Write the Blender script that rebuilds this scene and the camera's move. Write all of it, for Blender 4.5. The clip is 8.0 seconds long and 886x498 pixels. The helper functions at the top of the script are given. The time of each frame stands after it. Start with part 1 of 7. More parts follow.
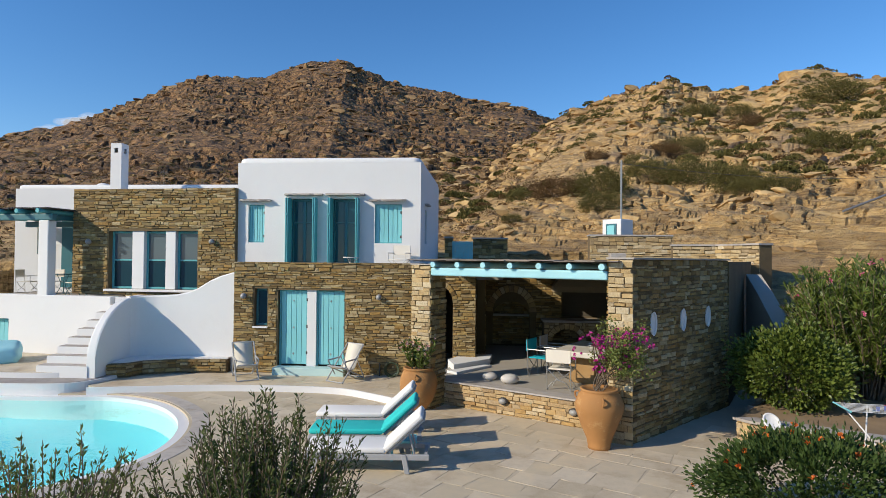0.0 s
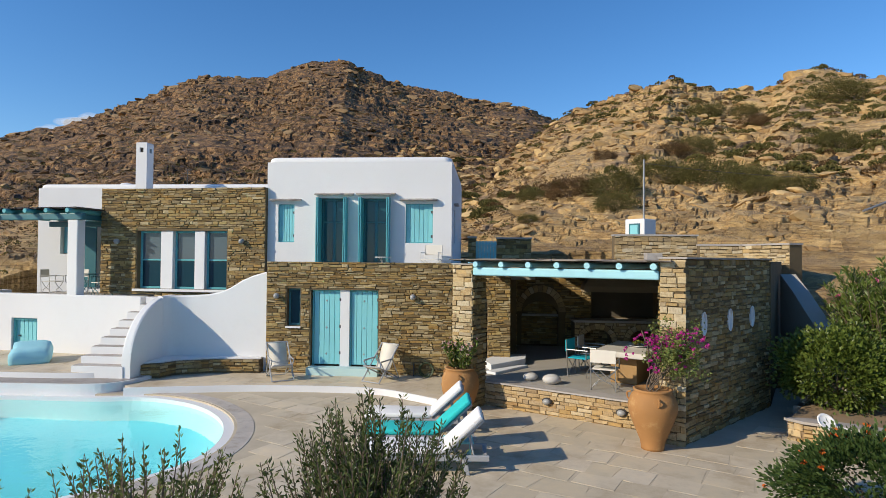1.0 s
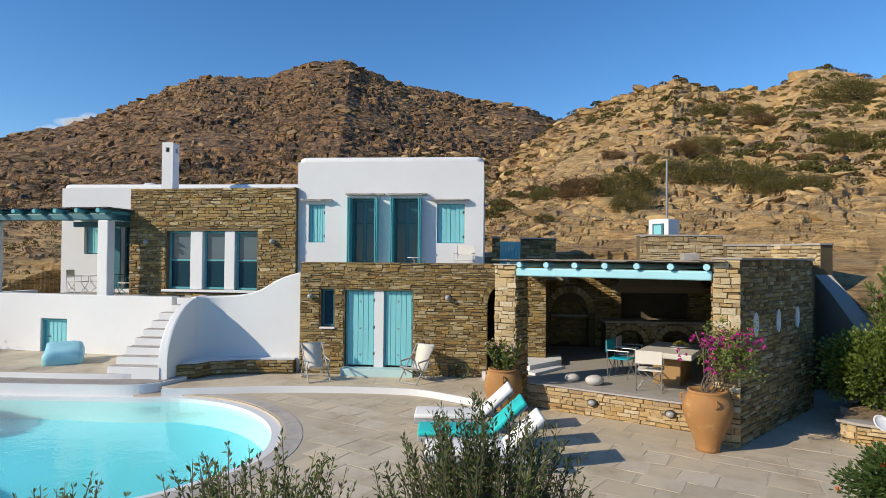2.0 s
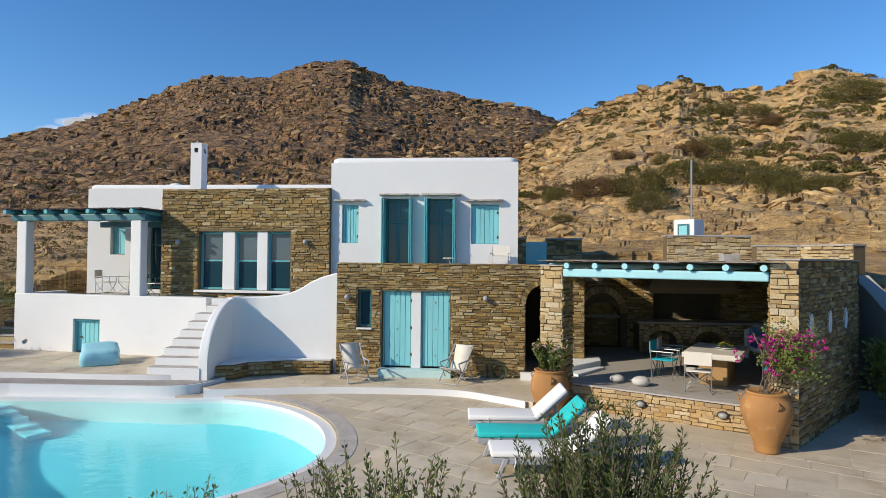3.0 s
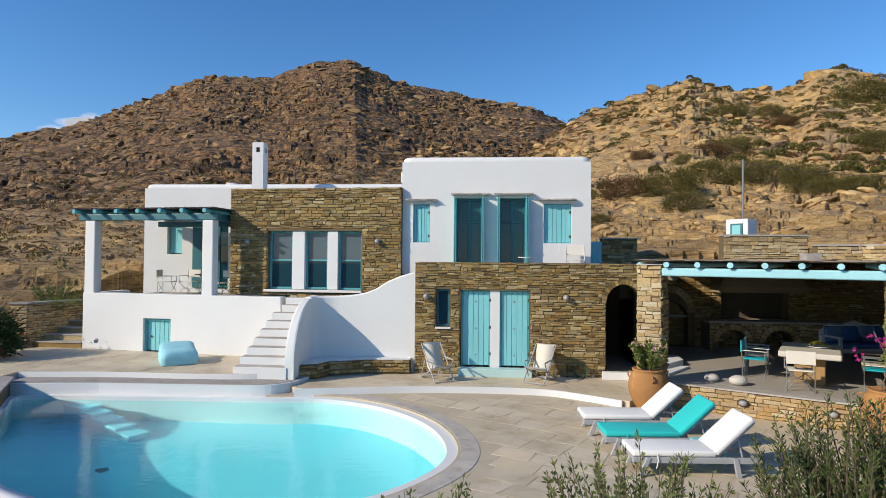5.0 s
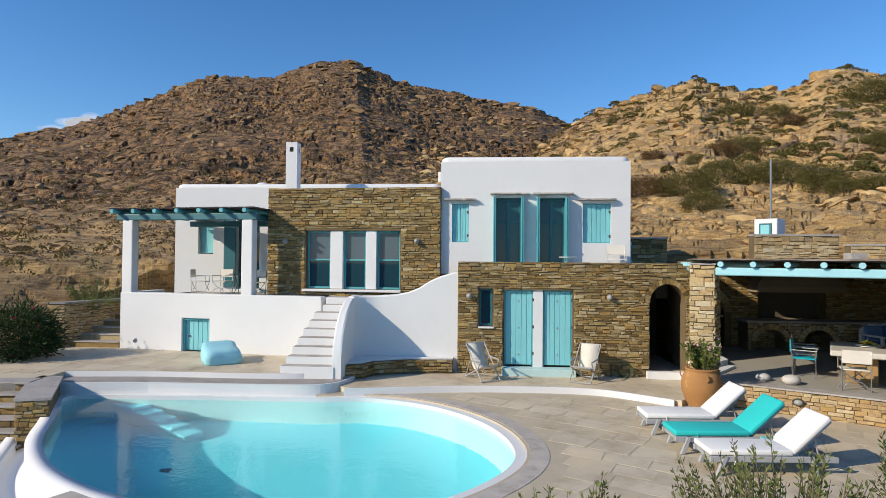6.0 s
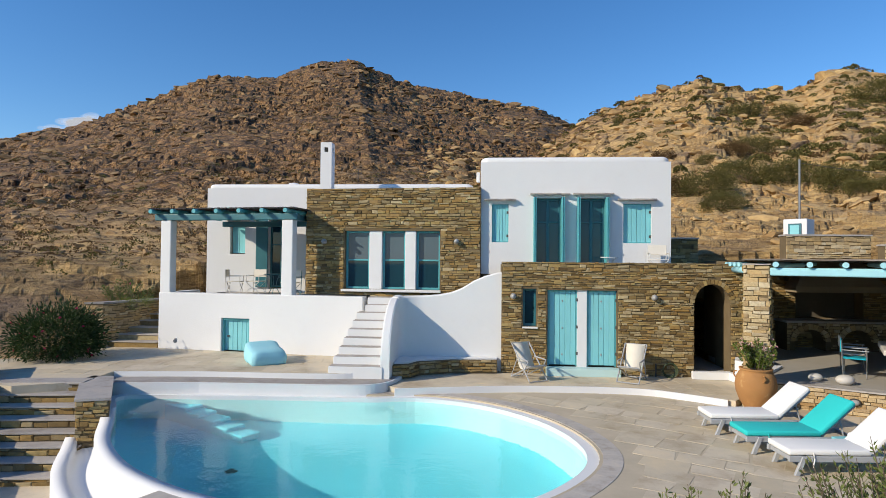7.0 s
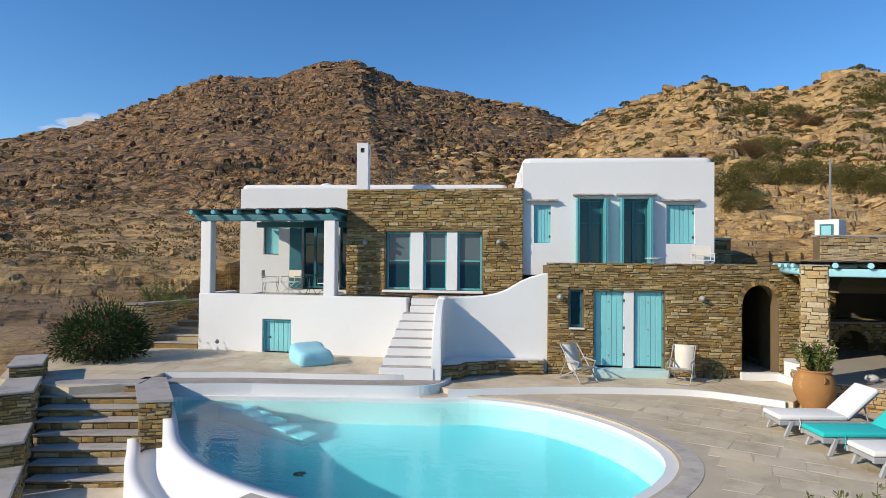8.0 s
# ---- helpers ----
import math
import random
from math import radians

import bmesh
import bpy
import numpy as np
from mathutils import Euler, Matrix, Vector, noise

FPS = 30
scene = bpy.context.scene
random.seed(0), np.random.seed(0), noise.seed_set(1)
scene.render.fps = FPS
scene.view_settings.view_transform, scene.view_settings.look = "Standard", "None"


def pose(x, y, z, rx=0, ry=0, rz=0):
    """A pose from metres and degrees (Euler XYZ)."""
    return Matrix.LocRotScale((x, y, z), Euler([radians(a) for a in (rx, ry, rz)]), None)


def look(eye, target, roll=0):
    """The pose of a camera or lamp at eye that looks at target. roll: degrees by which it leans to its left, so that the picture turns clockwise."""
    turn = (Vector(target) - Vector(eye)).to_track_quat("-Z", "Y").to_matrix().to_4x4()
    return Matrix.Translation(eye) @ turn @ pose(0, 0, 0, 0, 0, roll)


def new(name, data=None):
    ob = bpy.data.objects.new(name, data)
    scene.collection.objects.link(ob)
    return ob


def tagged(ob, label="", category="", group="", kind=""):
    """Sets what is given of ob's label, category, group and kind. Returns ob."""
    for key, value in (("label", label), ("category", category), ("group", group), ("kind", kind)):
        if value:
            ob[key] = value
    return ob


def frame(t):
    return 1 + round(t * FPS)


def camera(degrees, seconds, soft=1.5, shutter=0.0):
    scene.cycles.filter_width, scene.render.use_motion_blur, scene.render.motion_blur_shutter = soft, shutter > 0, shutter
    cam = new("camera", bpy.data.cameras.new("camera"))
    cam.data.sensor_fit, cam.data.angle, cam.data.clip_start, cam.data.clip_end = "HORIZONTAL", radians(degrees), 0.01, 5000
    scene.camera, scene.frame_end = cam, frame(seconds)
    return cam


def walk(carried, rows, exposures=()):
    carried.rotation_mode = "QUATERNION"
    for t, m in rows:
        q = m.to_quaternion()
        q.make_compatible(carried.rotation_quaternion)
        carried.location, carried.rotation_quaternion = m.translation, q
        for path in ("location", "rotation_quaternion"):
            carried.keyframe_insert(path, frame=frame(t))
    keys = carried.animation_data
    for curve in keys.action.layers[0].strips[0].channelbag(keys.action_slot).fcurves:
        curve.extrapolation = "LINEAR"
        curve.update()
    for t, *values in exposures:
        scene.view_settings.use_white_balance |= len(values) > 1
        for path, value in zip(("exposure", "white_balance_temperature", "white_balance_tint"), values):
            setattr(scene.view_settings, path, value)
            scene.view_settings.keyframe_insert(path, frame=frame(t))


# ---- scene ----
# The camera and its walk
cam = camera(74.4, 8.0, 0.85)
YAW, PITCH, LEAN = 4.46, 1.0, 0.505
PATH = [
    (0.0, -0.003, -0.335, 3.104), (0.5, -0.448, -0.336, 3.095), (1.0, -0.942, -0.344, 3.089), (1.5, -1.409, -0.351, 3.088),
    (3.0, -2.927, -0.406, 3.099), (3.5, -3.439, -0.444, 3.093), (4.0, -3.982, -0.481, 3.089), (4.5, -4.526, -0.527, 3.077),
    (6.0, -6.289, -0.683, 3.041), (6.5, -6.869, -0.736, 3.038), (7.0, -7.505, -0.795, 3.036), (7.5, -8.136, -0.849, 3.042),
    (8.0, -8.795, -0.879, 3.049),
]
AHEAD = Vector((-math.sin(radians(YAW)) * math.cos(radians(PITCH)), math.cos(radians(YAW)) * math.cos(radians(PITCH)), math.sin(radians(PITCH))))
walk(cam, [(t, look((x, y, z), Vector((x, y, z)) + AHEAD, LEAN)) for t, x, y, z in PATH])

# World, sun, exposure
SUN_DIR = Vector((-0.752, -0.461, 0.470)).normalized()      # towards the sun
world = bpy.data.worlds.new("world")
scene.world = world
world.use_nodes = True
wn, wl = world.node_tree.nodes, world.node_tree.links
sky = wn.new("ShaderNodeTexSky")
sky.sky_type, sky.sun_disc = "NISHITA", False
sky.sun_elevation = math.asin(SUN_DIR.z)
sky.sun_rotation = math.atan2(SUN_DIR.x, SUN_DIR.y)
sky.air_density, sky.dust_density, sky.ozone_density, sky.altitude = 1.0, 0.1, 4.0, 50
clear = wn.new("ShaderNodeHueSaturation")
clear.inputs["Saturation"].default_value = 1.22
clear.inputs["Hue"].default_value = 0.504
wl.new(sky.outputs[0], clear.inputs["Color"])
wl.new(clear.outputs[0], wn["Background"].inputs[0])
wn["Background"].inputs[1].default_value = 0.158
sun = new("sun", bpy.data.lights.new("sun", "SUN"))
sun.data.energy, sun.data.angle, sun.data.color = 4.7, radians(0.53), (1.0, 0.875, 0.69)
sun.matrix_world = look(SUN_DIR * 60, (0, 0, 0))
scene.view_settings.exposure = 0.0


# Materials
def links(mat, a, b):
    mat.node_tree.links.new(a, b)


def material(name, rough=0.6, metal=0.0):
    m = bpy.data.materials.new(name)
    m.use_nodes = True
    b = m.node_tree.nodes["Principled BSDF"]
    b.inputs["Roughness"].default_value, b.inputs["Metallic"].default_value = rough, metal
    return m, m.node_tree.nodes, b


def ramp(mat, stops):
    r = mat.node_tree.nodes.new("ShaderNodeValToRGB")
    e = r.color_ramp.elements
    e[0].position, e[0].color = stops[0][0], (*stops[0][1], 1)
    e[1].position, e[1].color = stops[-1][0], (*stops[-1][1], 1)
    for p, c in stops[1:-1]:
        n = e.new(p)
        n.color = (*c, 1)
    return r


def noise_node(mat, scale, detail=6.0, rough=0.6, kind="noise", stretch=None):
    n = mat.node_tree.nodes
    co = n.new("ShaderNodeTexCoord")
    src = co.outputs["Object"]
    if stretch:
        mp = n.new("ShaderNodeMapping")
        mp.inputs["Scale"].default_value = stretch
        links(mat, src, mp.inputs[0])
        src = mp.outputs[0]
    if kind == "noise":
        t = n.new("ShaderNodeTexNoise")
        t.inputs["Detail"].default_value, t.inputs["Roughness"].default_value = detail, rough
    else:
        t = n.new("ShaderNodeTexVoronoi")
    t.inputs["Scale"].default_value = scale
    links(mat, src, t.inputs["Vector"])
    return t


def mixed(mat, fac, a, b, mode="MIX"):
    x = mat.node_tree.nodes.new("ShaderNodeMix")
    x.data_type, x.blend_type = "RGBA", mode
    for v, i in ((fac, 0), (a, 6), (b, 7)):
        if isinstance(v, (int, float)):
            x.inputs[i].default_value = v
        elif isinstance(v, tuple):
            x.inputs[i].default_value = (*v, 1)
        else:
            links(mat, v, x.inputs[i])
    return x.outputs[2]


def relief(mat, bsdf, height, strength, distance=0.01):
    bp = mat.node_tree.nodes.new("ShaderNodeBump")
    bp.inputs["Strength"].default_value, bp.inputs["Distance"].default_value = strength, distance
    links(mat, height, bp.inputs["Height"])
    links(mat, bp.outputs[0], bsdf.inputs["Normal"])


def painted(name, colour, vary=0.12, rough=0.6, scale=3.0, bump=0.15, grime=(0.30, 0.27, 0.22), grime_amount=0.10, distance=0.004):
    """Paint or plaster: broad stains, fine grain, light relief."""
    m, n, b = material(name, rough)
    broad, fine = noise_node(m, scale * 0.25, 5), noise_node(m, scale * 12, 4)
    dark = tuple(c * (1 - vary) for c in colour)
    r = ramp(m, [(0.3, dark), (0.7, colour)])
    links(m, broad.outputs[0], r.inputs[0])
    g = ramp(m, [(0.56, (0, 0, 0)), (0.78, (grime_amount,) * 3)])
    stain = noise_node(m, scale * 1.1, 9, 0.7)
    links(m, stain.outputs[0], g.inputs[0])
    c = mixed(m, g.outputs[0], r.outputs[0], grime)
    links(m, c, b.inputs["Base Color"])
    relief(m, b, fine.outputs[0], bump, distance)
    return m


def stony(name, colours, rough=0.85, scale=7.0, bump=0.6, joint=False):
    """Stone whose tone differs from piece to piece."""
    m, n, b = material(name, rough)
    geo, inf = n.new("ShaderNodeNewGeometry"), n.new("ShaderNodeObjectInfo")
    add = n.new("ShaderNodeMath")
    add.operation = "ADD"
    links(m, geo.outputs["Random Per Island"], add.inputs[0])
    links(m, inf.outputs["Random"], add.inputs[1])
    fr = n.new("ShaderNodeMath")
    fr.operation = "FRACT"
    links(m, add.outputs[0], fr.inputs[0])
    r = ramp(m, [(i / (len(colours) - 1), c) for i, c in enumerate(colours)])
    links(m, fr.outputs[0], r.inputs[0])
    nz, fine = noise_node(m, scale, 8, 0.7), noise_node(m, scale * 7, 5)
    shade = ramp(m, [(0.28, (0.62, 0.55, 0.47)), (0.50, (0.95, 0.95, 0.95)), (0.75, (1.18, 1.12, 1.02))])
    links(m, nz.outputs[0], shade.inputs[0])
    c = mixed(m, 1.0, r.outputs[0], shade.outputs[0], "MULTIPLY")
    links(m, c, b.inputs["Base Color"])
    relief(m, b, mixed(m, 0.4, nz.outputs[0], fine.outputs[0]), bump, 0.02)
    return m


M_WHITE = painted("white_lime_plaster", (0.72, 0.72, 0.715), 0.05, 0.75, 1.6, 0.35, (0.45, 0.42, 0.37), 0.10, 0.012)
M_TEAL = painted("teal_paint", (0.10, 0.40, 0.44), 0.16, 0.45, 5, 0.1, (0.30, 0.42, 0.42), 0.12)
M_TEAL_DARK = painted("deep_teal_paint", (0.030, 0.155, 0.185), 0.2, 0.45, 5, 0.1, (0.1, 0.2, 0.2), 0.12)
M_TEAL_LIGHT = painted("pale_teal_paint", (0.22, 0.58, 0.62), 0.10, 0.5, 5, 0.1, (0.35, 0.5, 0.5), 0.15)
M_TEAL_PALE = painted("weathered_pale_teal", (0.33, 0.63, 0.70), 0.12, 0.55, 5, 0.1, (0.45, 0.55, 0.55), 0.2)
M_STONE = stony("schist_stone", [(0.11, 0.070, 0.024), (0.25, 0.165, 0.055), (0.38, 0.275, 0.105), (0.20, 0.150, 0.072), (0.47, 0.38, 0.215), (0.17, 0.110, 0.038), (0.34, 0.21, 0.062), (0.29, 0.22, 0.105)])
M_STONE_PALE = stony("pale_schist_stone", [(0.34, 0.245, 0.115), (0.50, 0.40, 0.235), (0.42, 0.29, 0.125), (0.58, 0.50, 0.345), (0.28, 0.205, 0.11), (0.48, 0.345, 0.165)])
M_STONE_WARM = stony("warm_schist_stone", [(0.34, 0.21, 0.085), (0.50, 0.37, 0.20), (0.42, 0.27, 0.10), (0.56, 0.45, 0.28), (0.30, 0.20, 0.10)])
M_MORTAR = painted("earth_mortar", (0.17, 0.122, 0.062), 0.3, 0.95, 6, 0.5)
M_PAVE = stony("grey_slate_paving", [(0.54, 0.46, 0.33), (0.60, 0.52, 0.39), (0.51, 0.435, 0.31), (0.57, 0.485, 0.345), (0.62, 0.535, 0.405)], 0.7, 0.9, 0.25)
M_JOINT = painted("pale_joint", (0.53, 0.45, 0.325), 0.2, 0.9, 6, 0.3)
M_SLAB = stony("grey_slate_slab", [(0.36, 0.33, 0.30), (0.42, 0.39, 0.36), (0.33, 0.30, 0.27)], 0.7, 2.0, 0.25)


# Mesh helpers
def part(name, bm, mat, parent=None, label="", smooth=False):
    """Links a bmesh as one mesh object, under a thing or a part where one is given."""
    me = bpy.data.meshes.new(name)
    bm.to_mesh(me)
    bm.free()
    if smooth:
        for p in me.polygons:
            p.use_smooth = True
    for one in mat if isinstance(mat, (list, tuple)) else (mat,):
        me.materials.append(one)
    ob = new(name, me)
    ob.parent = parent
    return tagged(ob, label)


def thing(name, label, category, at=None, group="", kind=""):
    ob = new(name)
    ob.empty_display_size = 0.1
    if at is not None:
        ob.matrix_basis = at
    return tagged(ob, label, category, group, kind)


def add_box(bm, x0, x1, y0, y1, z0, z1, m=None, bevel=0.0, segs=2):
    vs = [bm.verts.new(v) for v in [(x0, y0, z0), (x1, y0, z0), (x1, y1, z0), (x0, y1, z0), (x0, y0, z1), (x1, y0, z1), (x1, y1, z1), (x0, y1, z1)]]
    fs = [bm.faces.new([vs[i] for i in f]) for f in [(0, 3, 2, 1), (4, 5, 6, 7), (0, 1, 5, 4), (1, 2, 6, 5), (2, 3, 7, 6), (3, 0, 4, 7)]]
    if bevel:
        es = list({e for f in fs for e in f.edges})
        r = bmesh.ops.bevel(bm, geom=es, offset=bevel, segments=segs, profile=0.5, affect="EDGES")
        vs = list({v for f in r["faces"] for v in f.verts} | {v for v in vs if v.is_valid})
    if m is not None:
        for v in vs:
            v.co = m @ v.co
    return vs


def box(x0, x1, y0, y1, z0, z1, m=None, bevel=0.0, segs=2):
    bm = bmesh.new()
    add_box(bm, x0, x1, y0, y1, z0, z1, m, bevel, segs)
    return bm


def add_prism(bm, pts, z0, z1):
    """A closed polygon (x, y), raised from z0 to z1."""
    a = [bm.verts.new((x, y, z0)) for x, y in pts]
    b = [bm.verts.new((x, y, z1)) for x, y in pts]
    n = len(pts)
    for i in range(n):
        bm.faces.new((a[i], a[(i + 1) % n], b[(i + 1) % n], b[i]))
    bm.faces.new(b)
    bm.faces.new(a[::-1])
    bmesh.ops.recalc_face_normals(bm, faces=bm.faces)
    return bm


def prism(pts, z0, z1):
    return add_prism(bmesh.new(), pts, z0, z1)


def add_tube(bm, p, q, r, r2=None, n=8, caps=True):
    p, q = Vector(p), Vector(q)
    r2 = r if r2 is None else r2
    z = (q - p).normalized()
    x = z.orthogonal().normalized()
    y = z.cross(x)
    rings = []
    for c, rad in ((p, r), (q, r2)):
        rings.append([bm.verts.new(c + (x * math.cos(2 * math.pi * i / n) + y * math.sin(2 * math.pi * i / n)) * rad) for i in range(n)])
    for i in range(n):
        bm.faces.new((rings[0][i], rings[0][(i + 1) % n], rings[1][(i + 1) % n], rings[1][i]))
    if caps:
        bm.faces.new(rings[0][::-1])
        bm.faces.new(rings[1])


def tube(p, q, r, r2=None, n=8):
    bm = bmesh.new()
    add_tube(bm, p, q, r, r2, n)
    return bm


def add_path(bm, pts, r, n=6):
    for a, b in zip(pts, pts[1:]):
        add_tube(bm, a, b, r, r, n)


def smooth_line(pts, steps=6, closed=False):
    """A Catmull-Rom curve through points of any size."""
    pts = [Vector(p) for p in pts]
    out, n = [], len(pts)
    for i in range(n if closed else n - 1):
        p0 = pts[(i - 1) % n] if closed or i else pts[0]
        p1, p2 = pts[i], pts[(i + 1) % n]
        p3 = pts[(i + 2) % n] if closed or i + 2 < n else pts[-1]
        for k in range(steps):
            t = k / steps
            out.append(0.5 * (2 * p1 + (p2 - p0) * t + (2 * p0 - 5 * p1 + 4 * p2 - p3) * t * t + (3 * p1 - p0 - 3 * p2 + p3) * t ** 3))
    if not closed:
        out.append(pts[-1])
    return out


def lathe(profile, n=40, m=None, wobble=0.0, seed=0):
    """Turns (radius, height) pairs round the z axis."""
    bm, rings = bmesh.new(), []
    for r, z in profile:
        rings.append([bm.verts.new((r * (1 + wobble * noise.noise((math.cos(a) * 2 + seed, math.sin(a) * 2, z * 3))) * math.cos(a), r * (1 + wobble * noise.noise((math.cos(a) * 2 + seed, math.sin(a) * 2, z * 3))) * math.sin(a), z)) for a in [2 * math.pi * i / n for i in range(n)]])
    for a, b in zip(rings, rings[1:]):
        for i in range(n):
            bm.faces.new((a[i], a[(i + 1) % n], b[(i + 1) % n], b[i]))
    bm.faces.new(rings[0][::-1])
    bm.faces.new(rings[-1])
    if m is not None:
        bm.transform(m)
    return bm


def wall_bm(m, width, height, thick, holes=(), bevel=0.0):
    """A wall of real thickness in its own frame (u along, v up, depth behind), with openings through it. Holes: u0, u1, v0, v1."""
    us = sorted({0.0, width, *[h[i] for h in holes for i in (0, 1)]})
    vs = sorted({0.0, height, *[h[i] for h in holes for i in (2, 3)]})
    bm = bmesh.new()
    grid = {}

    def vert(u, d, v):
        key = (round(u, 4), round(d, 4), round(v, 4))
        if key not in grid:
            grid[key] = bm.verts.new((u, d, v))
        return grid[key]

    def solid(i, j):
        if i < 0 or j < 0 or i >= len(us) - 1 or j >= len(vs) - 1:
            return False
        cu, cv = (us[i] + us[i + 1]) / 2, (vs[j] + vs[j + 1]) / 2
        return not any(h[0] < cu < h[1] and h[2] < cv < h[3] for h in holes)

    for i in range(len(us) - 1):
        for j in range(len(vs) - 1):
            if not solid(i, j):
                continue
            u0, u1, v0, v1 = us[i], us[i + 1], vs[j], vs[j + 1]
            bm.faces.new((vert(u0, 0, v0), vert(u1, 0, v0), vert(u1, 0, v1), vert(u0, 0, v1)))
            bm.faces.new((vert(u0, thick, v1), vert(u1, thick, v1), vert(u1, thick, v0), vert(u0, thick, v0)))
            for di, dj, a, b in ((-1, 0, (u0, v0), (u0, v1)), (1, 0, (u1, v1), (u1, v0)), (0, -1, (u1, v0), (u0, v0)), (0, 1, (u0, v1), (u1, v1))):
                if not solid(i + di, j + dj):
                    bm.faces.new((vert(a[0], 0, a[1]), vert(b[0], 0, b[1]), vert(b[0], thick, b[1]), vert(a[0], thick, a[1])))
    bmesh.ops.recalc_face_normals(bm, faces=bm.faces)
    if bevel:
        es = [e for e in bm.edges if len(e.link_faces) == 2 and e.calc_face_angle(0) > 1.0]
        bmesh.ops.bevel(bm, geom=es, offset=bevel, segments=3, profile=0.5, affect="EDGES")
    bm.transform(m)
    return bm


def stone_verts(rng, w, h, proud):
    j = lambda s: rng.uniform(-s, s)
    e = min(w, h) * 0.16
    back = [(0, 0.02, 0), (w, 0.02, 0), (w, 0.02, h), (0, 0.02, h)]
    mid = [(j(0.008), -proud * 0.55, j(0.006)), (w + j(0.008), -proud * 0.55, j(0.006)), (w + j(0.008), -proud * 0.55, h + j(0.006)), (j(0.008), -proud * 0.55, h + j(0.006))]
    front = [(e + j(e * 0.5), -proud + j(0.006), e * 0.7 + j(e * 0.4)), (w - e + j(e * 0.5), -proud + j(0.006), e * 0.7 + j(e * 0.4)), (w - e + j(e * 0.5), -proud + j(0.006), h - e * 0.7 + j(e * 0.4)), (e + j(e * 0.5), -proud + j(0.006), h - e * 0.7 + j(e * 0.4))]
    return back + mid + front


STONE_FACES = [(8, 9, 10, 11)] + [(a + i, a + (i + 1) % 4, a + 4 + (i + 1) % 4, a + 4 + i) for a in (0, 4) for i in range(4)]


def masonry(parent, m, width, height, mat, inside=None, seed=0, size=(0.07, 0.38), rise=(0.038, 0.105), pieces=0, gap=0.010, proud=(0.006, 0.042), name="stone", start=0.0):
    """Courses of single flat stones in the frame m (u along, outwards is -y, v up). inside(u, v): whether a stone may lie there.
    The first pieces of them are objects of their own, the rest is one mesh."""
    rng = random.Random(seed)
    verts, faces, v, todo = [], [], start, []
    while v < height - 0.02:
        h = min(rng.uniform(*rise), height - v)
        if height - v - h < 0.03:
            h = height - v
        u = -rng.uniform(0, size[1]) * 0.5
        while u < width:
            w = rng.uniform(size[0], size[1]) * (0.7 + 4.5 * h if h < 0.09 else 1.0)
            u0, u1 = max(u, 0), min(u + w, width)
            if u1 - u0 > 0.04:
                n = max(2, int((u1 - u0) / 0.08))
                if inside is None or all(inside(u0 + (u1 - u0) * k / n, v + h * f) for k in range(n + 1) for f in (0.1, 0.9)):
                    todo.append((u0, v, u1 - u0, h))
                elif inside(u0, v + h / 2) or inside(u1, v + h / 2):
                    a, b = u0, u1
                    while a < u1 and not (inside(a, v + h * 0.1) and inside(a, v + h * 0.9)):
                        a += 0.015
                    b = a
                    while b + 0.015 <= u1 and inside(b + 0.015, v + h * 0.1) and inside(b + 0.015, v + h * 0.9):
                        b += 0.015
                    if b - a > 0.04:
                        todo.append((a, v, b - a, h))
            u += w
        v += h
    rng.shuffle(todo)
    single, shared = todo[:pieces], []
    for k in range(8):
        me = bpy.data.meshes.new(name)
        me.from_pydata(stone_verts(rng, 1.0, 0.4, 0.1), [], STONE_FACES)
        me.materials.append(mat)
        shared.append(me)
    for i, (u, v, w, h) in enumerate(single):
        ob = new(name, shared[i % 8])
        ob.parent = parent
        ob.matrix_basis = m @ Matrix.Translation((u + gap / 2, 0, v + gap / 2 + rng.uniform(-0.01, 0.01))) @ pose(0, 0, 0, 0, rng.gauss(0, 2), 0) @ Matrix.Diagonal((w - gap, rng.uniform(*proud) * 9, (h - gap) / 0.4, 1))
    for u, v, w, h in todo[pieces:]:
        base = len(verts)
        lift, lean = rng.uniform(-0.012, 0.012), rng.gauss(0, 0.035)
        h *= rng.uniform(0.72, 1.12)
        for x, y, z in stone_verts(rng, w - gap, h - gap, rng.uniform(*proud)):
            verts.append(m @ Vector((u + gap / 2 + x, y, v + gap / 2 + z + lift + lean * (x - w / 2))))
        faces += [tuple(base + i for i in f) for f in STONE_FACES]
    if verts:
        me = bpy.data.meshes.new("stonework")
        me.from_pydata(verts, [], faces)
        me.materials.append(mat)
        ob = new("stonework", me)
        ob.parent = parent
        tagged(ob, kind="stuff")


def built():
    """All objects so far."""
    return set(bpy.data.objects)


def settle(before, m, root=None):
    """Moves what was built since then, one block of the house, to its place in the plan."""
    for ob in set(bpy.data.objects) - before:
        if ob.parent is None or (ob.parent is root and ob.parent in before):
            ob.matrix_basis = m @ ob.matrix_basis


def turned(x, y, angle, dx=0.0, dy=0.0, dz=0.0):
    """A turn about an upright line, then a shift."""
    return pose(x + dx, y + dy, dz, 0, 0, angle) @ Matrix.Translation((-x, -y, 0))


def frame_at(x, y, z, angle=0.0):
    """A wall's frame: u along the angle in degrees, depth to the left of it, v up."""
    return pose(x, y, z, 0, 0, angle)


# ---------------------------------------------------------------- the land
EYE0 = Vector((-4.4, -0.5, 3.05))


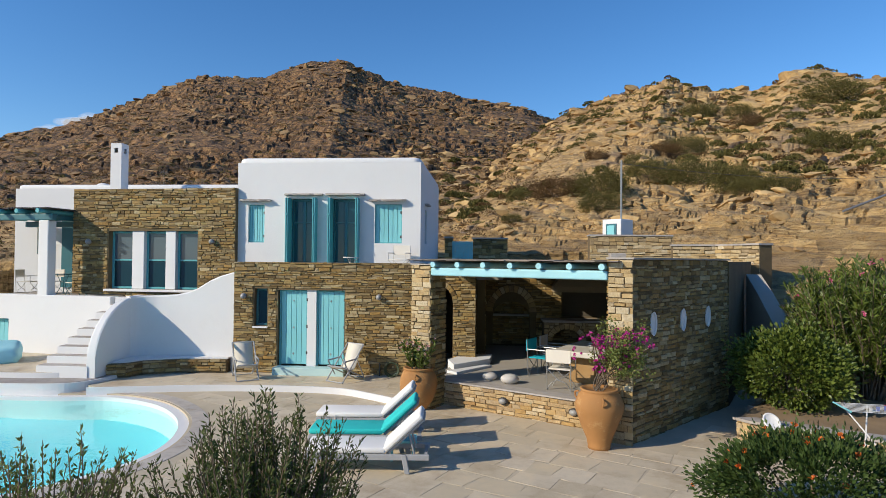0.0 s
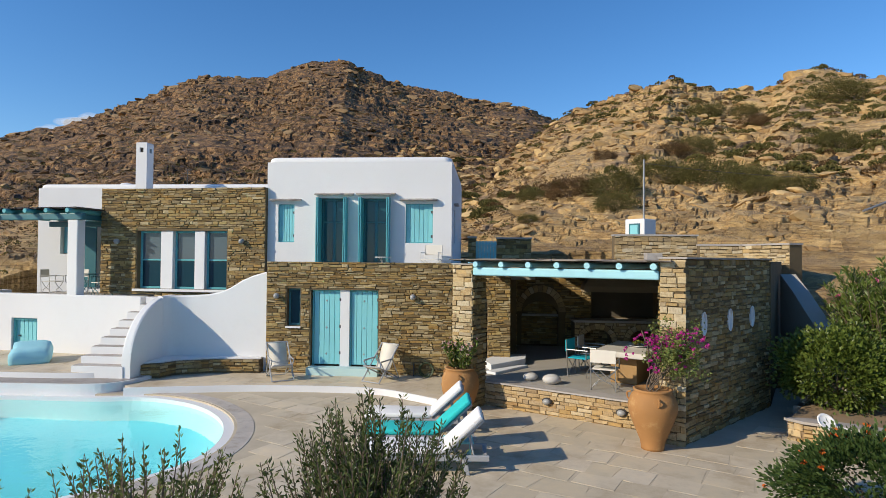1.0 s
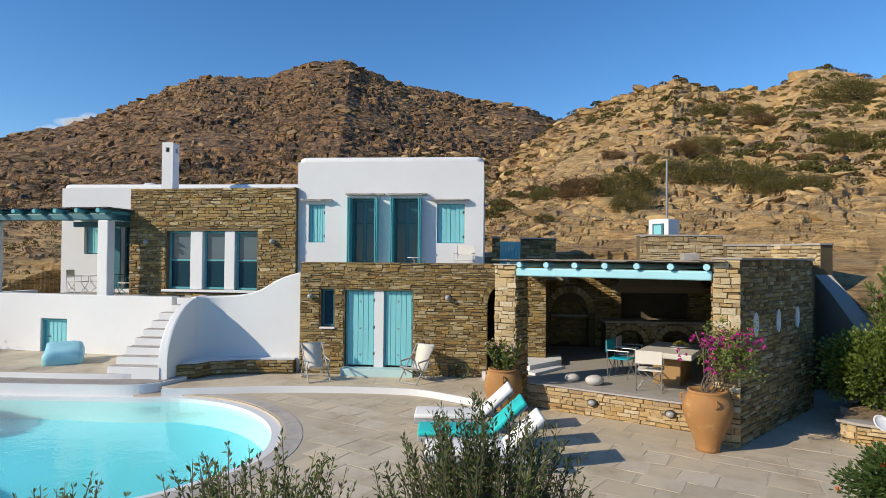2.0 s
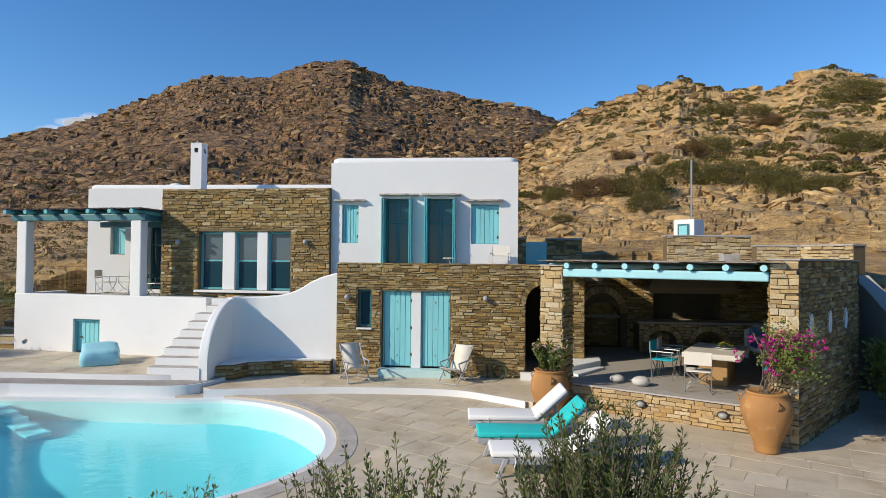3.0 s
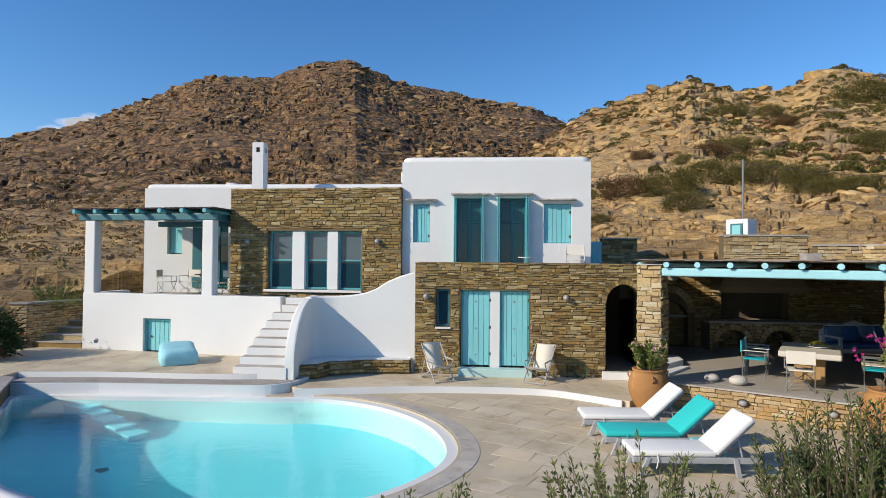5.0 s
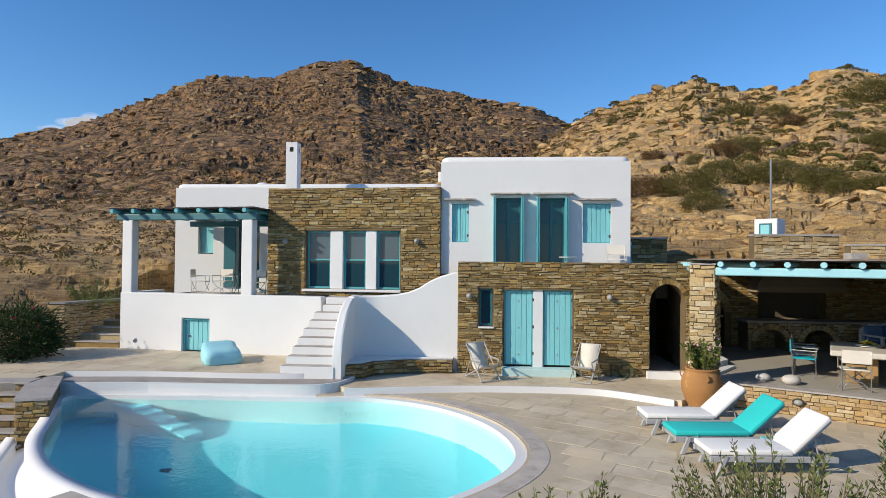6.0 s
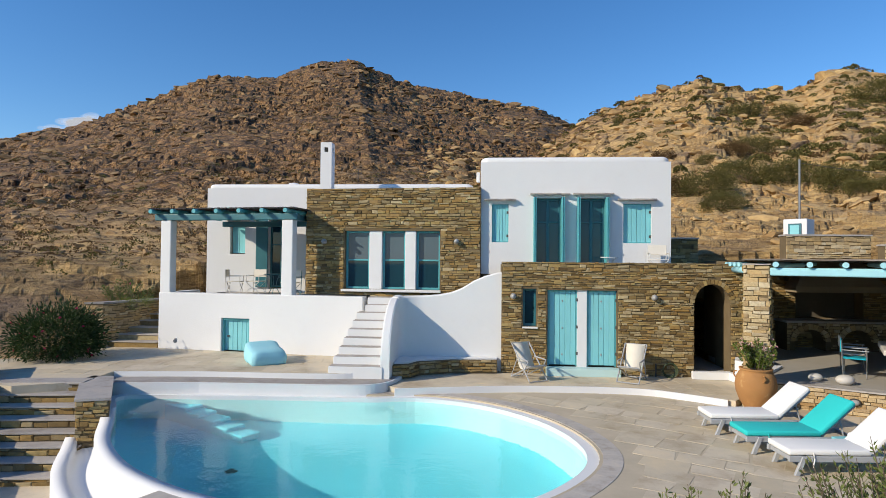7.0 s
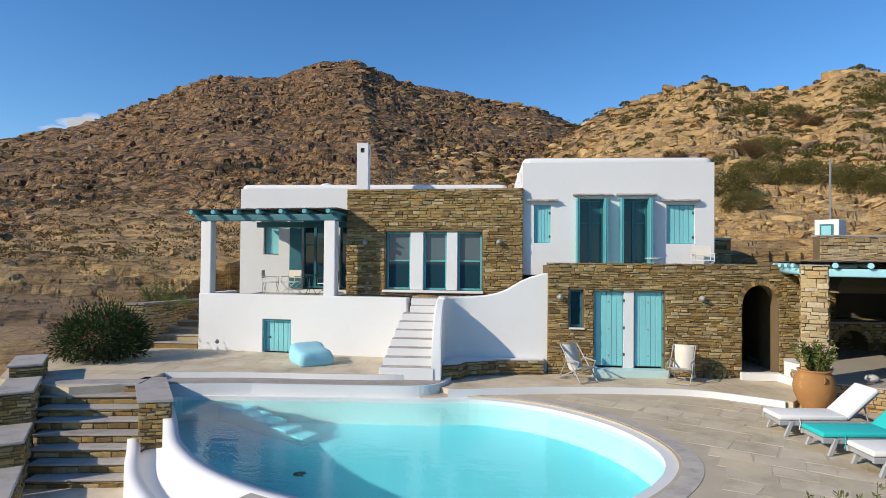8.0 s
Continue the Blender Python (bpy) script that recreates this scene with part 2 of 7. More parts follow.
def lerp_list(pts, x):
    if x <= pts[0][0]:
        return pts[0][1]
    for (a, b), (c, d) in zip(pts, pts[1:]):
        if x <= c:
            f = (x - a) / (c - a)
            return b + (d - b) * f
    return pts[-1][1]


# Ridge lines: azimuth (degrees to the right of north) and rise (degrees)
RIDGE_FAR = [(-75, 6), (-50, 7.5), (-41.8, 9.95), (-39.3, 11.05), (-38.0, 11.32), (-36.6, 11.96), (-34.1, 13.15), (-32.0, 14.25), (-29.8, 15.43), (-27.7, 16.58), (-26.1, 17.01), (-23.6, 17.28), (-21.1, 17.43), (-19.0, 18.36), (-16.9, 19.11), (-13.4, 19.55), (-12.3, 18.75), (-9.3, 17.99), (-7.3, 17.42), (-4.3, 16.87), (-0.9, 16.24), (1.9, 15.76), (4.6, 15.22), (7.3, 13.96), (14, 12), (40, 10), (75, 8)]
RIDGE_NEAR = [(-30, -3), (-12, 2), (-4, 6.5), (-1, 8.6), (3, 11.0), (8.5, 14.38), (11.5, 15.56), (14.0, 16.09), (16.0, 16.52), (18.2, 17.14), (20.3, 16.18), (24.3, 15.18), (26.2, 15.18), (28.0, 16.41), (29.9, 16.07), (31.4, 15.53), (32.8, 15.04), (40, 14.5), (75, 10)]


def ground_height(x, y):
    """The land without its crags."""
    dx, dy = x - EYE0.x, y - EYE0.y
    d = math.hypot(dx, dy)
    az = math.degrees(math.atan2(dx, dy))
    if y < -7:
        return -1.9 - min(40.0, (-7 - y) * 0.55)
    if abs(az) > 88 or d < 12:
        return -1.9
    # far mountain
    e1 = lerp_list(RIDGE_FAR, az) - 0.75
    f = min(1.0, max(0.0, (math.log(d) - math.log(26)) / (math.log(420) - math.log(26))))
    h1 = EYE0.z + d * math.tan(radians(-0.8 + (e1 + 0.8) * f ** 0.85)) if d <= 420 else EYE0.z + 420 * math.tan(radians(e1)) - (d - 420) * 0.35
    # near hill
    e2 = lerp_list(RIDGE_NEAR, az) - 0.6
    far = 150 + 30 * max(0.0, min(1.0, (8 - az) / 12))
    f = min(1.0, max(0.0, (math.log(d) - math.log(24)) / (math.log(far) - math.log(24))))
    h2 = EYE0.z + d * math.tan(radians(0.6 + (e2 - 0.6) * f ** 0.9)) if d <= far else EYE0.z + far * math.tan(radians(e2)) - (d - far) * 0.45
    h = max(h1, h2)
    # the made ground round the house
    if x > -20.3 and x < 8.6 and y < 25.2 or d < 15:
        return -1.9
    near = -0.4 + 0.16 * max(0.0, y - 12.5) if x <= -20 else 0.1 + 0.24 * max(0.0, y - 13)
    yard = min(1.0, max(0.0, (d - 22) / 9.0))
    return min(near, 3.2) * (1 - yard) + h * yard


def ground_z(x, y):
    """The land with its crags, cleft blocks and ledges."""
    z = ground_height(x, y)
    d = math.hypot(x - EYE0.x, y - EYE0.y)
    if d < 21 or d > 700 or z < -1.5:
        return z
    s = max(0.35, d / 100)
    p = Vector((x, y, z * 0.6))
    amp = min(1.0, (d - 21) / 10)
    broad = noise.fractal(p * (0.10 / s ** 0.7), 0.8, 2.1, 4)
    crag = noise.ridged_multi_fractal(p * (0.22 / s ** 0.75), 0.9, 2.1, 4, 1.0, 2.0) - 1.1
    q = Vector((x * 0.8 + y * 0.45, y * 0.8 - x * 0.45, 0)) + Vector((broad, crag, 0)) * 1.2 * s
    k = 0.30 / s ** 0.8
    near, spots = noise.voronoi(Vector((q.x * k * 0.6, q.y * k, 0)))
    block = noise.cell(spots[0] * 7.3) * 0.9 - 0.9 * max(0.0, 1 - (near[1] - near[0]) * 5.0)
    near2, spots2 = noise.voronoi(Vector((q.x * k * 1.9, q.y * k * 2.6, 5.0)))
    small = noise.cell(spots2[0] * 5.1) * 0.45 - 0.45 * max(0.0, 1 - (near2[1] - near2[0]) * 4.0)
    bare = min(1.0, max(0.15, 0.75 + 1.3 * noise.noise(p * (0.05 / s ** 0.5))))
    z += amp * s ** 0.75 * ((broad * 0.8 + crag * 0.3) * 0.75 + (block * 0.36 + small * 0.4) * bare) * (0.55 if d < 40 else 0.8)
    # level ledges, broken from plate to plate
    shift = 0.15 * noise.cell(spots[0] * 3.7)
    for step, share, wobble in ((1.25 * s ** 0.8, 0.85, 0.22), (0.42 * s ** 0.8, 0.75, 0.5)):
        w = (z + 0.16 * x - 0.05 * y) / step + shift + wobble * noise.noise(p * (0.5 / s ** 0.8)) * 2
        fr = w - math.floor(w)
        face = min(1.0, max(0.0, (fr - 0.62) / 0.38))
        z += (face * face * (3 - 2 * face) - fr) * step * share * amp * bare
    return z


def build_ground():
    """One sheet in rings of growing size, from the yard to beyond the ridges."""
    az = [-180 + 4 * i for i in range(30)] + [-62 + 0.125 * i for i in range(944)] + [56 + 4 * i for i in range(31)]
    ds = [0.5, 6, 11, 15, 17]
    while ds[-1] < 520:
        ds.append(ds[-1] * 1.0075)
    ds += [640, 900, 1500, 3000]
    verts, faces = [], []
    for d in ds:
        for a in az:
            x, y = EYE0.x + d * math.sin(radians(a)), EYE0.y + d * math.cos(radians(a))
            verts.append((x, y, ground_z(x, y) if d <= 640 else -40))
    n = len(az)
    verts.append((EYE0.x, EYE0.y, ground_z(EYE0.x, EYE0.y)))
    for k in range(n):
        faces.append((len(verts) - 1, k, (k + 1) % n))
    for i in range(len(ds) - 1):
        for k in range(n):
            faces.append((i * n + k, (i + 1) * n + k, (i + 1) * n + (k + 1) % n, i * n + (k + 1) % n))
    me = bpy.data.meshes.new("ground")
    me.from_pydata(verts, [], faces)
    me.materials.append(M_LAND)
    me.update()
    if sum(p.normal.z for p in me.polygons) < 0:
        me.flip_normals()
    return tagged(new("ground", me), "dry rocky hillside with brown scrub and bare earth", "ground", kind="structure")


def land_material():
    m, n, b = material("dry_hillside", 0.95)
    mid, fine = noise_node(m, 0.16, 10, 0.74), noise_node(m, 0.9, 12, 0.8, "noise", (1.0, 1.0, 2.6))
    rock = ramp(m, [(0.24, (0.20, 0.115, 0.048)), (0.37, (0.38, 0.238, 0.092)), (0.52, (0.54, 0.365, 0.156)), (0.75, (0.69, 0.515, 0.27))])
    links(m, fine.outputs[0], rock.inputs[0])
    brown = ramp(m, [(0.34, (0.030, 0.017, 0.010)), (0.46, (0.17, 0.088, 0.034)), (0.57, (0.40, 0.235, 0.092)), (0.75, (0.62, 0.43, 0.21))])
    links(m, fine.outputs[0], brown.inputs[0])
    scrub = ramp(m, [(0.35, (0.030, 0.019, 0.009)), (0.65, (0.10, 0.058, 0.026))])
    links(m, fine.outputs[0], scrub.inputs[0])
    # lilac-grey weathering on the near rock
    worn = noise_node(m, 0.11, 7, 0.65, "noise", (1.0, 1.0, 2.0))
    wash = ramp(m, [(0.54, (0, 0, 0)), (0.66, (0.55, 0.55, 0.55))])
    links(m, worn.outputs[0], wash.inputs[0])
    near_rock = mixed(m, wash.outputs[0], rock.outputs[0], (0.30, 0.215, 0.165))
    # the far mountain is of darker rock, with scrub thicker on it
    geo = n.new("ShaderNodeNewGeometry")
    sep = n.new("ShaderNodeSeparateXYZ")
    links(m, geo.outputs["Position"], sep.inputs[0])
    side = n.new("ShaderNodeMath")
    side.operation = "MULTIPLY_ADD"
    side.inputs[1].default_value = -1.6
    links(m, sep.outputs[0], side.inputs[0])
    links(m, sep.outputs[1], side.inputs[2])
    far = n.new("ShaderNodeMapRange")
    far.inputs[1].default_value, far.inputs[2].default_value = 70, 150
    links(m, side.outputs[0], far.inputs[0])
    base = mixed(m, far.outputs[0], near_rock, brown.outputs[0])
    add = n.new("ShaderNodeMath")
    add.operation = "MULTIPLY_ADD"
    add.inputs[1].default_value = 0.10
    links(m, far.outputs[0], add.inputs[0])
    links(m, mid.outputs[0], add.inputs[2])
    where = ramp(m, [(0.57, (0, 0, 0)), (0.66, (1, 1, 1))])
    links(m, add.outputs[0], where.inputs[0])
    c = mixed(m, where.outputs[0], base, scrub.outputs[0])
    # stones of differing tone
    stone = noise_node(m, 0.55, kind="voronoi")
    tone = ramp(m, [(0.0, (0.62, 0.58, 0.55)), (0.5, (1.0, 1.0, 1.0)), (1.0, (1.28, 1.22, 1.12))])
    grey = n.new("ShaderNodeSeparateColor")
    links(m, stone.outputs["Color"], grey.inputs[0])
    links(m, grey.outputs[0], tone.inputs[0])
    c = mixed(m, 0.8, c, tone.outputs[0], "MULTIPLY")
    # bedding planes, thin and dipping
    bed = noise_node(m, 1.0, 5, 0.62, "noise", (0.16, 0.16, 2.4))
    line = ramp(m, [(0.0, (1, 1, 1)), (0.455, (1, 1, 1)), (0.49, (0.42, 0.36, 0.32)), (0.525, (1, 1, 1)), (1.0, (1, 1, 1))])
    links(m, bed.outputs[0], line.inputs[0])
    c = mixed(m, 0.75, c, line.outputs[0], "MULTIPLY")
    links(m, c, b.inputs["Base Color"])
    relief(m, b, mixed(m, 0.5, mixed(m, 0.5, mid.outputs[0], fine.outputs[0]), bed.outputs[0]), 1.0, 1.4)
    return m


M_LAND = land_material()
build_ground()
sea_m, sea_n, sea_b = material("deep_blue_sea", 0.4)
sea_b.inputs["Specular IOR Level"].default_value = 0.15
sea_b.inputs["Base Color"].default_value = (0.012, 0.055, 0.12, 1)
sea_w = noise_node(sea_m, 0.4, 6)
relief(sea_m, sea_b, sea_w.outputs[0], 0.4, 0.3)
bm = bmesh.new()
bm.faces.new([bm.verts.new(v) for v in ((-3000, -3000, -22), (3000, -3000, -22), (3000, -38, -22), (-3000, -38, -22))])
tagged(part("sea", bm, sea_m), "calm blue sea below the garden", "sea", kind="structure")

# ---------------------------------------------------------------- decks and pool
DECK, TERR, LOW = -0.11, 0.12, -0.25
POOL = smooth_line([(-10.4, 12.95), (-9.0, 13.1), (-7.5, 12.5), (-6.3, 11.2), (-5.8, 9.6), (-6.2, 8.3), (-7.4, 7.1), (-9.4, 6.6), (-11.4, 7.1), (-13.0, 8.0), (-14.2, 9.2), (-15.05, 10.55), (-15.7, 11.6), (-16.2, 12.4), (-15.7, 12.72), (-14.2, 12.78), (-12.4, 12.9)], 6, True)
POOL = [(p.x, p.y) for p in POOL]


def offset(pts, d):
    out, n = [], len(pts)
    for i in range(n):
        a, b = Vector(pts[i - 1]), Vector(pts[(i + 1) % n])
        t = (b - a).normalized()
        out.append((pts[i][0] + t.y * d, pts[i][1] - t.x * d))
    return out


def ring(inner, outer, z0, z1):
    bm = bmesh.new()
    n = len(inner)
    V = [[bm.verts.new((x, y, z)) for x, y in pts] for pts, z in ((inner, z0), (inner, z1), (outer, z1), (outer, z0))]
    for i in range(n):
        j = (i + 1) % n
        for a, b in ((0, 1), (1, 2), (2, 3), (3, 0)):
            bm.faces.new((V[a][i], V[a][j], V[b][j], V[b][i]))
    bmesh.ops.recalc_face_normals(bm, faces=bm.faces)
    return bm


if sum((b[0] - a[0]) * (b[1] + a[1]) for a, b in zip(POOL, POOL[1:] + POOL[:1])) > 0:
    POOL = POOL[::-1]


def inside_pool(x, y, pts=POOL):
    hit, n = False, len(pts)
    for i in range(n):
        (x0, y0), (x1, y1) = pts[i], pts[i - 1]
        if (y0 > y) != (y1 > y) and x < (x1 - x0) * (y - y0) / (y1 - y0) + x0:
            hit = not hit
    return hit


M_POOL = painted("white_pool_plaster", (0.24, 0.60, 0.69), 0.06, 0.6, 1.5, 0.2, (0.5, 0.7, 0.7), 0.1)


def water_material():
    m, n, b = material("pool_water", 0.03)
    b.inputs["Base Color"].default_value = (0.26, 0.80, 0.90, 1)
    b.inputs["Transmission Weight"].default_value, b.inputs["IOR"].default_value = 1.0, 1.2
    a, c = noise_node(m, 2.2, 3, 0.5), noise_node(m, 9.0, 2, 0.5)
    relief(m, b, mixed(m, 0.35, a.outputs[0], c.outputs[0]), 0.2, 0.06)
    return m


M_WATER = water_material()
WATER = -0.385
pool = tagged(new("swimming_pool"), "kidney-shaped swimming pool with white plaster and turquoise water", "pool", kind="structure")
bm = ring(POOL, offset(POOL, 0.25), -2.2, LOW - 0.04)
part("pool_wall", bm, M_WHITE, pool, "white plastered pool rim")
bm = prism(offset(POOL, 0.01), -2.3, -1.75)
part("pool_floor", bm, M_POOL, pool)
bm = bmesh.new()
bm.faces.new([bm.verts.new((x, y, WATER)) for x, y in offset(POOL, 0.02)])
w = part("water", bm, M_WATER, pool, "clear turquoise pool water")
w.visible_shadow = False

# decks
LOWER = [(-10.4, 13.2), (-9.0, 13.4), (-6.65, 13.9), (-4.85, 14.0), (-3.6, 13.88), (-2.7, 13.4), (-1.9, 12.9), (-0.6, 13.6), (2.9, 10.6), (6.4, 14.4), (16, 14), (16, 1.0), (-6, 1.0), (-7.5, 4.5), (-9.4, 6.0)]


def sheet(outer, hole, z0, z1):
    """A slab with a hole in it."""
    bm = bmesh.new()
    loops = []
    for pts in (outer, hole):
        if pts:
            vs = [bm.verts.new((x, y, z1)) for x, y in pts]
            loops.append([bm.edges.new((vs[i], vs[(i + 1) % len(vs)])) for i in range(len(vs))])
    bmesh.ops.triangle_fill(bm, edges=[e for l in loops for e in l], use_beauty=True)
    bmesh.ops.recalc_face_normals(bm, faces=bm.faces)
    if sum(f.normal.z for f in bm.faces) < 0:
        bmesh.ops.reverse_faces(bm, faces=bm.faces)
    r = bmesh.ops.extrude_face_region(bm, geom=bm.faces[:])
    for v in [g for g in r["geom"] if isinstance(g, bmesh.types.BMVert)]:
        v.co.z = z0
    bmesh.ops.recalc_face_normals(bm, faces=bm.faces)
    return bm


COPING = offset(POOL, 0.62)
arc = sorted([p for p in offset(POOL, 0.2) if -1.5 < math.atan2(p[1] - 9.9, p[0] + 10.3) < 1.62], key=lambda p: math.atan2(p[1] - 9.9, p[0] + 10.3))
bed = part("lower_deck", sheet([(-10.3, 13.6), (-9.0, 13.6), (-6.7, 14.8), (-3.6, 14.8), (-1.6, 13.6), (0.5, 14.0), (4.8, 16), (16, 15), (16, 1.4), (-6, 1.4), (-7.5, 4.2), (-9.9, 4.9)] + arc, None, -1.2, LOW - 0.0045), M_JOINT)
tagged(bed, "stone-paved poolside deck with pale joints", "deck", kind="structure")

upper = part("upper_deck", prism([(-10.6, 16.3), (-10.6, 14.6), (-9.95, 13.55), (-9.6, 13.32), (-8.2, 13.66), (-6.65, 13.96), (-4.85, 14.06), (-3.6, 13.94), (-2.7, 13.46), (-1.9, 12.95), (-1.0, 14.0), (0.4, 16.3)], -1.0, DECK), M_PAVE)
tagged(upper, "grey slate deck along the house with a white edge", "deck", kind="structure")
TE = [tuple(p) for p in smooth_line([(-16.94, 13.38), (-15.7, 13.55), (-14.5, 13.66), (-12.66, 13.68), (-11.3, 13.78), (-10.6, 14.02), (-10.25, 14.5), (-10.15, 15.2), (-10.3, 16.2)], 5)]
terrace = part("pool_terrace", prism([(-22, 17.2), (-22, 14.6), (-20.4, 12.2), (-18.6, 11.6), (-18.1, 11.5), (-16.9, 12.08)] + TE + [(-10.3, 17.2)], -1.0, TERR), M_PAVE)
tagged(terrace, "paved terrace above the pool with a white edge", "terrace", kind="structure")
bench = part("pool_bench", prism([(-16.9, 12.6)] + [tuple(p) for p in smooth_line([(-14.5, 12.95), (-12.0, 13.05), (-10.6, 13.15), (-10.0, 13.5), (-9.77, 14.2), (-9.75, 14.8), (-9.85, 15.5), (-10.25, 16.2)], 6)] + [ (-11, 15.5), (-11, 14), (-16.9, 14)], -1.0, -0.02), M_WHITE)
tagged(bench, "white curved bench step along the pool", "step", kind="structure")

# white edge of the upper deck, coping and paving
def band(line, z0, z1, width):
    """A low kerb that follows a line (x, y) on its right-hand side."""
    bm = bmesh.new()
    L = [Vector(p) for p in line]
    rows = []
    for i, p in enumerate(L):
        t = (L[min(i + 1, len(L) - 1)] - L[max(i - 1, 0)]).normalized()
        q = p + Vector((t.y, -t.x)) * width
        rows.append([bm.verts.new((p.x, p.y, z0)), bm.verts.new((p.x, p.y, z1)), bm.verts.new((q.x, q.y, z1)), bm.verts.new((q.x, q.y, z0))])
    for a, b in zip(rows, rows[1:]):
        for i in range(4):
            bm.faces.new((a[i], b[i], b[(i + 1) % 4], a[(i + 1) % 4]))
    bm.faces.new(rows[0])
    bm.faces.new(rows[-1][::-1])
    bmesh.ops.recalc_face_normals(bm, faces=bm.faces)
    return bm


EDGE = smooth_line([(-9.75, 13.25), (-8.2, 13.62), (-6.65, 13.92), (-4.85, 14.02), (-3.6, 13.9), (-2.7, 13.42), (-2.05, 12.98)], 6)
tagged(part("deck_edge", band(EDGE, LOW - 0.1, DECK + 0.012, 0.05), M_WHITE), "white painted riser between the two decks", "step", kind="structure")

M_COPE = stony("grey_coping", [(0.46, 0.42, 0.37), (0.50, 0.46, 0.41), (0.43, 0.39, 0.345)], 0.75, 2.0, 0.25)
cope_in, cope_out = offset(POOL, 0.255), offset(POOL, 0.58)
coping = tagged(new("coping"), "grey slate coping round the pool", "coping", kind="structure")
for i in range(len(POOL)):
    j = (i + 1) % len(POOL)
    if POOL[i][0] < -10.3 and POOL[i][1] > 7.5:
        continue
    q = [Vector(p) for p in (cope_in[i], cope_in[j], cope_out[j], cope_out[i])]
    mid = sum(q, Vector((0, 0))) / 4
    part("slab", prism([tuple(mid + (p - mid) * 0.985) for p in q], LOW - 0.06, LOW + 0.003), M_COPE, coping)


def flagstones(parent, ok, x0, x1, y0, y1, step, angle, z, mat, seed, pieces, pick):
    """Irregular flags in running rows; each keeps its own outline."""
    rng = random.Random(seed)
    c, s = math.cos(radians(angle)), math.sin(radians(angle))
    todo = []
    v = -30.0
    while v < 30:
        h = step * rng.uniform(0.7, 1.15)
        u = -30.0 + rng.uniform(0, step)
        while u < 30:
            w = step * rng.uniform(0.7, 1.35)
            q = [(u, v), (u + w, v), (u + w, v + h), (u, v + h)]
            pts = [(a * c - b * s, a * s + b * c) for a, b in q]
            mx, my = sum(p[0] for p in pts) / 4, sum(p[1] for p in pts) / 4
            if x0 < mx < x1 and y0 < my < y1 and all(ok(*p) for p in pts + [(mx, my)]):
                g = 0.012
                out = []
                for px_, py_ in pts:
                    d = Vector((px_ - mx, py_ - my))
                    d *= 1 - g / max(d.length, 0.1)
                    out.append((mx + d.x + rng.uniform(-0.085, 0.085) * step, my + d.y + rng.uniform(-0.085, 0.085) * step))
                todo.append((out, z + rng.uniform(-0.001, 0.001)))
            u += w
        v += h
    todo.sort(key=lambda t: -pick(*t[0][0]))
    for out, zz in todo[:pieces]:
        part("flagstone", prism(out, zz - 0.03, zz), mat, parent)
    if todo[pieces:]:
        verts, faces = [], []
        for out, zz in todo[pieces:]:
            b = len(verts)
            verts += [(x, y, zz) for x, y in out] + [(x, y, zz - 0.03) for x, y in out]
            faces.append((b, b + 1, b + 2, b + 3))
            faces += [(b + i, b + 4 + i, b + 4 + (i + 1) % 4, b + (i + 1) % 4) for i in range(4)]
        me = bpy.data.meshes.new("paving")
        me.from_pydata(verts, [], faces)
        me.materials.append(mat)
        ob = new("paving", me)
        ob.parent = parent
        tagged(ob, kind="stuff")


# ---------------------------------------------------------------- house
M_GLASS, gn, gb = material("window_glass", 0.03)
gb.inputs["Base Color"].default_value = (0.012, 0.042, 0.056, 1)
gb.inputs["Specular IOR Level"].default_value = 0.42
M_CURTAIN = painted("dark_curtain", (0.10, 0.13, 0.15), 0.3, 0.8, 4)
M_STEP = painted("pale_aqua_paint", (0.46, 0.64, 0.63), 0.1, 0.6, 4)
M_IRON = painted("dark_iron", (0.05, 0.05, 0.05), 0.2, 0.5, 20)
M_LAMP = painted("grey_lamp_glass", (0.33, 0.33, 0.32), 0.15, 0.35, 20)
# Dark tone in place of shade inside rooms, flue, hearth and pavilion ceiling.
M_DARK = painted("interior_shade_plaster", (0.10, 0.085, 0.065), 0.3, 0.9, 3)
M_CONC = painted("grey_screed", (0.40, 0.37, 0.32), 0.22, 0.8, 1.2, 0.25, (0.24, 0.2, 0.16), 0.5)


def slate_lintel(x0, x1, y, z, rng, parent):
    bm = bmesh.new()
    n = 9
    for lay in range(2):
        a = [(x0 + (x1 - x0) * i / n, y - 0.16 + rng.uniform(-0.03, 0.03) + lay * 0.03) for i in range(n + 1)]
        add_prism(bm, a + [(x1, y + 0.05), (x0, y + 0.05)], z + lay * 0.028 + 0.003 * lay, z + 0.026 + lay * 0.028)
    part("slate_lintel", bm, M_SLAB, parent, "thin grey slate drip ledge")


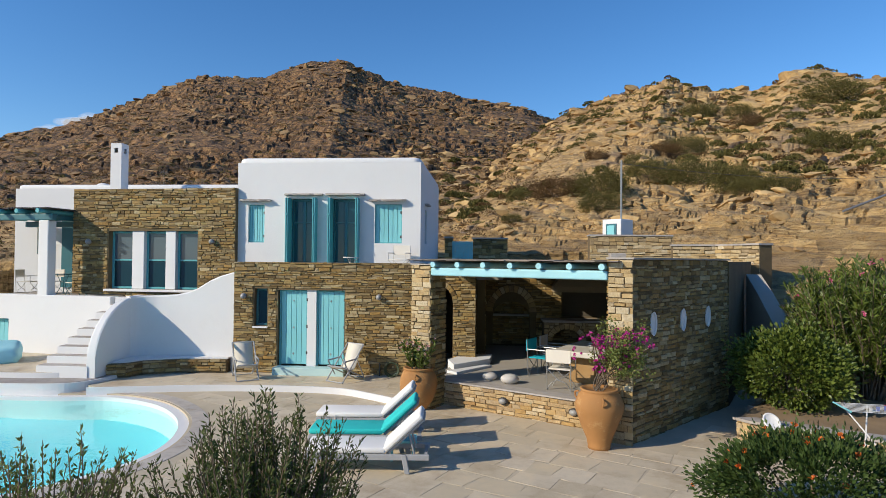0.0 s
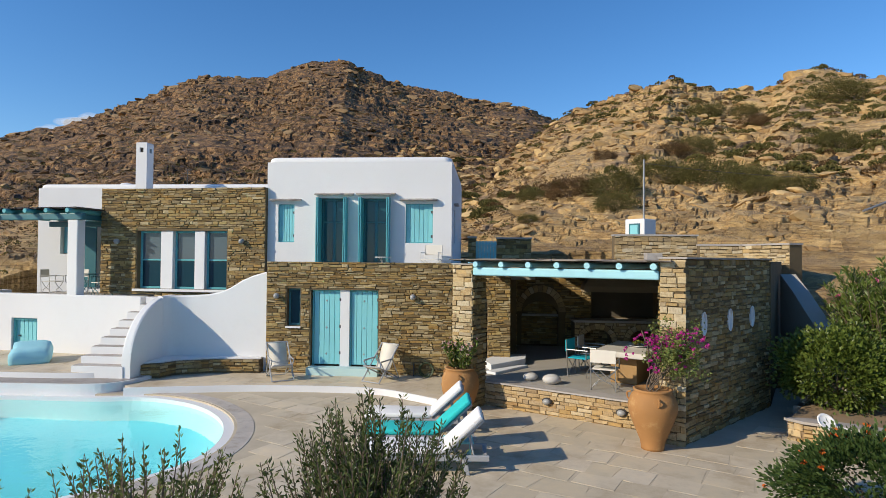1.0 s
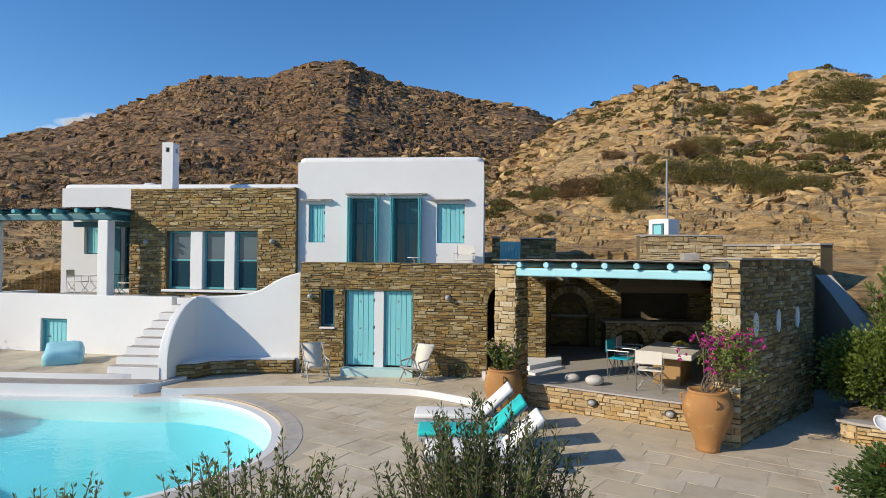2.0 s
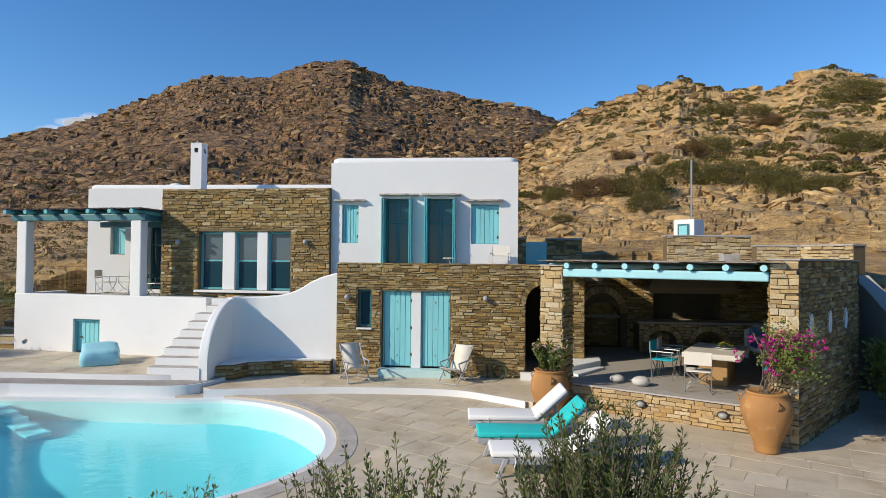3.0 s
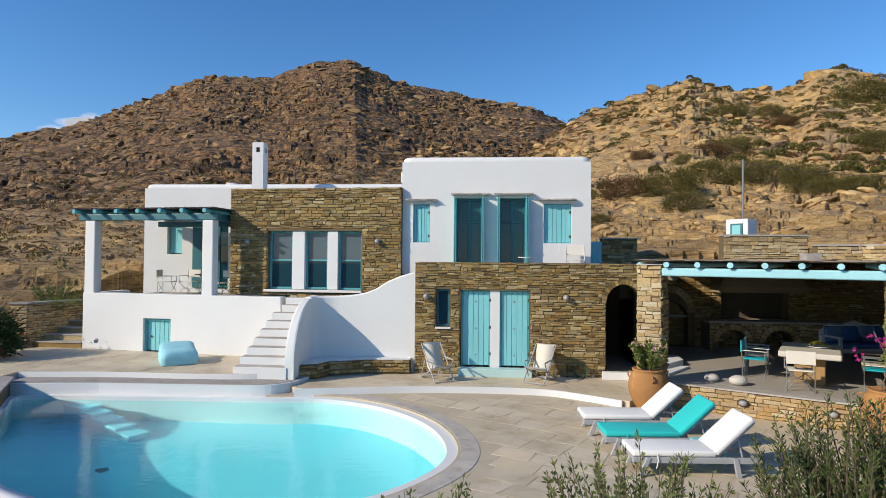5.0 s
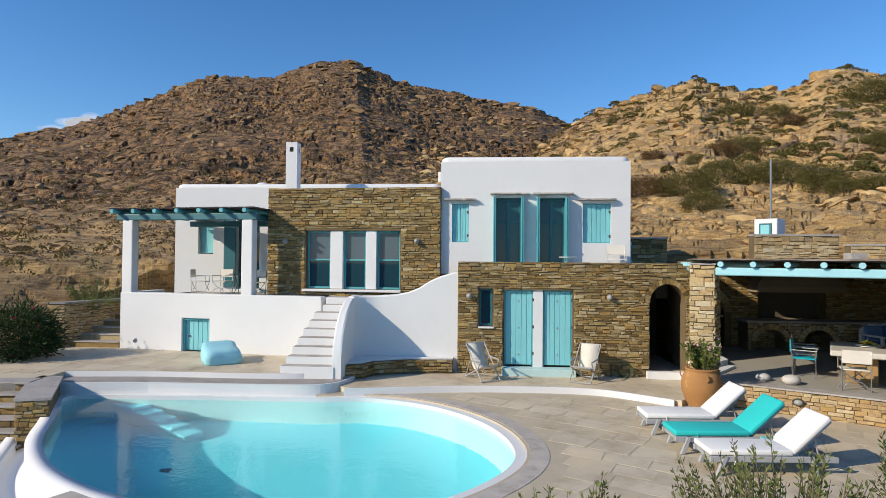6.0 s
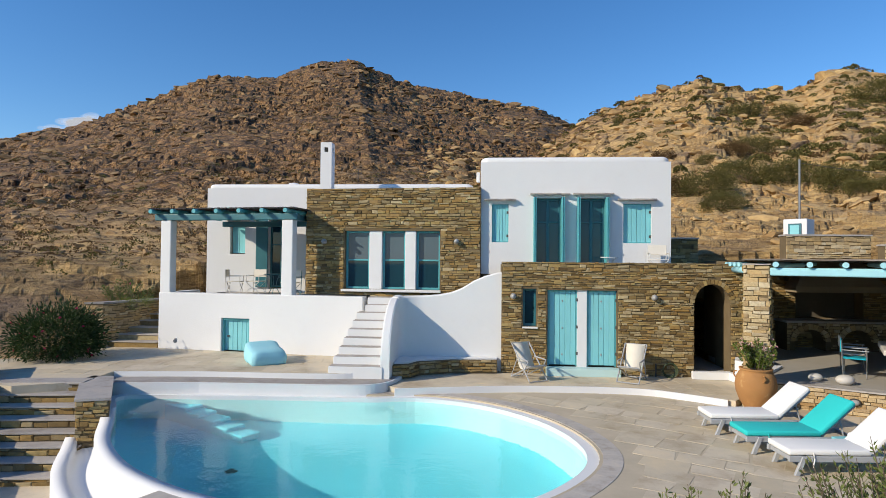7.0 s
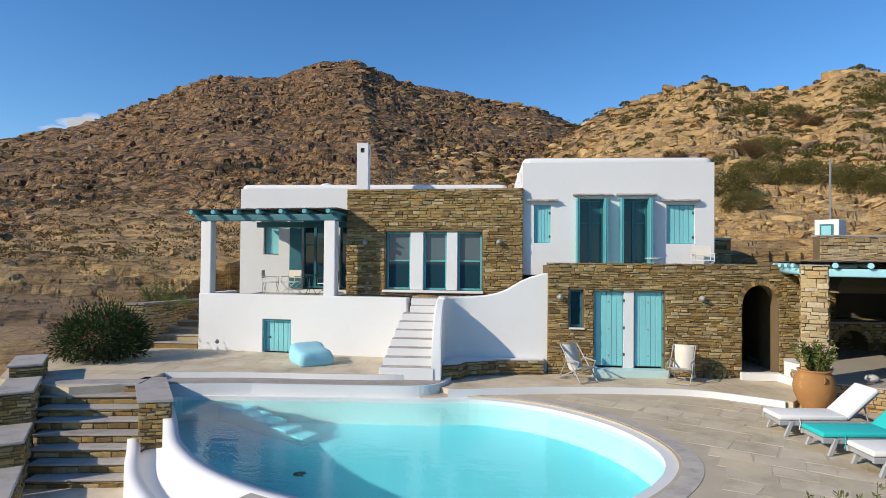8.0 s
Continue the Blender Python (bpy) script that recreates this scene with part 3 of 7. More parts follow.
def planked_leaf(name, parent, x0, x1, y, z0, z1, planks, mat, hinges=True, label=""):
    """A leaf of upright boards facing -y, with iron hinges."""
    w = (x1 - x0) / planks
    leaf = part(name, box(x0, x1, y + 0.004, y + 0.03, z0 + 0.004, z1 - 0.004), mat, parent, label)
    if leaf.parent.parent is None:
        for i in range(planks):
            part("board", box(x0 + i * w + 0.005, x0 + (i + 1) * w - 0.005, y - 0.022, y + 0.003, z0, z1, None, 0.006, 1), mat, leaf)
    else:
        bm = bmesh.new()
        for i in range(planks):
            add_box(bm, x0 + i * w + 0.005, x0 + (i + 1) * w - 0.005, y - 0.022, y + 0.003, z0, z1, None, 0.006, 1)
        bm.from_mesh(leaf.data)
        bm.to_mesh(leaf.data)
        bm.free()
    if hinges:
        for f in (0.1, 0.5, 0.9):
            z = z0 + (z1 - z0) * f
            hb = bmesh.new()
            cx = (x0 + x1) / 2
            add_box(hb, cx - 0.02, cx + 0.02, y - 0.036, y - 0.022, z - 0.055, z + 0.055, None, 0.006, 1)
            add_box(hb, cx - 0.05, cx + 0.05, y - 0.034, y - 0.022, z - 0.015, z + 0.015, None, 0.005, 1)
            part("hinge", hb, M_IRON, leaf)
    return leaf


M_GLASS_TEAL, tn, tb_ = material("curtained_glass", 0.04)
tb_.inputs["Base Color"].default_value = (0.022, 0.095, 0.12, 1)
tb_.inputs["Specular IOR Level"].default_value = 0.3


# Paler base colour stands in for sky reflected in the upper panes.
M_SKY_GLASS, bn, bb_ = material("glass_with_painted_sky", 0.05)
bb_.inputs["Base Color"].default_value = (0.085, 0.12, 0.145, 1)
bb_.inputs["Specular IOR Level"].default_value = 0.3


def sash_window(parent, x0, x1, y, z0, z1, bars=1, upright=False, frame_mat=None, curtain=False, sky_top=False):
    """A painted frame with glazing bars and panes."""
    mat = frame_mat or M_TEAL_DARK
    f = 0.065
    bm = bmesh.new()
    for a in ((x0, x0 + f, z0, z1), (x1 - f, x1, z0, z1), (x0 + f, x1 - f, z0, z0 + f), (x0 + f, x1 - f, z1 - f, z1)):
        add_box(bm, a[0], a[1], y, y + 0.07, a[2], a[3], None, 0.006, 1)
    win = part("window", bm, mat, parent)
    xs = [x0 + f, (x0 + x1) / 2, x1 - f] if upright else [x0 + f, x1 - f]
    zs = [z0 + f + (z1 - z0 - 2 * f) * i / (bars + 1) for i in range(bars + 2)] if not upright else [z0 + f, z0 + (z1 - z0) * 0.64, z1 - f]
    for i in range(1, len(xs) - 1):
        part("glazing_bar", box(xs[i] - 0.05, xs[i] + 0.05, y + 0.005, y + 0.06, zs[0], zs[-1], None, 0.005, 1), mat, win)
    for i in range(1, len(zs) - 1):
        part("glazing_bar", box(xs[0], xs[-1], y + 0.012, y + 0.052, zs[i] - 0.025, zs[i] + 0.025, None, 0.005, 1), mat, win)
    for a, b in zip(xs, xs[1:]):
        for c, d in zip(zs, zs[1:]):
            part("pane", box(a - 0.01, b + 0.01, y + 0.035, y + 0.041, c - 0.01, d + 0.01), M_GLASS_TEAL if curtain else M_SKY_GLASS if sky_top and c > z0 + 0.5 else M_GLASS, win)
    if curtain:
        bm = bmesh.new()
        n = 24
        row = [(bm.verts.new((x0 + f + (x1 - x0 - 2 * f) * i / n, y + 0.16 + 0.03 * math.sin(i * 1.9), z0)), bm.verts.new((x0 + f + (x1 - x0 - 2 * f) * i / n, y + 0.16 + 0.03 * math.sin(i * 1.9), z1))) for i in range(n + 1)]
        for p, q in zip(row, row[1:]):
            bm.faces.new((p[0], q[0], q[1], p[1]))
        part("curtain", bm, M_CURTAIN, win)
    return win


def wall_lamp(x, y, z, r=0.085):
    lamp = thing("wall_lamp", "round grey bulkhead lamp on the wall", "lamp", pose(x, y, z), "bulkhead lamps on the walls")
    part("base", lathe([(r * 0.7, 0), (r * 0.7, 0.05)], 16, pose(0, 0, 0, 90)), M_IRON, lamp)
    part("globe", lathe([(r * 0.9, 0.03), (r, 0.07), (r * 0.9, 0.12), (r * 0.55, 0.165), (r * 0.1, 0.18)], 20, pose(0, 0, 0, 90)), M_LAMP, lamp, smooth=True)
    return lamp


house = thing("house", "white plastered and stone-clad island villa with teal shutters", "house")
R = random.Random(5)

# white upper block, its openings cut through
mark = built()
upper_block = part("upper_block", wall_bm(frame_at(-7.88, 17.75, 2.6), 5.9, 3.43, 0.4,
    [(0.36, 0.89, 0.97, 2.14), (1.71, 2.56, 0.3, 2.33), (3.06, 3.92, 0.3, 2.33), (4.45, 5.31, 0.97, 2.16)], 0.0), M_WHITE, house, "white lime-plastered upper storey")
for x0, x1, y0, y1, z0, z1 in ((-7.88, -7.5, 18.15, 24.0, 2.6, 6.03), (-2.36, -1.98, 18.15, 18.9, 2.6, 6.03), (-2.36, -1.98, 19.5, 24.0, 2.6, 6.03), (-2.36, -1.98, 18.9, 19.5, 2.6, 3.6), (-2.36, -1.98, 18.9, 19.5, 4.7, 6.03), (-7.5, -2.36, 23.6, 24.0, 2.6, 6.03)):
    part("wall", box(x0, x1, y0, y1, z0, z1), M_WHITE, house)
part("roof", box(-7.5, -2.36, 18.15, 23.6, 5.7, 5.9), M_WHITE, house)


def parapet(pts, r, z):
    """A rounded plaster lip along the top of walls, closed."""
    bm = bmesh.new()
    prof = [(-r, 0.0)] + [(-r * math.cos(a), 0.17 * math.sin(a) ** 0.6) for a in [math.pi * k / 10 for k in range(1, 10)]] + [(r, 0.0)]
    n = len(pts)
    rows = []
    for i in range(n):
        p, a, b = Vector(pts[i]), Vector(pts[i - 1]), Vector(pts[(i + 1) % n])
        t = ((p - a).normalized() + (b - p).normalized()).normalized()
        nrm = Vector((t.y, -t.x))
        k = 1 / max(0.5, abs(t.dot((b - p).normalized())))
        rows.append([bm.verts.new((p.x + nrm.x * o * k, p.y + nrm.y * o * k, z + h)) for o, h in prof])
    for i in range(n):
        a, b = rows[i], rows[(i + 1) % n]
        for k in range(len(prof) - 1):
            bm.faces.new((a[k], b[k], b[k + 1], a[k + 1]))
    bmesh.ops.recalc_face_normals(bm, faces=bm.faces)
    return bm


def rounded(x0, x1, y0, y1, r, n=5):
    out = []
    for cx, cy, s in ((x1 - r, y0 + r, -90), (x1 - r, y1 - r, 0), (x0 + r, y1 - r, 90), (x0 + r, y0 + r, 180)):
        out += [(cx + r * math.cos(radians(s + 90 * k / n)), cy + r * math.sin(radians(s + 90 * k / n))) for k in range(n + 1)]
    return out


# closed shutters
for x0, x1, z0, z1, leaves in ((-7.52, -6.99, 3.57, 4.74, 2), (-3.43, -2.57, 3.57, 4.76, 2)):
    bm = bmesh.new()
    for a in ((x0, x0 + 0.03, z0, z1), (x1 - 0.03, x1, z0, z1), (x0 + 0.03, x1 - 0.03, z0, z0 + 0.03), (x0 + 0.03, x1 - 0.03, z1 - 0.03, z1)):
        add_box(bm, a[0], a[1], 17.83, 17.9, a[2], a[3])
    sh = part("shuttered_window", bm, M_TEAL, house)
    w = (x1 - x0 - 0.02) / leaves
    for i in range(leaves):
        planked_leaf("shutter", sh, x0 + 0.01 + i * w, x0 + 0.01 + (i + 1) * w - 0.006, 17.86, z0 + 0.03, z1 - 0.02, 3, M_TEAL_LIGHT, False, "closed pale teal shutter leaf")
    for i, z in enumerate((z0 + 0.2, z1 - 0.25)):
        part("hinge", box(x1 - 0.06, x1 + 0.01, 17.80, 17.83, z - 0.04, z + 0.04, None, 0.008, 1), M_IRON, sh)
# french doors with folded shutters
for x0, x1 in ((-6.17, -5.32), (-4.82, -3.96)):
    win = sash_window(house, x0 + 0.02, x1 - 0.02, 17.93, 2.92, 4.92, 1, True, M_TEAL_DARK, True)
    for k, (xa, mat) in enumerate(((x0 - 0.045, M_TEAL_DARK), (x1 - 0.03, M_TEAL_LIGHT))):
        bm = bmesh.new()
        for j in range(2):
            add_box(bm, xa + j * 0.045, xa + j * 0.045 + 0.038, 17.46 + j * 0.012, 17.86, 2.93, 4.93, None, 0.008, 1)
        for zz in (3.5, 4.4):
            add_box(bm, xa + 0.02, xa + 0.07, 17.44, 17.47, zz, zz + 0.05)
        part("shutter", bm, M_TEAL, win, "open folded teal shutter")
for x0, x1, z in ((-7.76, -6.76, 4.84), (-6.31, -5.08, 5.02), (-4.98, -3.74, 5.02), (-3.60, -2.43, 4.85)):
    slate_lintel(x0, x1, 17.75, z, R, house)
part("side_shutter", box(-2.14, -2.08, 18.9, 19.5, 3.62, 4.68), M_TEAL_DARK, house)
part("slate_lintel", box(-2.0, -1.84, 18.8, 19.6, 4.84, 4.88), M_SLAB, house)
part("parapet", parapet(rounded(-7.68, -2.18, 17.95, 23.8, 0.08), 0.2, 6.031), M_WHITE, house, smooth=True)
part("downpipe", box(-8.03, -7.92, 18.4, 18.52, 5.5, 5.82, None, 0.02), M_WHITE, house)

settle(mark, Matrix.Translation((-0.14, -0.58, 0.0)) @ Matrix.Diagonal((0.967, 1, 1, 1)), house)

# stone-faced middle block
mark = built()
mid_holes = [(1.26, 4.30, 0.18, 2.01)]
middle = part("middle_block", wall_bm(frame_at(-13.30, 17.58, 1.90), 5.55, 3.34, 0.45, mid_holes), M_MORTAR, house, "dry-laid brown schist wall")
masonry(middle, frame_at(-13.30, 17.58, 1.90), 5.55, 3.34, M_STONE, lambda u, v: not (1.24 < u < 4.32 and 0.10 < v < 2.03), 11, pieces=120)
for x0, x1, y0, y1, z0, z1, mt in ((-13.30, -12.9, 18.03, 23, 1.9, 5.2, M_MORTAR), (-8.3, -7.885, 18.03, 18.6, 1.9, 5.2, M_WHITE), (-12.9, -8.3, 18.03, 20, 5.0, 5.15, M_WHITE)):
    part("wall", box(x0, x1, y0, y1, z0, z1), mt, house)
masonry(middle, frame_at(-13.30, 20.1, 1.90, -90), 2.52, 3.34, M_STONE, None, 12)
for x0, x1 in ((-11.25, -10.84), (-10.10, -9.76)):
    part("pillar", box(x0, x1, 17.62, 18.0, 2.08, 3.91, None, 0.015), M_WHITE, house, "white plastered pillar between windows")
part("window_sill", box(-12.12, -8.95, 17.46, 18.0, 2.0, 2.075, None, 0.012), M_WHITE, house, "white plastered window sill")
for x0, x1 in ((-12.04, -11.25), (-10.84, -10.10), (-9.76, -9.00)):
    sash_window(house, x0, x1, 17.75, 2.08, 3.905, 1, False, M_TEAL, False, True)
# Dark sheet stands for the unlit room behind the panes.
part("room_shade", box(-12.5, -8.6, 18.6, 18.7, 2.0, 4.2), M_DARK, house)

settle(mark, turned(-7.9, 17.58, -4.0, 0.0, -0.55), house)

# white rear volume, chimney
mark = built()
rear = part("rear_block", wall_bm(frame_at(-17.95, 20.12, 1.5), 4.65, 4.15, 0.4, [(0.92, 1.52, 1.62, 2.8), (2.45, 3.35, 0.3, 2.95), (3.9, 4.5, 0.3, 2.95)]), M_WHITE, house, "white plastered rear wing")
part("wall", box(-17.95, -17.55, 20.52, 25, 1.5, 5.65), M_WHITE, house)
part("wall", box(-13.3, -7.9, 20.12, 20.5, 5.0, 5.65), M_WHITE, house)
part("wall", box(-17.55, -7.9, 24.6, 25, 1.5, 5.65), M_WHITE, house)
part("roof", box(-17.55, -7.9, 20.5, 24.6, 5.3, 5.45), M_WHITE, house)
part("parapet", parapet(rounded(-17.75, -7.9, 20.32, 24.8, 0.08), 0.2, 5.651), M_WHITE, house, smooth=True)
part("roof_dome", lathe([(0.30, 0), (0.27, 0.1), (0.18, 0.17), (0.04, 0.2)], 20, pose(-14.7, 20.6, 5.72)), M_WHITE, house, smooth=True)
settle(mark, Matrix.Translation((-0.4, 0.85, 0.05)), house)
mark = built()
chim = part("chimney", wall_bm(frame_at(-13.50, 19.60, 5.0), 0.40, 2.12, 0.06, [(0.13, 0.27, 1.8, 1.97)]), M_WHITE, house, "white square chimney with smoke holes")
part("chimney_side", wall_bm(frame_at(-13.10, 19.66, 5.0, 90), 0.36, 2.12, 0.06, [(0.11, 0.25, 1.8, 1.97)]), M_WHITE, chim)
part("chimney_side", box(-13.50, -13.44, 19.66, 20.02, 5.0, 7.12), M_WHITE, chim)
part("chimney_back", box(-13.44, -13.16, 19.96, 20.02, 5.0, 7.12), M_WHITE, chim)
part("chimney_cap", box(-13.50, -13.10, 19.60, 20.02, 7.12, 7.15, None, 0.012), M_WHITE, chim)
part("flue", box(-13.43, -13.17, 19.67, 19.95, 5.0, 7.11), M_DARK, chim)
bm = tube((-12.55, 21.4, 5.5), (-12.55, 21.4, 6.45), 0.015)
for k in range(4):
    add_tube(bm, (-12.75 + 0.04 * k, 21.4, 6.3 + 0.05 * k), (-12.4, 21.4, 6.3 + 0.05 * k), 0.008)
tagged(part("aerial", bm, M_IRON), "thin grey television aerial on the flat roof", "aerial")
settle(mark, Matrix.Translation((0.03, -0.15, 0.0)), house)
# rear wing openings under the pergola
mark = built()
sh = planked_leaf("shutter", house, -17.0, -16.44, 20.3, 3.15, 4.28, 2, M_TEAL_LIGHT, False, "closed pale teal shutter leaf")
slate_lintel(-17.2, -16.2, 20.12, 4.42, R, house)
slate_lintel(-15.6, -14.4, 20.12, 4.55, R, house)
sash_window(house, -15.5, -14.6, 20.3, 1.85, 4.42, 1, True, M_TEAL_DARK)
part("shutter", box(-15.98, -15.52, 20.05, 20.09, 1.85, 4.42, None, 0.01), M_TEAL_DARK, house)
sash_window(house, -14.05, -13.45, 20.3, 1.85, 4.42, 1, True, M_TEAL_DARK)

settle(mark, Matrix.Translation((-0.4, 0.85, 0.05)), house)

# terrace wall with hatch, floor behind it, stairs and curved parapet
mark = built()
terrace_wall = part("terrace_wall", wall_bm(frame_at(-17.99, 16.55, -0.1), 6.90, 2.0, 0.35, [(2.25, 3.21, 0.22, 1.24)], 0.02), M_WHITE, house, "white plastered terrace wall")
planked_leaf("hatch", house, -15.73, -14.79, 16.72, 0.13, 1.12, 6, M_TEAL_LIGHT, False, "small pale teal plank door")
bm = bmesh.new()
for a in ((-15.74, -15.68, 0.12, 1.14), (-14.84, -14.78, 0.12, 1.14), (-15.68, -14.84, 1.08, 1.14)):
    add_box(bm, a[0], a[1], 16.62, 16.70, a[2], a[3])
part("hatch_frame", bm, M_TEAL, house)
part("door_handle", box(-15.6, -15.52, 16.66, 16.7, 0.55, 0.6, None, 0.01), M_IRON, house)
part("terrace_floor", box(-17.99, -11.1, 16.9, 20.9, 1.5, 1.72), M_CONC, house)
for y0, y1, z in ((16.9, 18.2, 1.9), (18.2, 20.9, 1.72)):
    part("wall", box(-17.99, -17.65, y0, y1, -0.1, z), M_WHITE, house)
TERRACE_AT = turned(-11.1, 16.55, -8.0, -0.1, -0.35)
settle(mark, TERRACE_AT, house)
mark = built()
part("terrace_floor", box(-11.1, -7.9, 16.95, 17.6, 1.5, 1.75), M_SLAB, house)
part("wall", box(-11.09, -7.3, 17.2, 17.5, -0.1, 1.9), M_MORTAR, house)
masonry(house, frame_at(-11.09, 17.2, 1.74), 3.2, 0.22, M_STONE, None, 14)
flight = thing("staircase", "white outdoor staircase with grey slate treads", "stairs")
for i in range(9):
    z1 = TERR + 0.2 * (i + 1) - 0.02
    y0 = 14.55 - 0.28 + 0.30 * i
    x0 = -11.55 + 0.05 * i
    part("step", box(x0 if y0 < 16.3 else -11.05, -10.16, y0, y0 + (0.32 if i < 8 else 0.7), -0.1, z1 - 0.015, None, 0.012), M_WHITE, flight)
    part("tread", box((x0 if y0 < 16.3 else -11.05) + 0.03, -10.2, y0 + 0.03, y0 + 0.31, z1 - 0.013, z1 + 0.002), M_SLAB, flight, "grey slate tread")


def arc_wall(x0, x1, prof, zb):
    """An upright wall along y from x0 to x1 whose top follows (y, z)."""
    bm = bmesh.new()
    rows = []
    for y, z in prof:
        rows.append([bm.verts.new(v) for v in ((x0, y, zb), (x0, y, z - 0.03), (x0 + 0.04, y, z), (x1 - 0.04, y, z), (x1, y, z - 0.03), (x1, y, zb))])
    for a, b in zip(rows, rows[1:]):
        for i in range(6):
            bm.faces.new((a[i], b[i], b[(i + 1) % 6], a[(i + 1) % 6]))
    bm.faces.new(rows[0])
    bm.faces.new(rows[-1][::-1])
    bmesh.ops.recalc_face_normals(bm, faces=bm.faces)
    return bm


prof = [(14.30 + 1.85 * (1 - math.cos(a)), 0.35 + 1.63 * math.sin(a)) for a in [math.pi / 2 * k / 18 for k in range(19)]]
part("stair_parapet", arc_wall(-10.22, -9.98, prof + [(16.42, 1.99)], -0.1), M_WHITE, house, "white curved stair parapet")


def swept_wall(line, thick, top, zb):
    """A wall that follows a plan line, its top height given along it; the depth lies to the left."""
    bm, rows = bmesh.new(), []
    L = [Vector(p) for p in line]
    for i, p in enumerate(L):
        t = (L[min(i + 1, len(L) - 1)] - L[max(i - 1, 0)]).normalized()
        q = p + Vector((-t.y, t.x)) * thick
        z = top(p.x)
        rows.append([bm.verts.new(v) for v in ((p.x, p.y, zb), (p.x, p.y, z - 0.04), (p.x * 0.8 + q.x * 0.2, p.y * 0.8 + q.y * 0.2, z), (p.x * 0.2 + q.x * 0.8, p.y * 0.2 + q.y * 0.8, z), (q.x, q.y, z - 0.04), (q.x, q.y, zb))])
    for a, b in zip(rows, rows[1:]):
        for i in range(6):
            bm.faces.new((a[i], b[i], b[(i + 1) % 6], a[(i + 1) % 6]))
    bm.faces.new(rows[0])
    bm.faces.new(rows[-1][::-1])
    bmesh.ops.recalc_face_normals(bm, faces=bm.faces)
    return bm


tops = [(-9.98, 1.98), (-9.4, 1.99), (-8.9, 2.03), (-8.55, 2.10), (-8.25, 2.22), (-7.9, 2.44), (-7.6, 2.57), (-7.23, 2.68)]
line = smooth_line([(-9.98, 15.75), (-9.85, 16.0), (-9.5, 16.13), (-9.0, 16.155), (-8.6, 16.16), (-8.1, 16.16), (-7.6, 16.16), (-7.08, 16.16)], 8)
part("landing_wall", swept_wall(line, 0.25, lambda f: lerp_list(tops, f), -0.1), M_WHITE, house, "white plastered wall sweeping up to the house")
plinth = part("plinth", prism([(-9.97, 14.75), (-9.55, 14.95), (-9.35, 15.35), (-8.5, 15.75), (-7.25, 15.9), (-7.25, 16.15), (-9.97, 16.15)], -0.1, 0.26), M_MORTAR, house, "low stone plinth under the white wall")
for a, b in (((-9.97, 14.72), (-9.55, 14.92)), ((-9.55, 14.92), (-9.35, 15.33)), ((-9.35, 15.33), (-8.5, 15.73)), ((-8.5, 15.73), (-7.25, 15.88))):
    d = Vector(b) - Vector(a)
    masonry(plinth, frame_at(a[0], a[1], -0.05, math.degrees(math.atan2(d.y, d.x))), d.length, 0.31, M_STONE, None, int(d.length * 1000), (0.12, 0.35), (0.06, 0.11))
part("plinth_cap", prism([(-9.97, 14.9), (-9.6, 15.05), (-9.4, 15.45), (-8.5, 15.85), (-7.25, 15.98), (-7.25, 16.15), (-9.97, 16.15)], 0.262, 0.30), M_WHITE, house)

settle(mark, Matrix.Translation((0.0, -0.45, 0.0)), house)

# stone ground floor
def arch_in(u, v, a0, a1, spring, top):
    """Whether (u, v) lies in an arched opening."""
    if not a0 < u < a1:
        return False
    c, hw = (a0 + a1) / 2, (a1 - a0) / 2
    return v < spring + (top - spring) * math.sqrt(max(0.0, 1 - ((u - c) / hw) ** 2))


def spandrel(m, a0, a1, spring, top, roof, thick, n=14):
    """The masonry above an arch, from its curve up to the height roof."""
    bm = bmesh.new()
    c, hw = (a0 + a1) / 2, (a1 - a0) / 2
    rows = []
    for i in range(n + 1):
        a = math.pi * (1 - i / n)
        u, v = c + hw * math.cos(a), spring + (top - spring) * math.sin(a)
        rows.append([bm.verts.new(p) for p in ((u, 0, v), (u, 0, roof), (u, thick, roof), (u, thick, v))])
    for a, b in zip(rows, rows[1:]):
        for i in range(4):
            bm.faces.new((a[i], b[i], b[(i + 1) % 4], a[(i + 1) % 4]))
    bmesh.ops.recalc_face_normals(bm, faces=bm.faces)
    bm.transform(m)
    return bm


def voussoirs(m, a0, a1, spring, top, parent, mat, rng, depth=0.13, n=17):
    """Upright stones round an arch."""
    c, hw = (a0 + a1) / 2, (a1 - a0) / 2
    for i in range(n):
        q = []
        for k, s in ((0.06, 1.0), (0.94, 1.0), (0.94, 1.0 + depth / hw), (0.06, 1.0 + depth / hw * rng.uniform(0.8, 1.1))):
            a = math.pi * (1 - (i + k) / n)
            rad = 1.0 if s == 1.0 else s
            q.append((c + hw * rad * math.cos(a), spring + ((top - spring) + (rad - 1) * hw) * math.sin(a)))
        bm = bmesh.new()
        f = [bm.verts.new((u, -0.028, v)) for u, v in q]
        b = [bm.verts.new((u, 0.1, v)) for u, v in q]
        bm.faces.new(f)
        for j in range(4):
            bm.faces.new((f[j], b[j], b[(j + 1) % 4], f[(j + 1) % 4]))
        bmesh.ops.recalc_face_normals(bm, faces=bm.faces)
        bm.transform(m)
        part("arch_stone", bm, mat, parent)


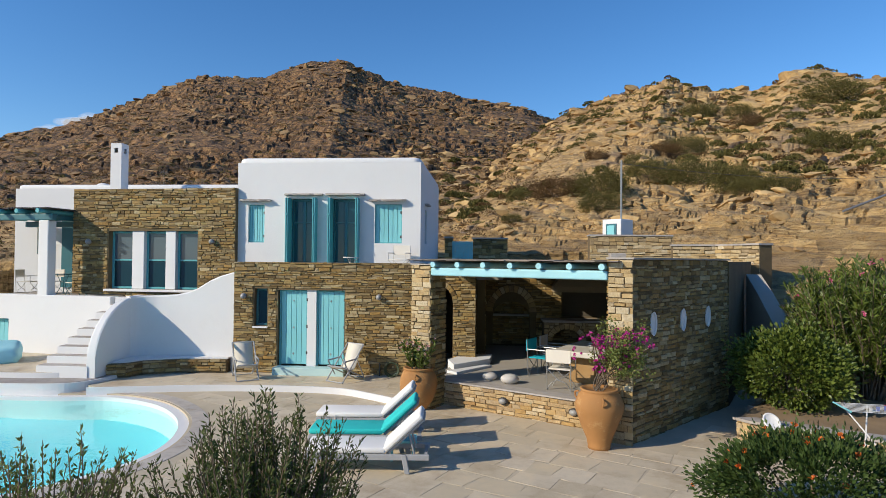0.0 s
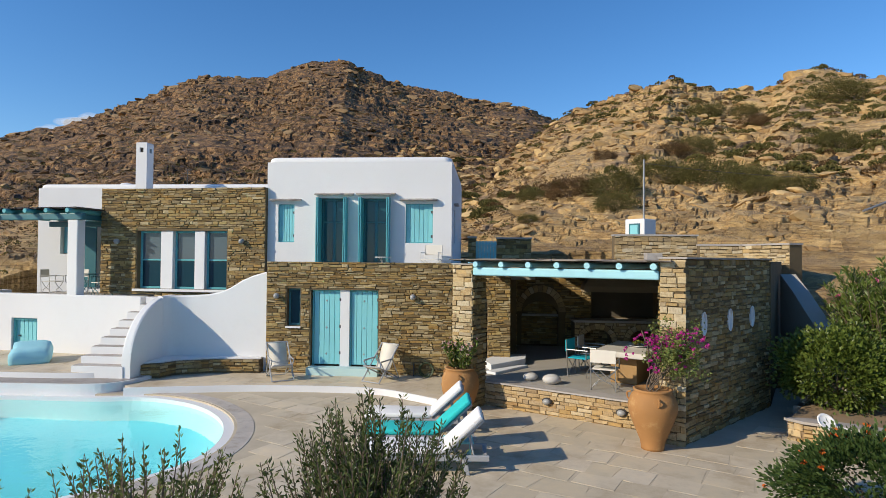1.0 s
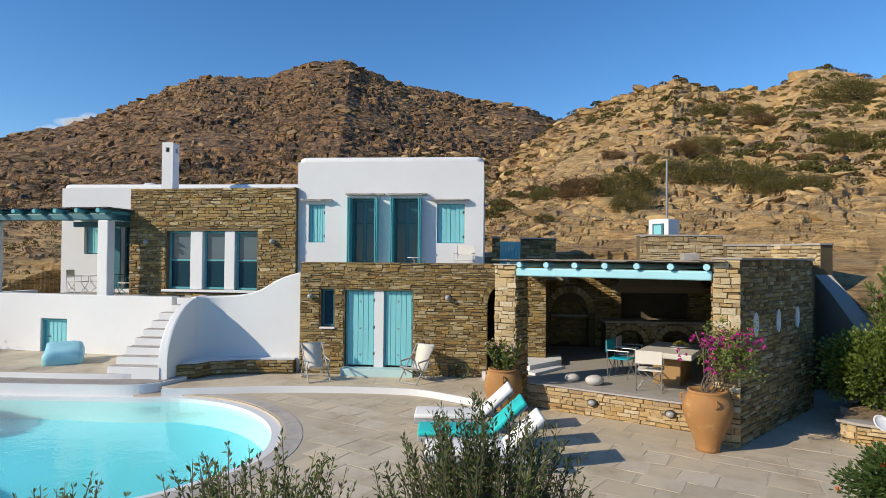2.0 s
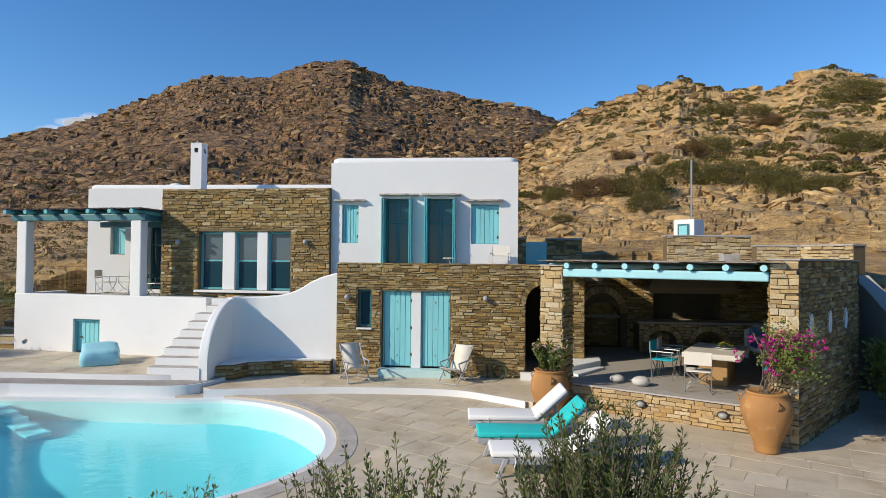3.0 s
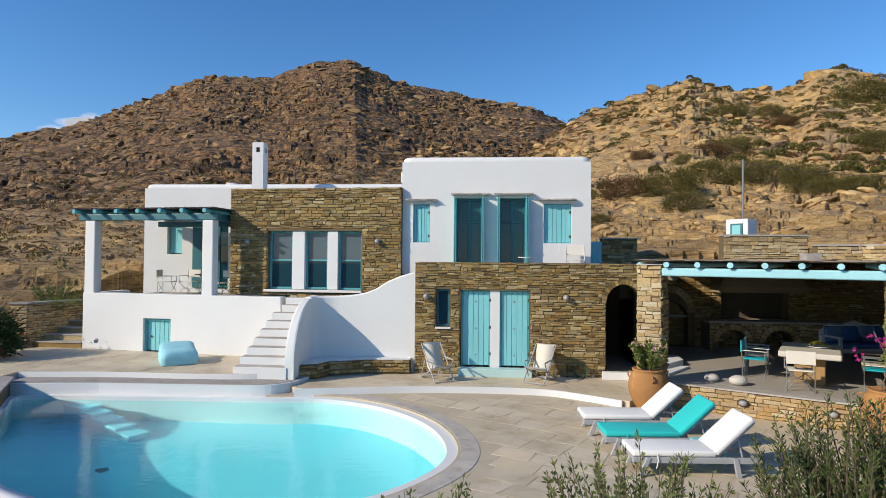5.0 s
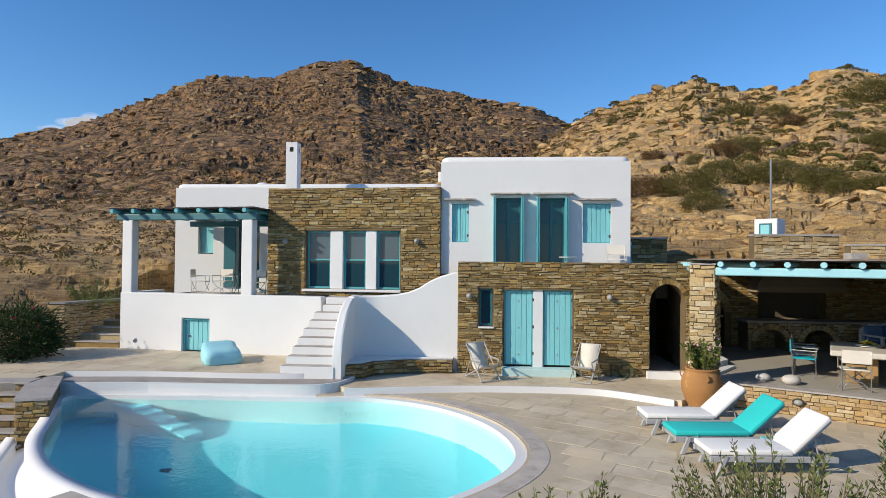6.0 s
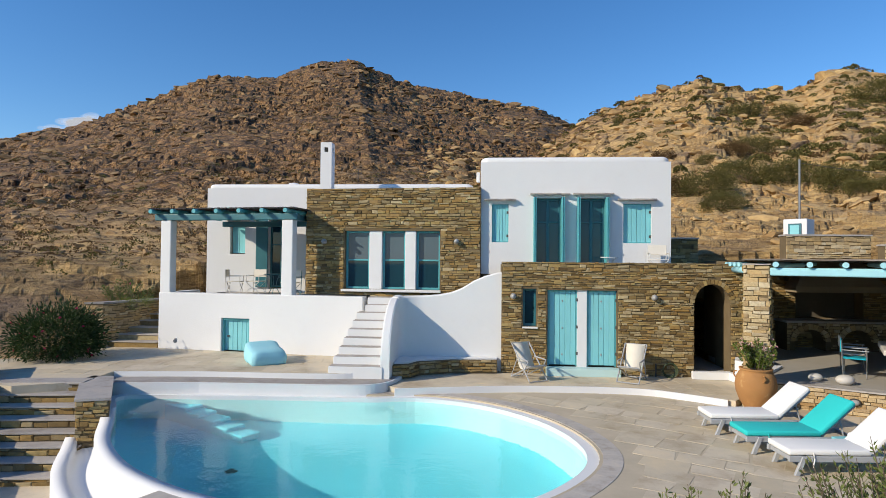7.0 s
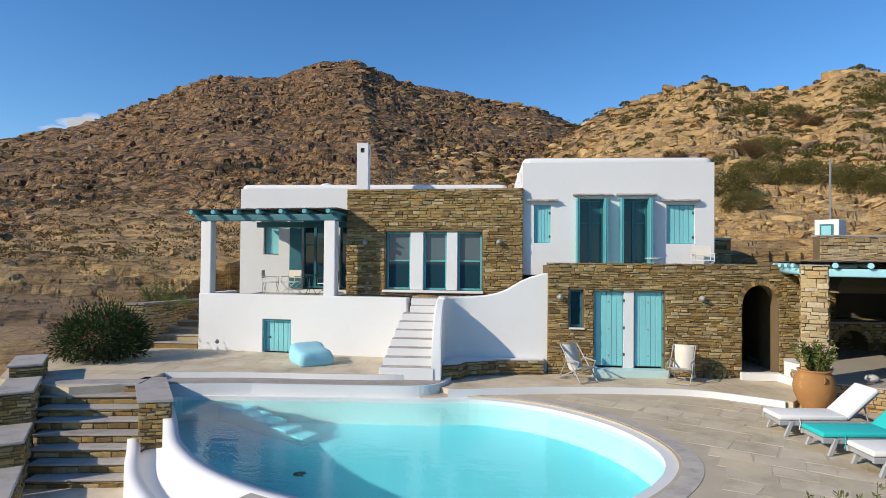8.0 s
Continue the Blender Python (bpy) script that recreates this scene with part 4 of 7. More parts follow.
mark = built()
G = frame_at(-7.23, 16.15, -0.1)
A0, A1, ASP, ATOP = 5.40, 6.38, 2.0, 2.52
ground_holes = [(0.61, 1.0, 1.29, 2.34), (1.31, 3.27, 0.16, 2.31), (A0, A1, 0.07, ATOP)]
ground_floor = part("ground_floor", wall_bm(G, 7.03, 3.08, 0.45, ground_holes), M_MORTAR, house, "brown schist ground-floor wall")
part("spandrel", spandrel(G, A0, A1, ASP, ATOP, ATOP + 0.001, 0.45), M_MORTAR, ground_floor)


def ground_ok(u, v):
    if 0.59 < u < 1.02 and 1.27 < v < 2.36 or 1.29 < u < 3.29 and v < 2.33:
        return False
    return not arch_in(u, v, A0 - 0.13, A1 + 0.13, ASP, ATOP + 0.13) or (not arch_in(u, v, A0, A1, ASP, ATOP) and v < ASP)


masonry(ground_floor, G, 7.03, 3.08, M_STONE, ground_ok, 21, pieces=180)
voussoirs(G, A0, A1, ASP, ATOP, ground_floor, M_STONE, R)
# Inner walls and door recess take the dark tone as their shade.
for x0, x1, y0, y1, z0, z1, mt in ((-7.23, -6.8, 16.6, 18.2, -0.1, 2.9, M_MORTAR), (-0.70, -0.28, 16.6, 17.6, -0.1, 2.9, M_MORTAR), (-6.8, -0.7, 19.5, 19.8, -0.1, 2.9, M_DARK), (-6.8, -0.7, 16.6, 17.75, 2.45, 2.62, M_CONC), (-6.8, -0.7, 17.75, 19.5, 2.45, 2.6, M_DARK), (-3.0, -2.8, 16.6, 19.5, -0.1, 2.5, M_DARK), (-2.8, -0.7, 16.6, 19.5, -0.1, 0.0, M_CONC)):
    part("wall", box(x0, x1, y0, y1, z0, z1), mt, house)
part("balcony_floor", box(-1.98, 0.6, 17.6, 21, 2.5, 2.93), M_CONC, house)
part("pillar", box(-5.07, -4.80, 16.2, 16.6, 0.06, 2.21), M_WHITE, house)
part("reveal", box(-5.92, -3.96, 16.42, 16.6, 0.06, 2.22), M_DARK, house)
for x0, x1 in ((-5.90, -5.07), (-4.80, -3.97)):
    bm = bmesh.new()
    for a in ((x0, x0 + 0.05, 0.1, 2.2), (x1 - 0.03, x1, 0.1, 2.2), (x0 + 0.05, x1 - 0.03, 2.17, 2.2)):
        add_box(bm, a[0], a[1], 16.26, 16.36, a[2], a[3])
    door = part("door", bm, M_TEAL, house)
    planked_leaf("door_leaf", door, x0 + 0.05, x1 - 0.03, 16.30, 0.13, 2.17, 5, M_TEAL_LIGHT, False, "closed pale teal plank door")
    for z in (0.42, 1.15, 1.9):
        hb = bmesh.new()
        cx = (x0 + x1) / 2
        add_box(hb, cx - 0.009, cx + 0.009, 16.266, 16.277, z - 0.035, z + 0.035, None, 0.005, 1)
        add_box(hb, cx - 0.032, cx + 0.032, 16.267, 16.277, z - 0.009, z + 0.009, None, 0.005, 1)
        part("star_bolt", hb, M_LAMP, door)
        part("shutter_catch", tube((x1 + 0.0, 16.22, z), (x1 + 0.0, 16.22, z + 0.08), 0.03), M_IRON, door)
part("door_step", box(-5.96, -3.90, 15.86, 16.24, -0.2, 0.09, None, 0.015), M_STEP, house, "pale teal painted doorstep")
win = sash_window(house, -6.62, -6.23, 16.3, 1.19, 2.24, 0, False, M_TEAL_DARK)
part("window_sill", box(-6.64, -6.2, 16.08, 16.3, 1.14, 1.185), M_WHITE, house)
wall_lamp(-6.9, 16.12, 2.03)
wall_lamp(-2.95, 16.12, 2.04)
settle(mark, Matrix.Translation((-0.14, -0.55, 0.0)) @ Matrix.Diagonal((0.967, 1, 1, 1)), house)
mark = built()
wall_lamp(-12.68, 17.55, 3.56)
wall_lamp(-8.47, 17.55, 3.58)

settle(mark, turned(-7.9, 17.58, -4.0, 0.0, -0.55), house)

# pergola over the upper terrace
mark = built()
pergola = thing("pergola", "teal timber pergola with reed roof on white posts", "pergola")
for x in (-17.78, -13.55):
    part("post", box(x - 0.185, x + 0.185, 16.56, 16.86, 1.85, 4.2, None, 0.03), M_WHITE, pergola, "white plastered post")
part("beam", box(-18.2, -13.22, 16.56, 16.74, 4.2, 4.40, None, 0.02), M_TEAL_DARK, pergola)
part("beam", box(-17.95, -13.3, 19.9, 20.1, 4.18, 4.38, None, 0.02), M_TEAL_DARK, pergola)
part("beam", box(-13.62, -13.46, 16.74, 19.9, 4.22, 4.38, None, 0.02), M_TEAL_DARK, pergola)
for i in range(7):
    x = -18.14 + i * 0.775
    part("rafter", tube((x, 16.28, 4.47), (x, 20.1, 4.47), 0.068, 0.062, 12), M_TEAL, pergola, "round teal rafter pole")
bm = bmesh.new()
rr = random.Random(3)
for i in range(95):
    x = -18.3 + i * 0.0535
    add_tube(bm, (x, 16.42 + rr.uniform(-0.05, 0.05), 4.555 + rr.uniform(0, 0.012)), (x + rr.uniform(-0.02, 0.02), 20.05, 4.56), 0.026, 0.02, 5)
part("reed_roof", bm, painted("dark_reed", (0.075, 0.065, 0.06), 0.35, 0.9, 12), pergola, "dark reed roofing")

settle(mark, TERRACE_AT)

# ---------------------------------------------------------------- outdoor kitchen pavilion
PF = -29.0
PAV = frame_at(-1.29, 12.66, 0, PF)


def at_pav(u, v, z=0.0, turn=0.0):
    return PAV @ pose(u, v, z, 0, 0, turn)


def loc(u, v):
    p = PAV @ Vector((u, v, 0))
    return (p.x, p.y)


pav = thing("outdoor_kitchen", "stone outdoor kitchen pavilion with teal timber front", "pavilion")
FLOOR = 0.30
part("floor", prism([loc(-0.5, 0.75), loc(4.1, 0.75), loc(5.2, 4.3), (7.2, 19.0), (-0.3, 19.0), (-0.3, 16.6), (-0.9, 15.2)], -0.2, FLOOR), M_CONC, pav, "smooth grey screed floor")
front_wall = part("front_wall", prism([loc(-0.45, 0.60), loc(4.3, 0.60), loc(4.3, 0.80), loc(-0.45, 0.80)], -0.3, FLOOR - 0.03), M_MORTAR, pav, "low warm-toned stone retaining wall")
masonry(front_wall, at_pav(-0.45, 0.60, -0.3), 4.7, 0.56, M_STONE_WARM, None, 31, (0.12, 0.34), (0.06, 0.12), 90)
part("wall_cap", prism([loc(-0.47, 0.56), loc(4.3, 0.56), loc(4.3, 0.95), loc(-0.47, 0.95)], FLOOR - 0.028, FLOOR + 0.006), M_SLAB, pav)
for u in (1.55, 3.15):
    lm = thing("wall_lamp", "oval grey bulkhead lamp in the low wall", "lamp", at_pav(u, 0.58, 0.05), "bulkhead lamps on the walls")
    part("base", lathe([(0.10, 0), (0.105, 0.03), (0.09, 0.06)], 16, pose(0, 0, 0, 90) @ Matrix.Diagonal((1.1, 0.8, 1, 1))), M_IRON, lm)
    part("globe", lathe([(0.08, 0.04), (0.075, 0.08), (0.05, 0.11), (0.01, 0.12)], 16, pose(0, 0, 0, 90) @ Matrix.Diagonal((1.1, 0.8, 1, 1))), M_LAMP, lm, smooth=True)

# column
col = part("column", prism([loc(-0.51, 0.03), loc(-0.02, 0.03), loc(-0.02, 0.63), loc(-0.51, 0.63)], -0.3, 2.97), M_MORTAR, pav, "square pale stone column")
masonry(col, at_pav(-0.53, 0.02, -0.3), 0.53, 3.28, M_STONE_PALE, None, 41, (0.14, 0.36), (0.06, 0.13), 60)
# Flanks in darker stone than the front: shade put into the tone.
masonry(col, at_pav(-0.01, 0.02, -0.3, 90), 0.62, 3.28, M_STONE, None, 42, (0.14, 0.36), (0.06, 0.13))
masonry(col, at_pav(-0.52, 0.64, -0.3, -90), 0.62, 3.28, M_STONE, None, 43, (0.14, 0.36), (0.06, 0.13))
part("column_cap", prism([loc(-0.55, -0.02), loc(0.02, -0.02), loc(0.02, 0.66), loc(-0.55, 0.66)], 2.972, 3.0), M_SLAB, pav)
# side wall with oval holes
SIDE = Vector((5.58, 13.75)) - Vector((2.62, 10.55))
SA = math.degrees(math.atan2(SIDE.y, SIDE.x))
SF = frame_at(2.60, 10.58, -0.3, SA)
OVALS = [(0.80, 2.20), (2.05, 2.20), (3.25, 2.20)]
side_holes = []
side = part("side_wall", wall_bm(SF, SIDE.length, 3.43, 0.44, side_holes), M_MORTAR, pav, "thick schist side wall with oval niches")


def oval_ok(u, v):
    return not any(((u - a) / 0.13) ** 2 + ((v - b) / 0.24) ** 2 < 1 for a, b in OVALS)


# Darker stone than the pier front: the wall's shade is put into its tone.
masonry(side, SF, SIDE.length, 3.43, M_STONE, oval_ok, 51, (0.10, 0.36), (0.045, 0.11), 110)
for u, v in OVALS:
    bm = bmesh.new()
    rings = []
    for d in (-0.035, -0.002):
        rings.append([bm.verts.new((u + 0.105 * math.cos(a), d, v + 0.21 * math.sin(a))) for a in [2 * math.pi * k / 24 for k in range(24)]])
    outer = [bm.verts.new((u + 0.13 * math.cos(a), -0.035, v + 0.235 * math.sin(a))) for a in [2 * math.pi * k / 24 for k in range(24)]]
    for k in range(24):
        bm.faces.new((rings[0][k], rings[0][(k + 1) % 24], rings[1][(k + 1) % 24], rings[1][k]))
        bm.faces.new((outer[k], outer[(k + 1) % 24], rings[0][(k + 1) % 24], rings[0][k]))
    bm.faces.new(rings[1])
    bm.transform(SF)
    part("oval_reveal", bm, M_WHITE, side, "white oval niche")
# Pier's lit front in paler stone, its flank in the darker.
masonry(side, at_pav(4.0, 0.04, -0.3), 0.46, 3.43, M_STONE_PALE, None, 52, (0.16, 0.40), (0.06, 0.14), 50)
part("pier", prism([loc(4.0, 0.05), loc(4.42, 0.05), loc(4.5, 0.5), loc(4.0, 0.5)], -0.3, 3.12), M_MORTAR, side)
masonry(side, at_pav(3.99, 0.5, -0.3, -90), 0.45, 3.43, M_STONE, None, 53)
n2 = Vector((-math.sin(radians(SA)), math.cos(radians(SA))))
a, b = Vector((2.60, 10.56)), Vector((5.60, 13.77))
part("wall_cap", prism([loc(3.97, 0.0), (2.64, 10.52), tuple(b + Vector((0.02, -0.02))), tuple(b + n2 * 0.46), loc(4.3, 0.52), loc(3.97, 0.52)], 3.132, 3.165), M_SLAB, pav)

# timber front, rafters, slate roof
part("beam", box(0.0, 3.99, 0.0, 0.15, 2.735, 2.915, PAV, 0.03, 3), M_TEAL_PALE, pav, "pale teal squared beam")
for i in range(7):
    u = 0.12 + i * 0.632
    e = Vector(loc(u, 5.0))
    part("rafter", tube(loc(u, -0.10) + (2.985,), (e.x, e.y, 2.99), 0.062, 0.06, 12), M_TEAL_PALE, pav, "round teal rafter pole")
part("beam", tube((-0.75, 16.1, 2.83), loc(-0.42, 0.6) + (2.83,), 0.08, 0.08, 14), M_TEAL_PALE, pav, "", True)
for i in range(4):
    f = 0.12 + i * 0.22
    p = Vector((-0.75, 16.1)).lerp(Vector(loc(-0.42, 0.6)), f)
    part("rafter", tube((p.x - 0.2, p.y - 0.05, 2.97), (p.x + 1.6, p.y + 0.5, 2.97), 0.055, 0.055, 10), M_TEAL_PALE, pav)
# Dark underside: shade below the roof is put into the colour.
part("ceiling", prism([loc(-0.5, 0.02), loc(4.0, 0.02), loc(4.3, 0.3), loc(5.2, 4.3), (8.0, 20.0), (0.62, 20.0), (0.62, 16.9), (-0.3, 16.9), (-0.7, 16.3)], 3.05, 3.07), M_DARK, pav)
M_SLATE = stony("weathered_roof_slate", [(0.20, 0.165, 0.14), (0.28, 0.235, 0.19), (0.17, 0.145, 0.13), (0.34, 0.29, 0.235)], 0.85, 3, 0.4)
rr = random.Random(9)
vs, fs = [], []
for r in range(9):
    u = -0.55
    while u < 4.1:
        w = rr.uniform(0.25, 0.6)
        v0, v1 = -0.12 + r * 0.5 + rr.uniform(-0.05, 0.03), 0.5 + r * 0.5
        z = 3.073 + 0.012 * (r % 2) + rr.uniform(0, 0.012)
        q = [PAV @ Vector(p) for p in ((u, v0 + rr.uniform(-0.03, 0.03), z), (u + w, v0 + rr.uniform(-0.03, 0.03), z), (u + w, v1, z), (u, v1, z), (u, v0, z + 0.02), (u + w, v0, z + 0.02), (u + w, v1, z + 0.02), (u, v1, z + 0.02))]
        k = len(vs)
        vs += q
        fs += [tuple(k + i for i in f) for f in ((0, 3, 2, 1), (4, 5, 6, 7), (0, 1, 5, 4), (1, 2, 6, 5), (2, 3, 7, 6), (3, 0, 4, 7))]
        u += w * 0.96
me = bpy.data.meshes.new("roof_slates")
me.from_pydata(vs, [], fs)
me.materials.append(M_SLATE)
ob = new("roof_slates", me)
ob.parent = pav
tagged(ob, "weathered grey-brown roof slates", kind="stuff")
part("roof_block", box(3.25, 3.65, 15.5, 15.85, 3.1, 3.3, None, 0.01), M_SLAB, pav, "grey block on the slate roof")

# inside
BY = 18.9
back = part("back_wall", wall_bm(frame_at(-0.3, BY, 0.0), 8.6, 3.05, 0.5, [(0.45, 1.65, 0.3, 1.75), (2.7, 4.75, 1.25, 2.1)]), M_MORTAR, pav, "schist back wall with arched niche and hearth")
part("spandrel", spandrel(frame_at(-0.3, BY, 0.0), 0.45, 1.65, 1.25, 1.752, 1.753, 0.5), M_MORTAR, back)


def back_ok(u, v):
    if 2.68 < u < 4.77 and 1.23 < v < 2.12:
        return False
    return not arch_in(u, v, 0.25, 1.85, 1.4, 2.3)


masonry(back, frame_at(-0.3, BY, 0.0), 8.6, 3.0, M_STONE, back_ok, 61, start=0.3)
voussoirs(frame_at(-0.3, BY, 0.0), 0.45, 1.65, 1.4, 2.05, back, M_STONE_PALE, R, 0.22, 15)
part("niche_back", box(0.1, 1.4, BY + 0.42, BY + 0.5, 0.3, 2.1), M_STONE, back)
masonry(back, frame_at(0.1, BY + 0.42, 0.3), 1.3, 1.8, M_STONE, None, 62)
# Dark sheet puts the hearth's shade into its colour.
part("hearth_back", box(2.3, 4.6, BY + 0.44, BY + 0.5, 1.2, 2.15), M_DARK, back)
part("niche_shelf", box(0.15, 1.35, BY + 0.1, BY + 0.45, 1.25, 1.31), M_SLAB, back)
CF = frame_at(1.75, 18.15, FLOOR)
counter = part("counter", wall_bm(CF, 4.6, 0.86, 0.72, [(0.25, 1.15, 0.0, 0.66), (1.65, 2.55, 0.0, 0.66)]), M_MORTAR, pav, "stone counter with arched log stores")
for a0 in (0.25, 1.65):
    part("spandrel", spandrel(CF, a0, a0 + 0.9, 0.28, 0.66, 0.661, 0.72), M_MORTAR, counter)
    voussoirs(CF, a0, a0 + 0.9, 0.28, 0.66, counter, M_STONE_PALE, R, 0.16, 11)
masonry(counter, CF, 4.6, 0.86, M_STONE_PALE, lambda u, v: not (arch_in(u, v, 0.1, 1.3, 0.28, 0.82) or arch_in(u, v, 1.5, 2.7, 0.28, 0.82)), 63)
part("worktop", box(1.70, 6.4, 18.08, 18.9, FLOOR + 0.86, FLOOR + 0.93, None, 0.012), M_SLAB, pav)
bm = bmesh.new()
q0 = [(2.05, 18.2), (4.75, 18.2), (4.75, 18.9), (2.05, 18.9)]
q1 = [(2.6, 18.5), (4.2, 18.5), (4.2, 18.9), (2.6, 18.9)]
r0 = [[bm.verts.new((x, y, z)) for x, y in q] for q, z in ((q0, 2.10), (q0, 2.28), (q1, 3.05))]
for a, b in zip(r0, r0[1:]):
    for k in range(4):
        bm.faces.new((a[k], a[(k + 1) % 4], b[(k + 1) % 4], b[k]))
bm.faces.new(r0[0][::-1])
bm.faces.new(r0[-1])
part("hood", bm, painted("ochre_plaster", (0.30, 0.24, 0.16), 0.2, 0.85, 3), pav, "plastered chimney hood over the hearth")
part("wall", box(-0.35, -0.1, 17.4, 18.9, 0.0, 3.05), M_MORTAR, pav)
masonry(pav, frame_at(-0.1, 18.9, 0.0, -90) @ pose(0, 0, 0, 0, 0, 180) @ Matrix.Translation((-1.5, 0, 0)), 1.5, 3.0, M_STONE, None, 64)
part("wall", prism([(8.25, 19.0), (8.6, 19.0), (8.6, 19.4), (8.25, 19.4)], -0.3, 3.0), M_MORTAR, pav)
part("wall", prism([(5.28, 14.01), (5.60, 13.78), (8.35, 19.0), (8.0, 19.0)], -0.3, 3.1), M_MORTAR, pav)
part("white_step", prism([(-0.85, 14.35), (0.05, 15.35), (0.12, 16.1), (-0.6, 16.1), (-1.05, 15.1)], 0.0, 0.46), M_WHITE, pav, "white plastered step block")
part("white_kerb", prism([(-2.05, 15.40), (-1.05, 15.43), (-0.98, 15.0), (-0.85, 14.3), (-1.0, 14.2), (-1.15, 15.22), (-2.05, 15.25)], -0.1, 0.10), M_WHITE, pav)
part("white_kerb", prism([(-1.0, 14.1), (-0.1, 15.0), (0.1, 15.0), (-0.75, 13.9)], 0.25, 0.36), M_WHITE, pav)

# ---------------------------------------------------------------- pool surround
SLATE_CAP = part("cap_wall", prism([(-17.05, 12.75), (-16.6, 12.75), (-15.27, 10.72), (-15.85, 10.55), (-17.05, 12.35)], -1.9, 0.07), M_MORTAR)
tagged(SLATE_CAP, "stone wall end with a grey slate cap", "wall", kind="structure")
masonry(SLATE_CAP, frame_at(-15.88, 10.54, -0.75, 16), 0.63, 0.82, M_STONE, None, 71, (0.12, 0.3), (0.06, 0.11))
part("cap_slab", prism([(-17.1, 12.8), (-16.57, 12.8), (-15.22, 10.70), (-15.88, 10.50), (-17.1, 12.35)], 0.072, 0.12), M_SLAB, SLATE_CAP)
# the raised outer rim on the open side of the pool
n = len(POOL)
sel = [i for i in range(n) if POOL[i][0] < -9.0 and POOL[i][1] < 11.6]
sel.sort(key=lambda i: math.atan2(POOL[i][1] - 10, POOL[i][0] + 10.5) % (2 * math.pi))
o1, o2, o3 = offset(POOL, 0.26), offset(POOL, 0.66), offset(POOL, 0.90)
bm = bmesh.new()
rows = [[bm.verts.new((*POOL[i], -0.9)), bm.verts.new((*POOL[i], LOW - 0.02)), bm.verts.new((*o1[i], LOW - 0.02)), bm.verts.new((*o1[i], -0.86)), bm.verts.new((*o2[i], -0.90)), bm.verts.new((*o2[i], -0.72)), bm.verts.new((*o3[i], -0.72)), bm.verts.new((*o3[i], -2.0))] for i in sel]
for a, b in zip(rows, rows[1:]):
    for k in range(7):
        bm.faces.new((a[k], a[k + 1], b[k + 1], b[k]))
bmesh.ops.recalc_face_normals(bm, faces=bm.faces)
part("overflow_rim", bm, M_WHITE, pool, "white plastered overflow channel on the open side", True)
# underwater steps
for i in range(5):
    f = i / 4
    c = Vector((-14.75, 12.75)).lerp(Vector((-12.95, 11.75)), f)
    part("pool_step", box(-0.42, 0.42, -0.26, 0.24, -1.76, -0.72 - 0.18 * i, pose(c.x, c.y, 0, 0, 0, -28), 0.05), M_POOL, pool)
bm = lathe([(0.12, 0), (0.12, 0.01), (0.02, 0.012)], 16, pose(-12.3, 9.9, -1.75))
part("drain", bm, M_IRON, pool)
# bench slab and ledge
part("bench_tread", prism([(-16.6, 12.72)] + [tuple(p) for p in smooth_line([(-14.5, 13.02), (-12.0, 13.12), (-10.62, 13.22), (-10.05, 13.55), (-9.84, 14.2), (-9.82, 14.8), (-9.92, 15.45), (-10.28, 16.1)], 6)] + [(x, y - 0.03) for x, y in TE[::-1]][2:], -0.018, -0.008), M_SLAB, bench)
part("terrace_edge", band([(x + 0.01, y - 0.025) for x, y in TE], -0.3, TERR + 0.004, 0.02), M_WHITE, terrace)

# garden stairs down beside the pool
garden = thing("garden_stairs", "stone garden stairs with pale slate treads", "stairs")
GS = pose(-18.95, 11.72, 0, 0, 0, 8)      # along the treads; the flight runs down towards -y of this frame, askew
SKEW, RUN, RISE = 0.165, 0.34, 0.185
for i in range(8):
    z1, y0 = TERR - RISE * i, -RUN * i
    xl, xr = 0.02 + SKEW * i, 2.18 + SKEW * i
    if i:
        part("tread", box(xl, xr, y0 - 0.02, y0 + RUN, z1 - 0.04, z1, GS, 0.008), M_SLAB, garden)
    else:
        part("top_tread", box(xl, xr, -0.02, 0.5, z1 - 0.04, z1 + 0.014, GS, 0.008), M_SLAB, garden)
    part("riser", box(xl, xr, y0 + 0.02, y0 + 0.40, z1 - 1.4, z1 - 0.042, GS), M_MORTAR, garden, "dark stone riser")
    masonry(garden, GS @ frame_at(xl, y0 + 0.02, z1 - RISE), xr - xl, RISE - 0.042, M_STONE, None, 80 + i, (0.2, 0.5), (0.1, 0.14))
part("landing", box(0.9, 4.0, -4.4, -2.36, -1.6, -1.34, GS), M_PAVE, garden)
part("landing", box(1.4, 5.0, -6.4, -4.4, -1.8, -1.50, GS), M_PAVE, garden)
WS = pose(-18.95, 11.72, 0, 0, 0, 34)
for k, (y0, y1, z) in enumerate(((0.25, 1.75, 0.50), (-1.45, 0.15, 0.22), (-2.9, -1.55, -0.42), (-5.2, -3.0, -0.85))):
    w = part("low_wall", box(-0.62, -0.02, y0, y1, -2.2, z, WS, 0.02), M_MORTAR)
    tagged(w, "low stone wall stepping down beside the garden stairs", "wall", kind="structure")
    masonry(w, WS @ frame_at(-0.62, y0 - 0.01, z - 1.0), 0.60, 0.98, M_STONE, None, 90 + k, (0.14, 0.35))
    masonry(w, WS @ frame_at(-0.01, y0, z - 1.0, 90), y1 - y0, 0.98, M_STONE, None, 95 + k, (0.14, 0.35))
    part("cap_slab", box(-0.66, 0.03, y0 - 0.05, y1 + 0.02, z + 0.002, z + 0.06, WS, 0.025), M_SLAB, w)
